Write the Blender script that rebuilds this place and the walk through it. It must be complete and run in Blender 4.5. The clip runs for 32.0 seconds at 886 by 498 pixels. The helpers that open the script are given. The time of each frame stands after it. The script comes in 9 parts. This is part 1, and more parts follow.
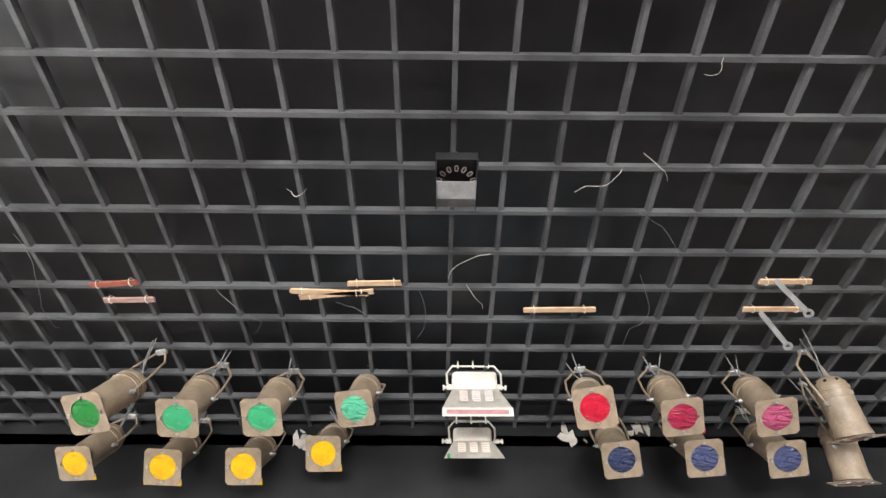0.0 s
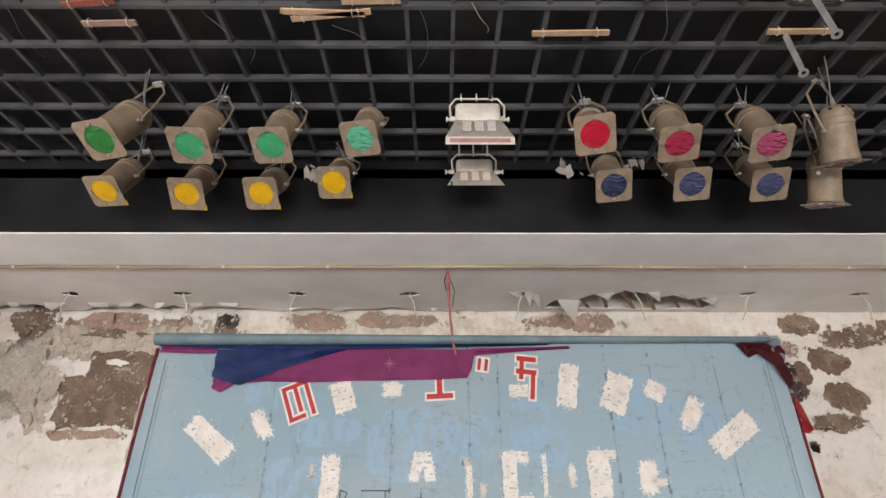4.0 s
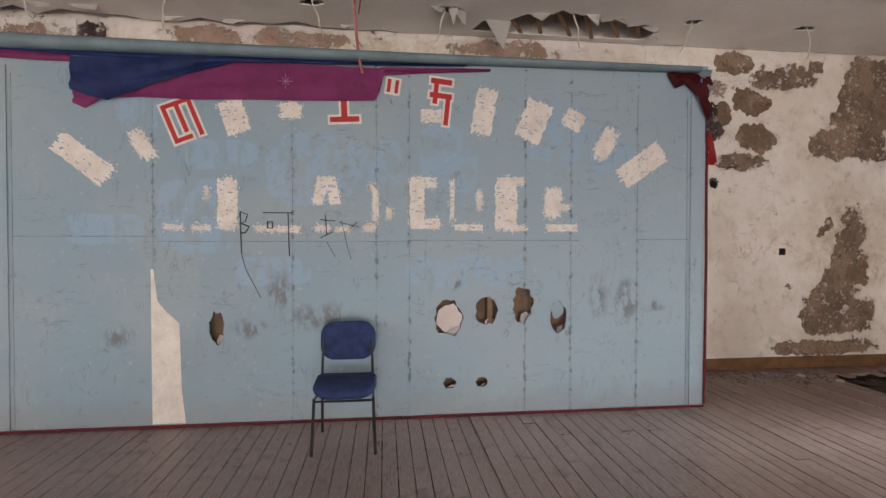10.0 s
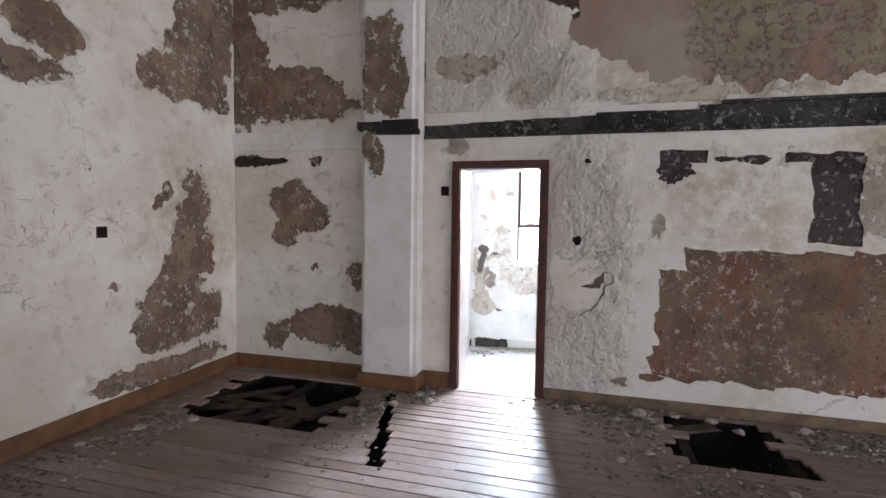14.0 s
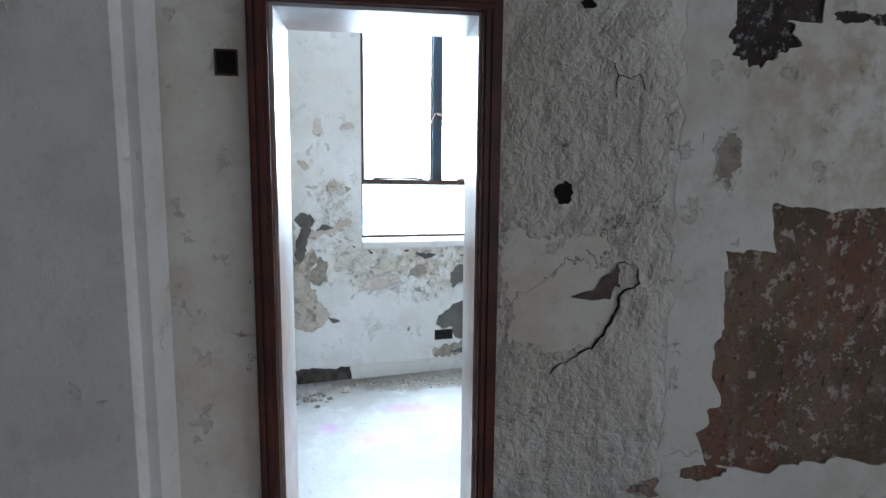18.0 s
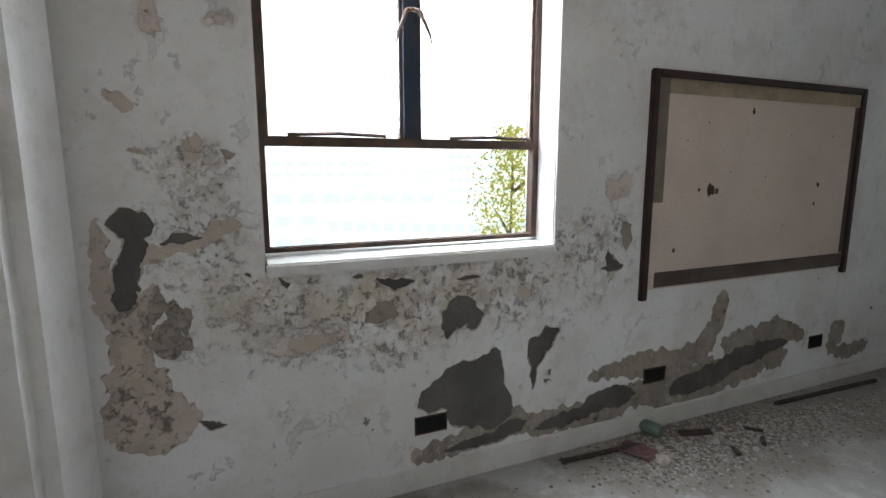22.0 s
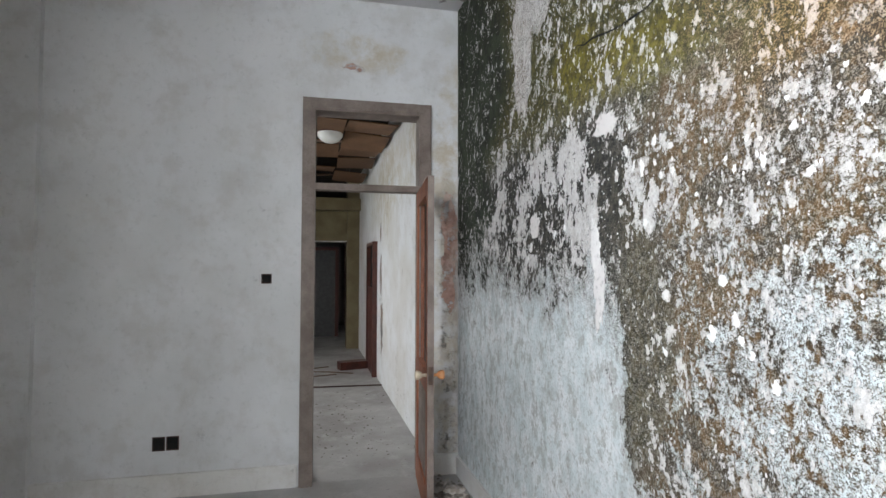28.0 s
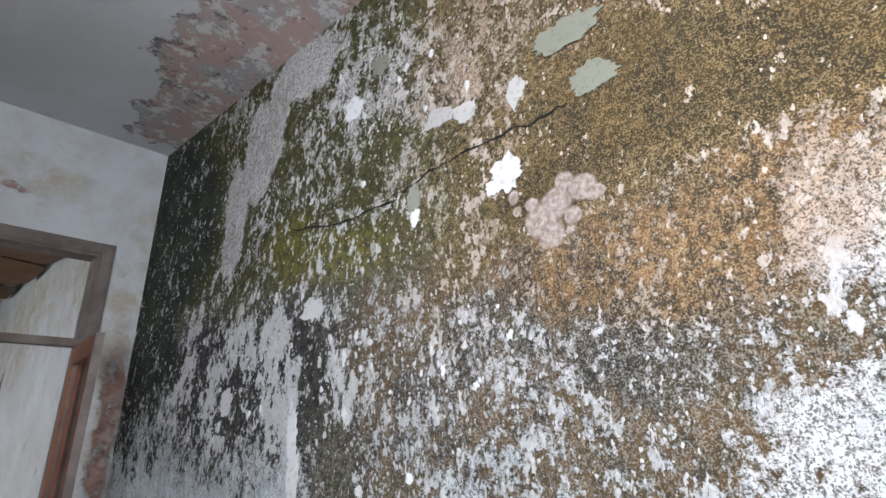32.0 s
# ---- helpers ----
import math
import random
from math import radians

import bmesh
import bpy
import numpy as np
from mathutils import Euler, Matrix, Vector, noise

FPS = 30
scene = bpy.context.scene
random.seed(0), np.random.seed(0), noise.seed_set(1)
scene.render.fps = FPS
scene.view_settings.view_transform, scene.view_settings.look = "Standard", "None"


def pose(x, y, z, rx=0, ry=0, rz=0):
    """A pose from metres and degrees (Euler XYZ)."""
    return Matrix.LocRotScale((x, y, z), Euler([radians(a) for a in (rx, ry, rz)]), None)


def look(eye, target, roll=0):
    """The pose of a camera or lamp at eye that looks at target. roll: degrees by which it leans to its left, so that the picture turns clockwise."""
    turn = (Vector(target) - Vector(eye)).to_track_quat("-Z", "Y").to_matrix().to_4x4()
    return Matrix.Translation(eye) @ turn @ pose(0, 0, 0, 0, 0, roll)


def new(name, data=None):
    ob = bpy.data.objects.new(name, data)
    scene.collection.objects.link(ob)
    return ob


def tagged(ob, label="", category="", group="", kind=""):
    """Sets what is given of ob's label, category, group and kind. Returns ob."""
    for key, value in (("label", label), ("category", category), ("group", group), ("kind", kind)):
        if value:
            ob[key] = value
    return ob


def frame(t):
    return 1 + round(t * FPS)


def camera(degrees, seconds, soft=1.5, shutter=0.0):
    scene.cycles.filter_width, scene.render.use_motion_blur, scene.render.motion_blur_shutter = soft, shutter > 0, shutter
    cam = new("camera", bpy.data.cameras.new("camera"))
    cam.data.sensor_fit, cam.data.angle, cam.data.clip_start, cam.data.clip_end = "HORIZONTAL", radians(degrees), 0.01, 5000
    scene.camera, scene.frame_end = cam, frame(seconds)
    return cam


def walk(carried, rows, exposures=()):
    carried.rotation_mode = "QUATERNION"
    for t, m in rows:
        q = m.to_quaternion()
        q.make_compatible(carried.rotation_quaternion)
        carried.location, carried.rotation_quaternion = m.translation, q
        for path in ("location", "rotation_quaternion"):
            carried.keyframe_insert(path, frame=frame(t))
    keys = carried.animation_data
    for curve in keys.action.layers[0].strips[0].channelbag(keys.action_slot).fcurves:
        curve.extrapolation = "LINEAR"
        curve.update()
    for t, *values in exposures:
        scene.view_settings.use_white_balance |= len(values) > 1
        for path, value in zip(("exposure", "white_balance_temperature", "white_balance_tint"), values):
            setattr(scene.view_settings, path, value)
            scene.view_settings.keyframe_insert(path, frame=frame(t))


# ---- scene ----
cam = camera(82.2, 32.0)
PATH = [
    (0, (0.593, 0.133, 1.866), (0.607, 1.353, 3.451), -0.13),
    (1, (0.591, 0.170, 1.838), (0.608, 1.510, 3.322), -0.18),
    (2, (0.597, 0.208, 1.793), (0.609, 1.723, 3.098), -0.13),
    (3, (0.593, 0.230, 1.750), (0.602, 1.893, 2.861), -0.07),
    (4, (0.592, 0.264, 1.692), (0.598, 2.062, 2.568), -0.03),
    (7, (0.664, 0.306, 1.526), (0.651, 2.287, 1.806), 0.12),
    (8, (0.671, 0.304, 1.499), (0.659, 2.302, 1.583), 0.14),
    (9, (0.641, 0.422, 1.489), (0.648, 2.422, 1.487), 0.08),
    (10, (0.906, 0.713, 1.510), (1.135, 2.700, 1.476), 0.05),
    (10.5, (0.947, 0.999, 1.540), (1.603, 2.888, 1.493), 0.39),
    (11, (1.189, 1.215, 1.504), (2.259, 2.904, 1.454), 0.39),
    (11.5, (1.423, 1.481, 1.489), (2.744, 2.982, 1.441), 0.59),
    (12, (1.589, 1.823, 1.499), (3.108, 3.123, 1.443), 0.80),
    (12.5, (1.871, 2.082, 1.469), (3.544, 3.175, 1.405), 0.85),
    (13, (2.146, 2.342, 1.498), (3.923, 3.257, 1.420), 0.84),
    (13.5, (2.400, 2.616, 1.485), (4.258, 3.352, 1.406), 0.95),
    (14, (2.731, 2.832, 1.521), (4.649, 3.383, 1.396), 0.77),
    (15, (3.408, 3.191, 1.479), (5.376, 3.520, 1.339), 1.01),
    (15.5, (3.805, 3.231, 1.462), (5.787, 3.448, 1.307), 0.98),
    (17.5, (5.048, 3.472, 1.345), (7.037, 3.396, 1.142), 0.60),
    (18, (5.295, 3.564, 1.350), (7.268, 3.330, 1.120), 0.50),
    (18.5, (5.571, 3.546, 1.345), (7.514, 3.152, 1.084), 0.30),
    (19, (5.817, 3.549, 1.345), (7.755, 3.136, 1.072), 0.15),
    (19.5, (6.085, 3.605, 1.342), (8.019, 3.185, 1.053), 0.10),
    (20, (6.254, 3.603, 1.342), (8.182, 3.167, 1.035), 0.05),
    (20.5, (6.431, 3.575, 1.340), (8.357, 3.141, 1.022), 0.20),
    (21, (6.705, 3.578, 1.250), (8.628, 3.128, 0.950), 0.0),
    (21.5, (7.141, 3.516, 1.267), (9.077, 3.117, 0.963), 0.03),
    (22, (7.330, 3.455, 1.304), (9.263, 3.047, 0.989), -0.05),
    (22.5, (7.494, 3.395, 1.249), (9.417, 2.943, 0.932), -0.13),
    (23, (7.686, 3.343, 1.242), (9.518, 2.598, 0.948), -0.09),
    (23.5, (7.817, 3.229, 1.266), (9.469, 2.122, 1.057), -0.01),
    (24, (7.992, 3.252, 1.288), (9.330, 1.773, 1.139), -0.05),
    (24.5, (8.092, 3.281, 1.285), (9.075, 1.543, 1.168), -0.03),
    (25, (8.122, 3.221, 1.274), (8.857, 1.364, 1.174), -0.22),
    (25.5, (8.160, 2.975, 1.278), (8.728, 1.060, 1.183), -0.23),
    (27.5, (8.358, 2.233, 1.374), (8.281, 0.234, 1.345), -0.09),
    (28, (8.450, 2.198, 1.407), (7.938, 0.267, 1.484), 0.10),
    (28.5, (8.528, 2.192, 1.458), (7.658, 0.400, 1.640), -0.14),
    (29, (8.535, 2.180, 1.484), (7.501, 0.491, 1.763), -0.32),
    (30, (8.537, 2.198, 1.515), (7.301, 0.691, 1.965), -0.22),
    (31, (8.529, 2.214, 1.544), (7.165, 0.870, 2.119), -0.38),
    (32, (8.515, 2.210, 1.545), (7.093, 0.957, 2.183), -0.42),
]
EXPOSURES = [(0.0, 3.1, 6000, 4), (1.0, 3.05, 6150, 5), (2.0, 2.75, 6150, 5), (3.0, 2.3, 6150, 6), (4.0, 2.12, 6300, 8), (7.0, 1.5, 6600, 14), (9.0, 1.4, 6750, 15), (11.0, 1.55, 6700, 14), (12.0, 1.42, 6550, 16), (13.0, 1.5, 6400, 17), (14.0, 1.42, 5750, 10), (15.0, 1.28, 5300, 3), (17.5, 0.42, 5250, 0), (19.3, 0.0, 5450, 1), (20.5, -0.75, 5750, 3), (21.1, -0.6, 5900, 5), (22.0, -1.0, 6200, 7), (23.2, -1.6, 6450, 11), (24.0, -1.85, 6550, 13), (25.0, -0.55, 6650, 14), (27.5, -0.25, 6400, 9), (30.0, -0.68, 6350, 11), (32.0, -0.78, 6050, 11)]
walk(cam, [(t, look(eye, target, roll)) for t, eye, target, roll in PATH], EXPOSURES)

# ---------------------------------------------------------------- light
SUN_EL, SUN_ROT = 48.0, 200.0
world = bpy.data.worlds.new("world")
scene.world = world
world.use_nodes = True
wn = world.node_tree.nodes
sky = wn.new("ShaderNodeTexSky")
sky.sky_type = "NISHITA"
sky.sun_disc = False
sky.sun_elevation, sky.sun_rotation = radians(SUN_EL), radians(SUN_ROT)
sky.dust_density = 4.0
wn["Background"].inputs["Strength"].default_value = 0.15
world.node_tree.links.new(sky.outputs["Color"], wn["Background"].inputs["Color"])
sun = new("sun", bpy.data.lights.new("sun", "SUN"))
sun.data.energy, sun.data.angle, sun.data.color = 3.0, radians(12), (1.0, 0.96, 0.9)
sun.matrix_world = look((0, 0, 0), (math.sin(radians(SUN_ROT)) * -1, -math.cos(radians(SUN_ROT)), -math.tan(radians(SUN_EL))))


def daylight_area(x0, x1, y0, y1, z0, z1, way, watts, colour):
    """An area lamp for daylight; way is the direction it shines."""
    lamp = bpy.data.lights.new("daylight_area", "AREA")
    lamp.shape, lamp.energy, lamp.color = "RECTANGLE", watts, colour
    mid = Vector(((x0 + x1) / 2, (y0 + y1) / 2, (z0 + z1) / 2))
    lamp.size = max(x1 - x0, y1 - y0)
    lamp.size_y = z1 - z0
    ob = new("daylight_area", lamp)
    ob.matrix_world = look(mid, mid + Vector(way))
    return ob


COOL, WARM = (0.90, 0.955, 1.0), (1.0, 0.93, 0.885)
daylight_area(-5.3, -5.3, -3.2, -1.4, 0.9, 3.4, (1, 0, 0), 45, WARM)
daylight_area(-5.3, -5.3, 0.6, 2.4, 0.9, 3.4, (1, 0, 0), 22, WARM)
# Added fill from the unseen hall side; no window stands there.
daylight_area(-3.0, 5.0, -8.9, -8.9, -0.4, 2.4, (0, 1, 0.12), 400, WARM)
wl = daylight_area(0, 0, 0, 1.37, 1.48, 2.74, (-1, 0, 0), 300, COOL)
wl.matrix_world = pose(0, 0, 0, 0, 0, 11.17) @ look((10.18, 1.175, 2.11), (9.18, 0.82, 2.0))
daylight_area(10.9, 10.9, -4.0, -2.8, 0.8, 2.4, (-1, 0, 0), 36, COOL)

# ---------------------------------------------------------------- mesh helpers
def box(bm, x0, y0, z0, x1, y1, z1):
    vs = [bm.verts.new((x, y, z)) for z in (z0, z1) for x, y in ((x0, y0), (x1, y0), (x1, y1), (x0, y1))]
    for f in ((3, 2, 1, 0), (4, 5, 6, 7), (0, 1, 5, 4), (1, 2, 6, 5), (2, 3, 7, 6), (3, 0, 4, 7)):
        bm.faces.new([vs[i] for i in f])
    return vs


def turned(bm, verts, m):
    bmesh.ops.transform(bm, matrix=m, verts=verts)


def tube(bm, pts, r, sides=8, cap=True):
    """A round bar along the points."""
    pts = [Vector(p) for p in pts]
    rings = []
    for i, p in enumerate(pts):
        d = (pts[min(i + 1, len(pts) - 1)] - pts[max(i - 1, 0)]).normalized()
        a = d.orthogonal().normalized() if not rings else (prev - d * prev.dot(d)).normalized()
        prev = a
        b = d.cross(a)
        rr = r[i] if isinstance(r, (list, tuple)) else r
        rings.append([bm.verts.new(p + (a * math.cos(k * math.tau / sides) + b * math.sin(k * math.tau / sides)) * rr) for k in range(sides)])
    for q, w in zip(rings, rings[1:]):
        for k in range(sides):
            bm.faces.new((q[k], q[(k + 1) % sides], w[(k + 1) % sides], w[k]))
    if cap:
        bm.faces.new(rings[0][::-1])
        bm.faces.new(rings[-1])


def lathe(bm, profile, sides=20, m=None, close=True):
    """Turns (radius, height) pairs round z."""
    rings = [[bm.verts.new((r * math.cos(k * math.tau / sides), r * math.sin(k * math.tau / sides), h)) for k in range(sides)] for r, h in profile]
    for q, w in zip(rings, rings[1:]):
        for k in range(sides):
            bm.faces.new((q[k], q[(k + 1) % sides], w[(k + 1) % sides], w[k]))
    if close:
        bm.faces.new(rings[0][::-1])
        bm.faces.new(rings[-1])
    if m is not None:
        turned(bm, [v for ring in rings for v in ring], m)


def rounded(bm, w, d, h, r, m=None, seg=4):
    """A slab w x d x h about its middle, with corners of radius r in plan and softened rims."""
    ring = []
    for cx, cy, a0 in ((w / 2 - r, d / 2 - r, 0), (-w / 2 + r, d / 2 - r, 90), (-w / 2 + r, -d / 2 + r, 180), (w / 2 - r, -d / 2 + r, 270)):
        for k in range(seg + 1):
            a = radians(a0 + 90 * k / seg)
            ring.append((cx, cy, math.cos(a), math.sin(a)))
    e = min(h * 0.45, r * 0.6)
    rows = []
    for z, inset in ((-h / 2, e), (-h / 2 + e * 0.4, e * 0.3), (-h / 2 + e, 0), (h / 2 - e, 0), (h / 2 - e * 0.4, e * 0.3), (h / 2, e)):
        rows.append([bm.verts.new((cx + c * (r - inset), cy + s * (r - inset), z)) for cx, cy, c, s in ring])
    n = len(ring)
    for q, w2 in zip(rows, rows[1:]):
        for k in range(n):
            bm.faces.new((q[k], q[(k + 1) % n], w2[(k + 1) % n], w2[k]))
    bm.faces.new(rows[0][::-1])
    bm.faces.new(rows[-1])
    if m is not None:
        turned(bm, [v for row in rows for v in row], m)


def made(name, bm, mat, smooth=False):
    me = bpy.data.meshes.new(name)
    bmesh.ops.recalc_face_normals(bm, faces=bm.faces)
    bm.to_mesh(me)
    bm.free()
    if mat:
        me.materials.append(mat)
    if smooth:
        for p in me.polygons:
            p.use_smooth = True
        me.set_sharp_from_angle(angle=radians(40))
    return me


def part(name, bm, mat, parent, label="", smooth=False):
    ob = new(name, made(name, bm, mat, smooth))
    ob.parent = parent
    return tagged(ob, label)


def thing(name, m, label, category, group="", kind=""):
    ob = new(name)
    ob.matrix_world = m if isinstance(m, Matrix) else Matrix.Translation(m)
    return tagged(ob, label, category, group, kind)


def single(name, bm, mat, label, category="", group="", kind="", smooth=False):
    return tagged(new(name, made(name, bm, mat, smooth)), label, category, group, kind)


def structure(name, bm, mat, label="", smooth=False):
    return tagged(new(name, made(name, bm, mat, smooth)), label, "", "", "structure")


def boxes(*rows):
    bm = bmesh.new()
    for r in rows:
        box(bm, *r)
    return bm

# ---------------------------------------------------------------- materials
class Shade:
    """A small writer of node trees."""

    def __init__(self, name, rough=0.8, metal=0.0):
        self.mat = bpy.data.materials.new(name)
        self.mat.use_nodes = True
        self.nt = self.mat.node_tree
        self.out = self.nt.nodes["Principled BSDF"]
        self.out.inputs["Roughness"].default_value = rough
        self.out.inputs["Metallic"].default_value = metal
        self.out.inputs["Specular IOR Level"].default_value = 0.35
        self.co = self.nt.nodes.new("ShaderNodeTexCoord").outputs["Object"]

    def put(self, sock, value):
        if hasattr(value, "is_output"):
            self.nt.links.new(value, sock)
        elif isinstance(value, (tuple, list)) and len(value) == 3 and sock.type == "RGBA":
            sock.default_value = (*value, 1)
        else:
            sock.default_value = value

    def math(self, op, a, b=0.0, c=0.0, clamp=False):
        n = self.nt.nodes.new("ShaderNodeMath")
        n.operation, n.use_clamp = op, clamp
        for s, v in zip(n.inputs, (a, b, c)):
            self.put(s, v)
        return n.outputs[0]

    def vec(self, op, a, b=(0, 0, 0), c=(0, 0, 0)):
        n = self.nt.nodes.new("ShaderNodeVectorMath")
        n.operation = op
        for s, v in zip(n.inputs, (a, b, c)):
            self.put(s, v)
        return n.outputs["Value"] if op in ("LENGTH", "DOT_PRODUCT") else n.outputs[0]

    def noise(self, scale, detail=4.0, rough=0.55, at=None, stretch=None, warp=0.0):
        n = self.nt.nodes.new("ShaderNodeTexNoise")
        p = at or self.co
        if stretch:
            p = self.vec("MULTIPLY", p, stretch)
        self.put(n.inputs["Vector"], p)
        n.inputs["Scale"].default_value, n.inputs["Detail"].default_value = scale, detail
        n.inputs["Roughness"].default_value, n.inputs["Distortion"].default_value = rough, warp
        return n.outputs["Fac"]

    def cells(self, scale, kind="DISTANCE_TO_EDGE", at=None):
        n = self.nt.nodes.new("ShaderNodeTexVoronoi")
        n.feature = kind
        self.put(n.inputs["Vector"], at or self.co)
        n.inputs["Scale"].default_value = scale
        return n.outputs["Distance"]

    def scabs(self, scale, size, dense, at, stretch=(1, 1, 1)):
        """Crisp separate flakes: cells of which the share 'dense' (a number or a mask) is kept."""
        n = self.nt.nodes.new("ShaderNodeTexVoronoi")
        self.put(n.inputs["Vector"], self.vec("MULTIPLY", at, stretch))
        n.inputs["Scale"].default_value = scale
        rnd = self.axis(0, n.outputs["Color"])
        return self.math("MULTIPLY", self.step(n.outputs["Distance"], size, size - 0.05), self.math("LESS_THAN", rnd, dense))

    def step(self, x, lo, hi):
        n = self.nt.nodes.new("ShaderNodeMapRange")
        n.interpolation_type = "SMOOTHSTEP"
        self.put(n.inputs["Value"], x)
        n.inputs["From Min"].default_value, n.inputs["From Max"].default_value = lo, hi
        return n.outputs[0]

    def mix(self, fac, a, b):
        n = self.nt.nodes.new("ShaderNodeMix")
        n.data_type = "RGBA"
        self.put(n.inputs[0], fac)
        self.put(n.inputs[6], a)
        self.put(n.inputs[7], b)
        return n.outputs[2]

    def shifted(self, amount, scale, detail=5.0):
        """Coordinates pushed about by noise, for ragged outlines."""
        n = self.nt.nodes.new("ShaderNodeTexNoise")
        self.put(n.inputs["Vector"], self.co)
        n.inputs["Scale"].default_value, n.inputs["Detail"].default_value, n.inputs["Roughness"].default_value = scale, detail, 0.65
        d = self.vec("SUBTRACT", n.outputs["Color"], (0.5, 0.5, 0.5))
        return self.vec("MULTIPLY_ADD", d, (amount, amount, amount), self.co)

    def spots(self, at, axes, rows):
        """The least distance, 1 at the rim, to patches given as (u, v, half width, half height, 1 if squarish) on two axes."""
        best = None
        for u, v, ru, rv, *square in rows:
            k, o = [0.0] * 3, [0.0] * 3
            for a, c, r in ((axes[0], u, ru), (axes[1], v, rv)):
                k[a], o[a] = 1 / r, -c / r
            d = self.vec("MULTIPLY_ADD", at, tuple(k), tuple(o))
            d = self.vec("LENGTH", self.vec("MULTIPLY", d, d) if square else d)
            best = d if best is None else self.math("MINIMUM", best, d)
        return best

    def axis(self, k, at=None):
        n = self.nt.nodes.new("ShaderNodeSeparateXYZ")
        self.put(n.inputs[0], at or self.co)
        return n.outputs[k]

    def bump(self, height, strength=0.5, dist=0.01):
        n = self.nt.nodes.new("ShaderNodeBump")
        n.inputs["Strength"].default_value, n.inputs["Distance"].default_value = strength, dist
        self.put(n.inputs["Height"], height)
        self.nt.links.new(n.outputs[0], self.out.inputs["Normal"])

    def done(self, colour, rough=None):
        self.put(self.out.inputs["Base Color"], colour)
        if rough is not None:
            self.put(self.out.inputs["Roughness"], rough)
        return self.mat

    def luck(self):
        return self.nt.nodes.new("ShaderNodeObjectInfo").outputs["Random"]

    def island(self):
        return self.nt.nodes.new("ShaderNodeNewGeometry").outputs["Random Per Island"]


def plain(name, a, b=None, rough=0.7, scale=12.0, metal=0.0, relief=0.2, by_luck=0.0, fine=90.0):
    """One stuff in two tints, with grain at two sizes."""
    s = Shade(name, rough, metal)
    b = b or tuple(v * 0.72 for v in a)
    f = s.step(s.noise(scale, 5), 0.35, 0.68)
    g = s.noise(fine, 3)
    c = s.mix(f, a, b)
    c = s.mix(s.math("MULTIPLY", s.step(g, 0.45, 0.75), 0.35), c, tuple(v * 0.6 for v in b))
    if by_luck:
        c = s.mix(s.math("MULTIPLY", s.luck(), by_luck), c, tuple(v * 0.45 for v in b))
    s.bump(s.math("ADD", s.math("MULTIPLY", f, 0.4), g), relief, 0.003)
    return s.done(c, s.math("MULTIPLY_ADD", g, 0.25, rough - 0.12))


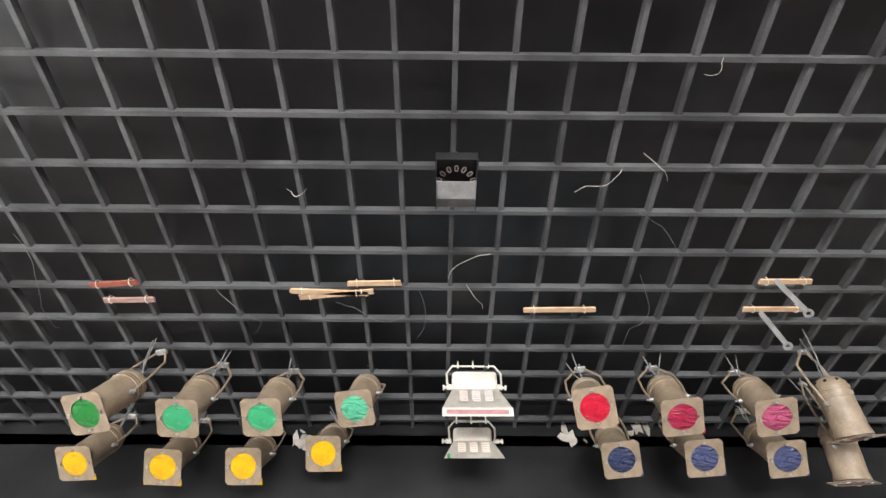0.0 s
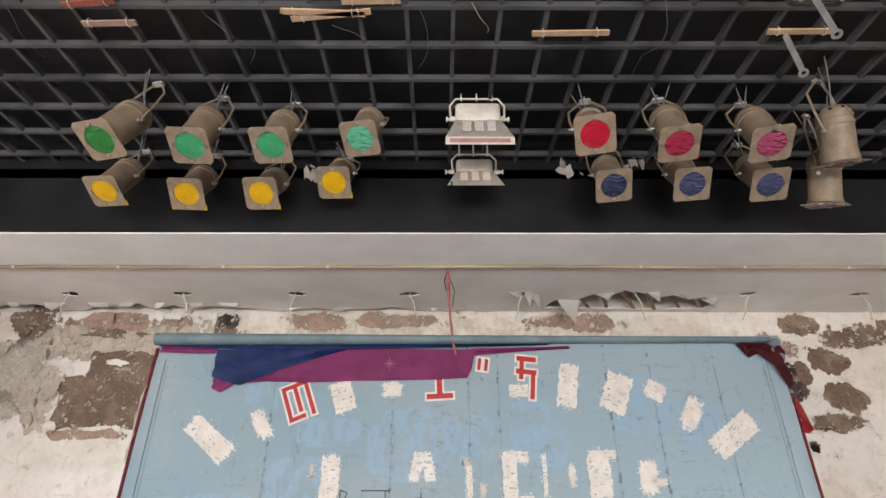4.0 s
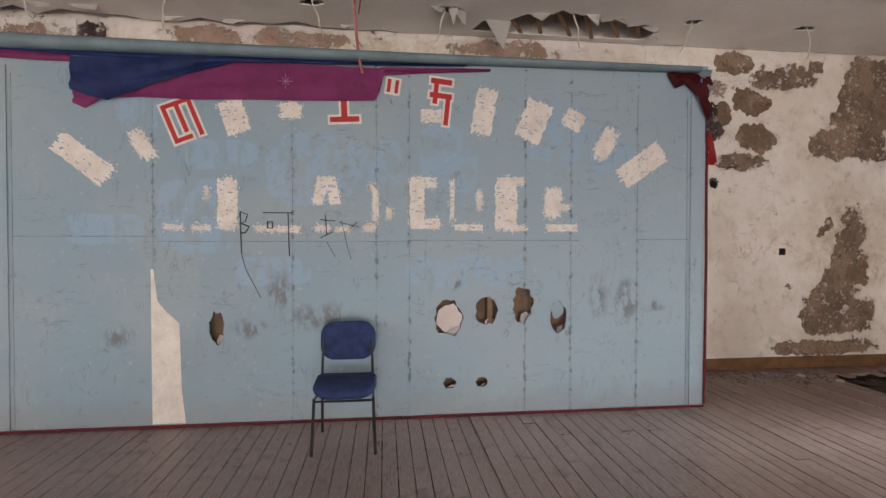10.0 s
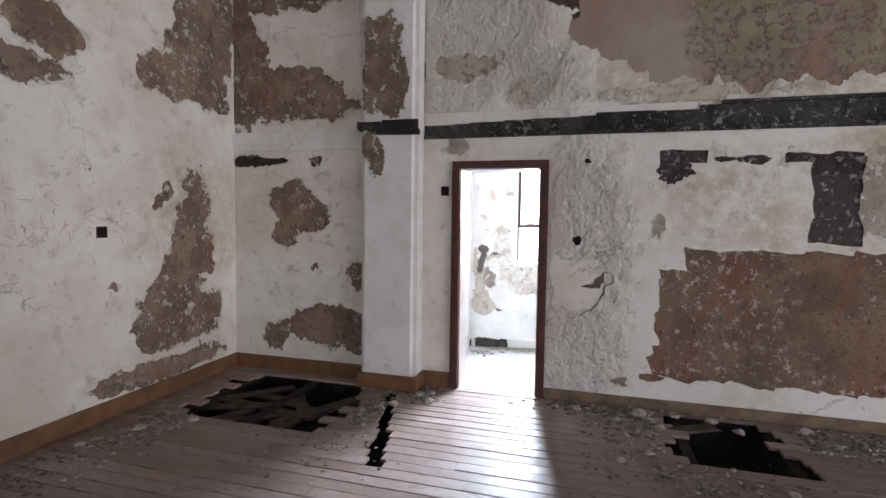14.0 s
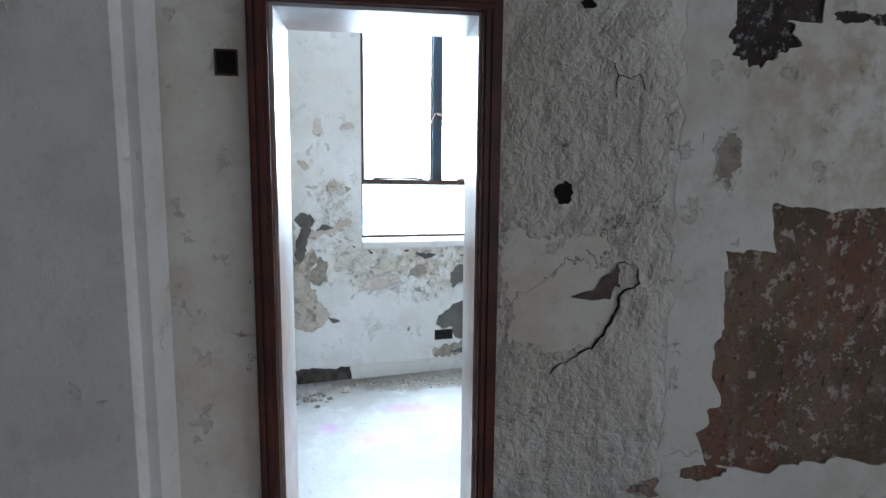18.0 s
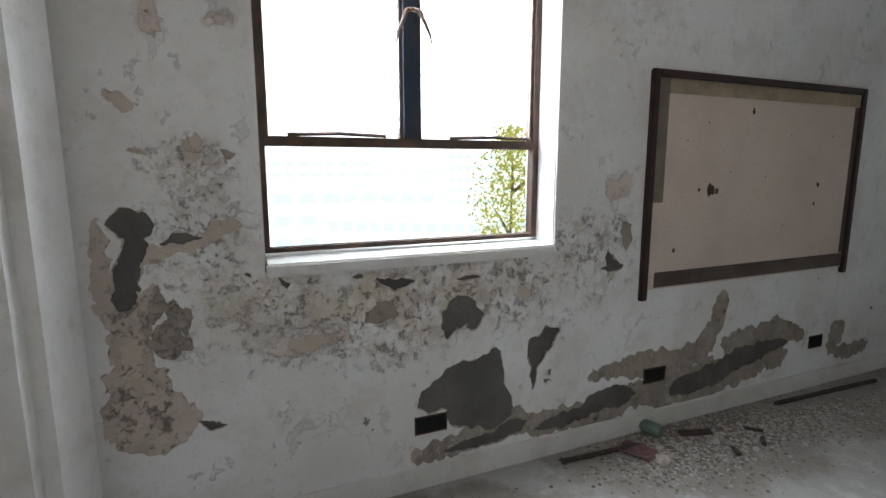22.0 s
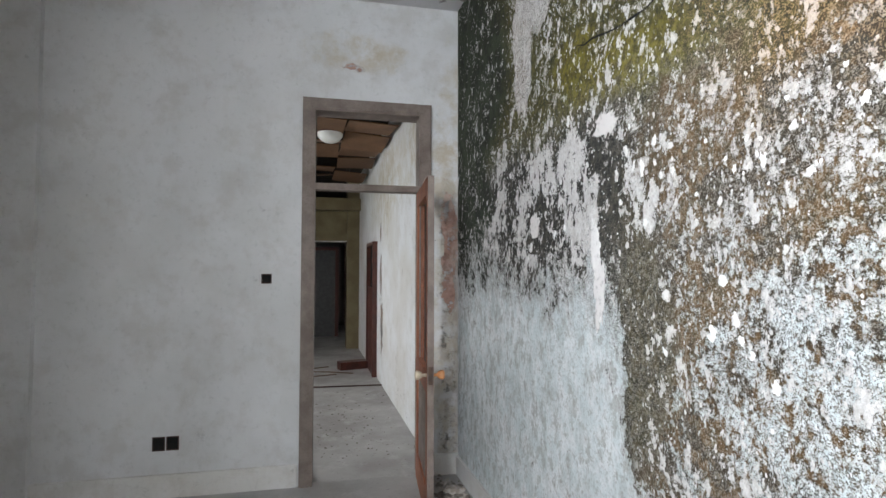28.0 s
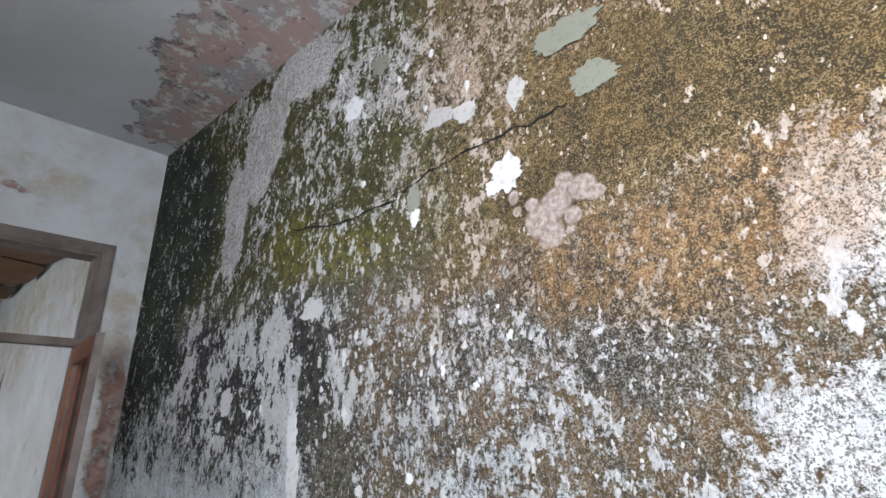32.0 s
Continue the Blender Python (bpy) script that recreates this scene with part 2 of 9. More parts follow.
def peeling(name, axes, base, tint, layers, flakes=(0.66, 0.12), flake_tint=(0.30, 0.21, 0.16), rough_spots=(), stains=(), lumps=0.25, mottle=(), smooth_spots=(), cracks=0.7):
    """Old limewash: layers of (colour, colour, patches) lie bare under it, flakes are missing everywhere."""
    s = Shade(name, 0.88)
    big, fine, grit = s.noise(1.1, 6, 0.6), s.noise(26.0, 6, 0.7), s.noise(110.0, 3, 0.6)
    c = s.mix(s.step(big, 0.38, 0.66), base, tint)
    c = s.mix(s.math("MULTIPLY", s.step(s.noise(4.2, 7, 0.7), 0.46, 0.66), 0.40), c, tuple(v * k for v, k in zip(tint, (0.80, 0.76, 0.72))))
    c = s.mix(s.math("MULTIPLY", s.step(fine, 0.52, 0.74), 0.35), c, tuple(v * 0.66 for v in tint))
    h = s.math("MULTIPLY_ADD", grit, 0.10, s.math("MULTIPLY", fine, 0.16))
    at = s.shifted(0.16, 3.0, 4.0)
    edge = s.math("MULTIPLY_ADD", s.noise(4.5, 9, 0.66), 2.0, -1.0)
    edge = s.math("MULTIPLY_ADD", s.noise(38.0, 4, 0.6), 0.30, s.math("ADD", edge, -0.15))
    edge = s.math("MULTIPLY_ADD", s.noise(1.9, 3, 0.5), 1.5, s.math("ADD", edge, -0.75))
    edge = s.math("MULTIPLY_ADD", s.noise(11.0, 8, 0.70), 1.5, s.math("ADD", edge, -0.75))
    if stains:
        m = s.step(s.math("ADD", s.spots(at, axes, stains), edge), 1.5, 0.3)
        c = s.mix(s.math("MULTIPLY", s.math("MULTIPLY", m, 0.75), s.step(s.noise(7.0, 7, 0.72), 0.36, 0.62)), c, (0.44, 0.365, 0.245))
    if mottle:
        m = s.step(s.math("ADD", s.spots(at, axes, mottle), edge), 1.25, 0.5)
        n1 = s.step(s.noise(9.0, 9, 0.75), 0.47, 0.58)
        n2 = s.step(s.noise(21.0, 8, 0.78), 0.54, 0.60)
        c = s.mix(s.math("MULTIPLY", s.math("MULTIPLY", m, n1), 0.72), c, (0.38, 0.325, 0.275))
        c = s.mix(s.math("MULTIPLY", s.math("MULTIPLY", m, n2), 0.75), c, (0.17, 0.155, 0.145))
        h = s.math("MULTIPLY_ADD", s.math("MULTIPLY", m, n2), -0.35, h)
    for one, two, rows in layers:
        d = s.math("ADD", s.spots(at, axes, rows), edge)
        m = s.step(d, 1.02, 0.985)
        lifted = s.step(d, 1.30, 1.04)
        inner = s.mix(s.step(s.noise(3.6, 8, 0.7), 0.44, 0.56), one, two)
        inner = s.mix(s.math("MULTIPLY", s.step(s.noise(17.0, 7, 0.72), 0.50, 0.66), 0.55), inner, tuple(v * 0.55 for v in one))
        crumbs = s.step(s.noise(12.0, 9, 0.74), 0.560, 0.580)
        keep = s.math("MULTIPLY", crumbs, s.step(d, -0.4, 0.5))
        inner = s.mix(s.math("MULTIPLY", keep, 0.85), inner, tuple(v * 0.86 for v in base))
        c = s.mix(m, c, inner)
        h = s.math("MULTIPLY_ADD", lifted, 0.35, h)
        h = s.math("MULTIPLY_ADD", s.math("MULTIPLY", m, s.math("SUBTRACT", 1.0, s.math("MULTIPLY", keep, 0.8))), -1.3, h)
    # scattered flakes, small and large
    n = s.math("MULTIPLY_ADD", s.noise(3.2, 9, 0.74), 1.0, s.math("MULTIPLY", s.noise(0.7, 3), flakes[1]))
    m = s.step(n, flakes[0], flakes[0] + 0.012)
    c = s.mix(m, c, s.mix(s.step(s.noise(9.0, 4), 0.42, 0.58), flake_tint, tuple(v * 0.6 for v in flake_tint)))
    h = s.math("MULTIPLY_ADD", m, -0.7, h)
    scale = s.step(s.noise(7.5, 9, 0.7), 0.585 + (flakes[0] - 0.66) * 0.5, 0.60 + (flakes[0] - 0.66) * 0.5)
    c = s.mix(s.math("MULTIPLY", scale, 0.5), c, tuple(v * 0.78 for v in tint))
    h = s.math("MULTIPLY_ADD", scale, -0.3, h)
    if rough_spots:
        r = s.step(s.spots(at, axes, rough_spots), 1.3, 0.6)
        if smooth_spots:
            r = s.math("MULTIPLY", r, s.step(s.math("ADD", s.spots(at, axes, smooth_spots), s.math("MULTIPLY", edge, 0.9)), 0.99, 1.01))
        h = s.math("MULTIPLY_ADD", s.math("MULTIPLY", r, s.math("MULTIPLY_ADD", s.noise(26.0, 5, 0.62), 0.35, s.noise(7.5, 5, 0.55))), 6.6, h)
        c = s.mix(s.math("MULTIPLY", r, 0.35), c, tuple(v * 0.72 for v in tint))
    h = s.math("MULTIPLY_ADD", s.noise(5.0, 4), lumps, h)
    crack = s.step(s.cells(1.3, at=s.shifted(0.5, 3.0)), 0.004, 0.0)
    crack = s.math("MULTIPLY", crack, s.step(s.noise(1.3, 3), 0.5, 0.6))
    c = s.mix(s.math("MULTIPLY", crack, cracks), c, (0.1, 0.08, 0.07))
    s.bump(s.math("MULTIPLY_ADD", crack, -cracks, h), 0.9, 0.012)
    return s.done(c)


BROWN, BROWN2 = (0.165, 0.115, 0.083), (0.235, 0.172, 0.128)
DARK, DARK2 = (0.045, 0.03, 0.028), (0.11, 0.08, 0.075)
PINK, PINK2 = (0.40, 0.28, 0.22), (0.31, 0.22, 0.165)
GREY, GREY2 = (0.16, 0.15, 0.14), (0.22, 0.205, 0.19)
LIME, LIME2 = (0.79, 0.755, 0.71), (0.67, 0.61, 0.54)

M_DOORWALL = peeling("limewash_door_wall", (1, 2), LIME, LIME2, [
    ((0.30, 0.195, 0.15), (0.39, 0.32, 0.275), [(1.75, 2.95, 0.95, 0.40, 1), (2.55, 2.9, 0.42, 0.20), (0.3, 2.9, 0.8, 0.5, 1)]),
    ((0.33, 0.28, 0.225), (0.40, 0.35, 0.29), [(3.92, 2.80, 0.32, 0.13), (3.3, 2.5, 0.12, 0.05), (1.35, 2.9, 0.30, 0.30), (3.95, 2.15, 0.10, 0.06)]),
    (BROWN, (0.27, 0.15, 0.115), [(2.5, 0.2, 0.16, 0.04), (2.2, 0.2, 0.2, 0.03)]),
    (DARK, DARK2, [(2.72, 3.42, 0.55, 0.20)]),
], flakes=(0.72, 0.1), rough_spots=[(2.85, 1.2, 0.40, 1.1), (2.9, 0.4, 0.45, 0.5), (3.0, 2.75, 0.3, 0.4)], smooth_spots=[(2.92, 0.98, 0.21, 0.21, 1)], stains=[(1.75, 1.65, 0.5, 0.4), (1.0, 2.5, 0.9, 0.14), (2.3, 2.1, 0.5, 0.15)])
M_ALCOVE = peeling("limewash_alcove", (1, 2), LIME, LIME2, [
    (BROWN, BROWN2, [(5.80, 2.62, 0.55, 0.20), (6.22, 3.0, 0.22, 0.60), (5.25, 2.52, 0.35, 0.12), (6.1, 2.62, 0.2, 0.25), (5.6, 3.55, 0.6, 0.12), (5.60, 1.66, 0.22, 0.16), (5.36, 1.52, 0.22, 0.13), (5.62, 1.34, 0.14, 0.10), (5.12, 0.45, 0.36, 0.20), (5.72, 0.38, 0.16, 0.10), (4.88, 0.97, 0.08, 0.11)]),
    # dark patches for the shade in the slot under the band
    (DARK, DARK2, [(6.11, 2.04, 0.22, 0.05), (5.72, 2.04, 0.12, 0.035), (5.30, 2.03, 0.06, 0.05)]),
], flakes=(0.70, 0.1), cracks=0.4)
M_BACKWALL = peeling("limewash_back_wall", (0, 2), LIME, LIME2, [
    (PINK, PINK2, [(-0.91, 3.62, 0.5, 0.10), (0.08, 3.62, 0.6, 0.08), (2.25, 3.6, 0.5, 0.1), (-3.2, 3.55, 0.7, 0.16), (5.21, 2.67, 0.26, 0.12), (4.6, 3.3, 0.3, 0.15)]),
    (BROWN, BROWN2, [(-3.0, 2.85, 1.3, 0.8, 1), (-4.25, 3.55, 0.25, 0.25), (-4.4, 2.7, 0.16, 0.12), (6.68, 3.1, 0.30, 0.60, 1), (6.40, 2.66, 0.42, 0.12), (6.46, 1.25, 0.19, 0.55), (6.18, 0.72, 0.24, 0.30), (6.55, 0.62, 0.2, 0.2), (6.09, 0.24, 0.5, 0.09), (5.0, 2.45, 0.3, 0.1), (5.56, 3.42, 0.33, 0.14)]),
    (DARK, DARK2, [(4.62, 2.88, 0.17, 0.2), (4.85, 2.38, 0.1, 0.025), (4.69, 2.16, 0.05, 0.05), (-2.0, 3.62, 0.12, 0.1)]),
], flakes=(0.715, 0.11), stains=[(0.5, 3.4, 3.0, 0.3), (6.4, 1.4, 0.5, 0.6)], cracks=0.4)
M_PILASTER = peeling("limewash_pilaster", (1, 2), (0.76, 0.74, 0.72), (0.68, 0.65, 0.62), [
    (BROWN, BROWN2, [(4.62, 2.02, 0.10, 0.16), (4.56, 2.80, 0.20, 0.42, 1), (4.4, 3.5, 0.2, 0.15), (4.66, 2.13, 0.10, 0.14)]),
], flakes=(0.78, 0.0), lumps=0.1)
M_WINWALL = peeling("grey_limewash_window_wall", (1, 2), (0.745, 0.745, 0.75), (0.655, 0.645, 0.63), [
    ((0.56, 0.475, 0.43), (0.60, 0.53, 0.49), [(2.17, 1.80, 0.05, 0.10), (1.93, 1.82, 0.07, 0.04), (1.68, 0.60, 0.13, 0.05), (0.11, 1.20, 0.08, 0.09)]),
], flakes=(0.725, 0.1), flake_tint=(0.30, 0.27, 0.245), stains=[(1.3, 0.75, 0.8, 0.15)], mottle=[(1.15, 0.70, 1.0, 0.20), (1.35, 0.62, 0.4, 0.16), (0.3, 0.9, 0.30, 0.25), (1.78, 0.80, 0.18, 0.16), (0.75, 0.76, 0.4, 0.14), (2.08, 1.0, 0.2, 0.2), (2.1, 1.3, 0.12, 0.1)], cracks=0.2)
M_UNDERCOAT = peeling("tan_undercoat", (1, 2), (0.53, 0.465, 0.41), (0.45, 0.39, 0.335), [
    ((0.28, 0.245, 0.21), (0.33, 0.29, 0.25), [(2.17, 0.72, 0.11, 0.14, 1), (-0.9, 0.15, 1.5, 0.6), (0.3, 0.0, 1.1, 0.25), (-0.76, 0.46, 0.10, 0.2, 1), (-1.2, 0.26, 0.45, 0.10, 1), (-2.0, 0.1, 0.35, 0.2, 1), (0.0, 0.98, 0.1, 0.15, 1), (1.96, 1.36, 0.05, 0.05, 1), (1.36, 0.68, 0.15, 0.08, 1), (-0.2, 0.2, 0.4, 0.06, 1)]),
], flakes=(0.70, 0.1), flake_tint=(0.22, 0.19, 0.165), mottle=[(2.3, 0.6, 0.2, 0.6)], cracks=0.1)
M_RENDERCOAT = plain("bare_grey_render", (0.092, 0.087, 0.082), (0.14, 0.13, 0.12), 0.9, 5.0, relief=0.5, fine=45.0)


def old_render(name, tones, fleck, red=0.0):
    """Bare coat under the plaster: mixed browns, scabs of limewash and pecked pits."""
    s = Shade(name, 0.93)
    n1, n2, n3 = s.noise(2.6, 8, 0.7), s.noise(17.0, 8, 0.74), s.noise(48.0, 6, 0.7)
    c = s.mix(s.step(n1, 0.44, 0.56), tones[0], tones[1])
    if red:
        streak = s.math("MULTIPLY", s.step(s.noise(2.2, 6, 0.65, stretch=(1, 2.2, 0.35)), 0.52, 0.62), red)
        c = s.mix(streak, c, (0.25, 0.085, 0.06))
    c = s.mix(s.math("MULTIPLY", s.step(n3, 0.50, 0.62), 0.6), c, tuple(v * 0.5 for v in tones[0]))
    scab = s.step(s.math("MULTIPLY_ADD", n2, 0.75, s.math("MULTIPLY", n3, 0.35)), 0.592, 0.608)
    scab = s.math("MULTIPLY", scab, s.step(s.noise(1.5, 4), 0.40, 0.58))
    c = s.mix(s.math("MULTIPLY", scab, 0.9), c, fleck)
    pits = s.step(s.noise(20.0, 6, 0.7, stretch=(1, 1, 0.6)), 0.62, 0.66)
    c = s.mix(s.math("MULTIPLY", pits, 0.7), c, (0.05, 0.037, 0.03))
    h = s.math("MULTIPLY_ADD", scab, 1.0, s.math("MULTIPLY_ADD", pits, -0.9, s.math("MULTIPLY", n3, 0.8)))
    s.bump(s.math("MULTIPLY_ADD", n2, 0.7, h), 0.9, 0.009)
    return s.done(c)


M_BROWNCOAT = old_render("brown_render", ((0.150, 0.103, 0.070), (0.225, 0.150, 0.105)), (0.52, 0.43, 0.38), 0.45)
M_DARKCOAT = old_render("sooty_render", ((0.040, 0.028, 0.027), (0.075, 0.058, 0.056)), (0.34, 0.33, 0.33))
M_PLASTER = peeling("loose_plaster_side_wall", (1, 2), LIME, LIME2, [((0.33, 0.28, 0.225), (0.40, 0.35, 0.29), [(0.6, 1.7, 0.35, 0.3), (2.3, 1.5, 0.05, 0.1)])], flakes=(0.72, 0.1), stains=[(1.75, 1.65, 0.5, 0.4), (0.9, 2.0, 0.6, 0.2)], cracks=0.4)
M_PLASTER2 = peeling("loose_plaster_back_wall", (0, 2), (0.84, 0.815, 0.79), (0.74, 0.70, 0.65), [((0.45, 0.39, 0.31), (0.55, 0.49, 0.41), [(-3.3, 3.35, 1.2, 0.22, 1), (-4.3, 2.85, 0.45, 0.40), (-4.9, 3.0, 0.4, 0.5), (-2.5, 3.2, 0.4, 0.4), (-3.95, 2.5, 0.12, 0.2)]), (PINK, PINK2, [(-3.3, 3.62, 0.7, 0.12), (-4.9, 3.4, 0.2, 0.3), (-3.3, 2.30, 0.45, 0.06)]), (BROWN, BROWN2, [(-4.4, 3.55, 0.35, 0.2), (-4.5, 2.7, 0.16, 0.10)])], flakes=(0.735, 0.1), lumps=0.25, rough_spots=[(-4.3, 2.9, 0.5, 0.5)], cracks=0.3)
M_ENDWALL = peeling("grey_white_end_wall", (0, 2), (0.66, 0.66, 0.67), (0.58, 0.58, 0.58), [
    ((0.44, 0.27, 0.22), (0.55, 0.42, 0.36), [(7.44, 1.7, 0.05, 0.32), (7.44, 1.25, 0.05, 0.22), (8.2, 2.95, 0.08, 0.03)]),
], flakes=(0.80, 0.0), lumps=0.1, stains=[(7.42, 2.1, 0.16, 0.9), (8.1, 3.05, 0.35, 0.14), (7.45, 0.6, 0.15, 0.8)], mottle=[(7.43, 0.75, 0.10, 1.15, 1)], cracks=0.12)
M_WHITE = peeling("white_paint_room", (0, 2), (0.70, 0.69, 0.68), (0.62, 0.60, 0.57), [(GREY, GREY2, [(99.0, 9.0, 0.1, 0.1)])], flakes=(0.80, 0.0), lumps=0.15, cracks=0.15)
M_PASSAGE = peeling("white_passage_paint", (1, 2), (0.66, 0.66, 0.66), (0.58, 0.56, 0.53), [(GREY, BROWN2, [(-4.95, 1.3, 0.10, 0.25), (-4.85, 0.6, 0.12, 0.3), (-5.0, 1.9, 0.08, 0.15), (-6.6, 1.0, 0.2, 0.3)])], flakes=(0.76, 0.0), lumps=0.1, stains=[(-4.5, 2.5, 1.2, 0.5), (-2.6, 2.6, 0.6, 0.4)])
M_HALL = plain("hall_wall_paint", (0.55, 0.52, 0.48), (0.42, 0.38, 0.34), 0.85, 2.0)


def mould_material():
    s = Shade("mould_wall", 0.92)
    warped = s.shifted(0.34, 1.9, 6.0)
    torn = s.shifted(0.035, 24.0, 4.0)
    y, z = s.axis(1, warped), s.axis(2, warped)
    here = lambda rows, lo=1.2, hi=0.6: s.step(s.spots(warped, (1, 2), rows), lo, hi)
    blend = lambda k, a, b: s.math("MULTIPLY_ADD", k, s.math("SUBTRACT", b, a), a)
    n0, n1 = s.noise(3.0, 8, 0.66), s.noise(8.0, 9, 0.74, stretch=(1, 1, 0.75))
    n2, n3, n4 = s.noise(27.0, 7, 0.74, stretch=(1, 1, 0.8)), s.noise(85.0, 5, 0.72), s.noise(190.0, 3, 0.7)
    bound = s.math("MULTIPLY_ADD", s.step(y, 0.30, 0.95), -1.2, 1.40)
    up = s.math("SUBTRACT", z, bound)
    # how thick it grows, stretch by stretch
    belt = here([(-0.20, 1.74, 1.05, 0.38)])
    brown = here([(1.82, 2.40, 0.36, 0.22), (1.52, 2.20, 0.25, 0.12), (2.25, 2.33, 0.30, 0.16)])
    granular = here([(1.80, 1.92, 0.50, 0.17), (2.2, 2.05, 0.25, 0.12)])
    sooty = here([(1.74, 1.69, 0.24, 0.12)])
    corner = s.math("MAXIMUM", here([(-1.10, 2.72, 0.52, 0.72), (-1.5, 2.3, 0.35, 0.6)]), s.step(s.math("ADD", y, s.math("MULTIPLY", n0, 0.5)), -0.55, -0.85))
    bright = here([(0.48, 2.19, 0.42, 0.13), (0.15, 2.35, 0.2, 0.12)])
    pale_strip = here([(-0.42, 2.62, 0.13, 0.36), (-0.20, 3.0, 0.17, 0.30), (0.12, 3.32, 0.30, 0.18)], 1.15, 0.85)
    column = here([(0.62, 1.15, 0.13, 0.50)])
    cov = s.math("MULTIPLY_ADD", s.step(s.math("MULTIPLY_ADD", n0, 0.9, up), -0.05, 0.75), 0.46, 0.14)
    for k, c in ((belt, 0.68), (here([(0.75, 2.62, 0.65, 0.42)]), 0.59), (here([(1.0, 1.66, 0.48, 0.38)]), 0.58), (here([(1.2, 2.78, 0.4, 0.16), (0.65, 3.0, 0.35, 0.2)]), 0.46), (granular, 0.60), (sooty, 0.60), (column, 0.90), (bright, 0.90), (brown, 0.985), (s.math("MULTIPLY", corner, s.step(z, 1.55, 2.15)), 0.95), (here([(2.2, 1.92, 0.13, 0.17), (2.15, 1.48, 0.26, 0.15)]), 0.30), (here([(1.3, 1.1, 0.5, 0.3)]), 0.44), (pale_strip, 0.06), (here([(0.33, 1.42, 0.05, 0.30)]), 0.05)):
        cov = blend(k, cov, c)
    heap = s.math("MULTIPLY_ADD", n1, 0.54, s.math("MULTIPLY_ADD", n2, 0.36, s.math("MULTIPLY", n3, 0.18)))
    thr = s.math("MULTIPLY_ADD", cov, 0.34, 0.372)
    gap = s.math("SUBTRACT", thr, heap)
    m = s.step(gap, -0.004, 0.006)
    veil = s.step(gap, -0.09, 0.0)
    # pale ground: pinkish, bluish towards the foot, peach where the rust creeps in
    white = s.mix(s.step(n0, 0.42, 0.60), (0.80, 0.765, 0.75), (0.66, 0.59, 0.56))
    cool = s.step(s.math("MULTIPLY_ADD", n0, 1.2, s.math("MULTIPLY", z, -0.8)), -0.80, -0.35)
    white = s.mix(s.math("MULTIPLY", cool, 0.85), white, s.mix(s.step(n1, 0.42, 0.6), (0.84, 0.87, 0.89), (0.66, 0.73, 0.745)))
    peach = s.mix(s.step(n2, 0.40, 0.62), (0.66, 0.47, 0.33), (0.46, 0.27, 0.14))
    warm = s.math("MAXIMUM", s.math("MULTIPLY", granular, 0.95), s.math("MULTIPLY", s.step(s.math("MULTIPLY_ADD", n0, 1.2, z), 2.35, 2.75), s.step(s.math("MULTIPLY_ADD", n0, 0.9, y), 1.15, 1.75)))
    white = s.mix(s.math("MULTIPLY", warm, 0.85), white, peach)
    wash = s.step(s.noise(11.0, 8, 0.75, stretch=(1, 1, 0.40)), 0.47, 0.60)
    white = s.mix(s.math("MULTIPLY", s.math("MULTIPLY", wash, s.step(up, 0.2, -0.2)), 0.42), white, (0.42, 0.46, 0.45))
    mottled = s.step(s.noise(19.0, 9, 0.76, stretch=(1, 1, 0.7)), 0.53, 0.56)
    white = s.mix(s.math("MULTIPLY", s.math("MULTIPLY", mottled, s.step(up, 0.3, -0.1)), 0.58), white, (0.36, 0.36, 0.335))
    dust = s.step(s.noise(60.0, 7, 0.78), 0.52, 0.57)
    white = s.mix(s.math("MULTIPLY", dust, s.math("MULTIPLY_ADD", s.step(up, -0.3, 0.2), 0.28, 0.32)), white, (0.17, 0.15, 0.13))
    # its colours
    olive = s.mix(s.step(n2, 0.42, 0.60), (0.020, 0.021, 0.006), (0.115, 0.105, 0.026))
    olive = s.mix(s.math("MULTIPLY", s.step(n1, 0.50, 0.62), 0.7), olive, (0.17, 0.165, 0.05))
    lemon = s.mix(s.step(n2, 0.40, 0.58), (0.05, 0.043, 0.004), (0.20, 0.165, 0.012))
    ochre = s.mix(s.step(n2, 0.40, 0.60), (0.038, 0.028, 0.008), (0.125, 0.082, 0.022))
    rust = s.mix(s.step(n2, 0.44, 0.56), (0.26, 0.14, 0.055), (0.050, 0.036, 0.020))
    soot = s.mix(s.step(n2, 0.44, 0.58), (0.010, 0.011, 0.010), (0.060, 0.052, 0.042))
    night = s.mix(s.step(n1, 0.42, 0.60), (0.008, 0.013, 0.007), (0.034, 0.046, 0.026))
    wob = s.math("MULTIPLY_ADD", n0, 0.9, -0.45)
    tone = s.mix(s.step(s.math("ADD", y, wob), 0.95, 1.55), olive, ochre)
    low = s.step(s.math("ADD", z, wob), 2.12, 1.90)
    tone = s.mix(s.math("MULTIPLY", low, s.step(y, 0.35, 0.8)), tone, s.mix(0.5, ochre, rust))
    tone = s.mix(s.math("MULTIPLY", granular, 0.85), tone, rust)
    tone = s.mix(bright, tone, lemon)
    tone = s.mix(brown, tone, s.mix(s.step(n1, 0.40, 0.62), (0.030, 0.022, 0.005), (0.090, 0.056, 0.012)))
    tone = s.mix(s.math("MULTIPLY", s.math("MULTIPLY", s.step(s.noise(5.0, 8, 0.72), 0.50, 0.56), low), 0.75), tone, soot)
    tone = s.mix(s.math("MAXIMUM", s.math("MULTIPLY", sooty, 0.6), s.math("MULTIPLY", s.step(y, 0.85, 0.40), s.step(z, 2.2, 1.95))), tone, soot)
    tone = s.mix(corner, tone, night)
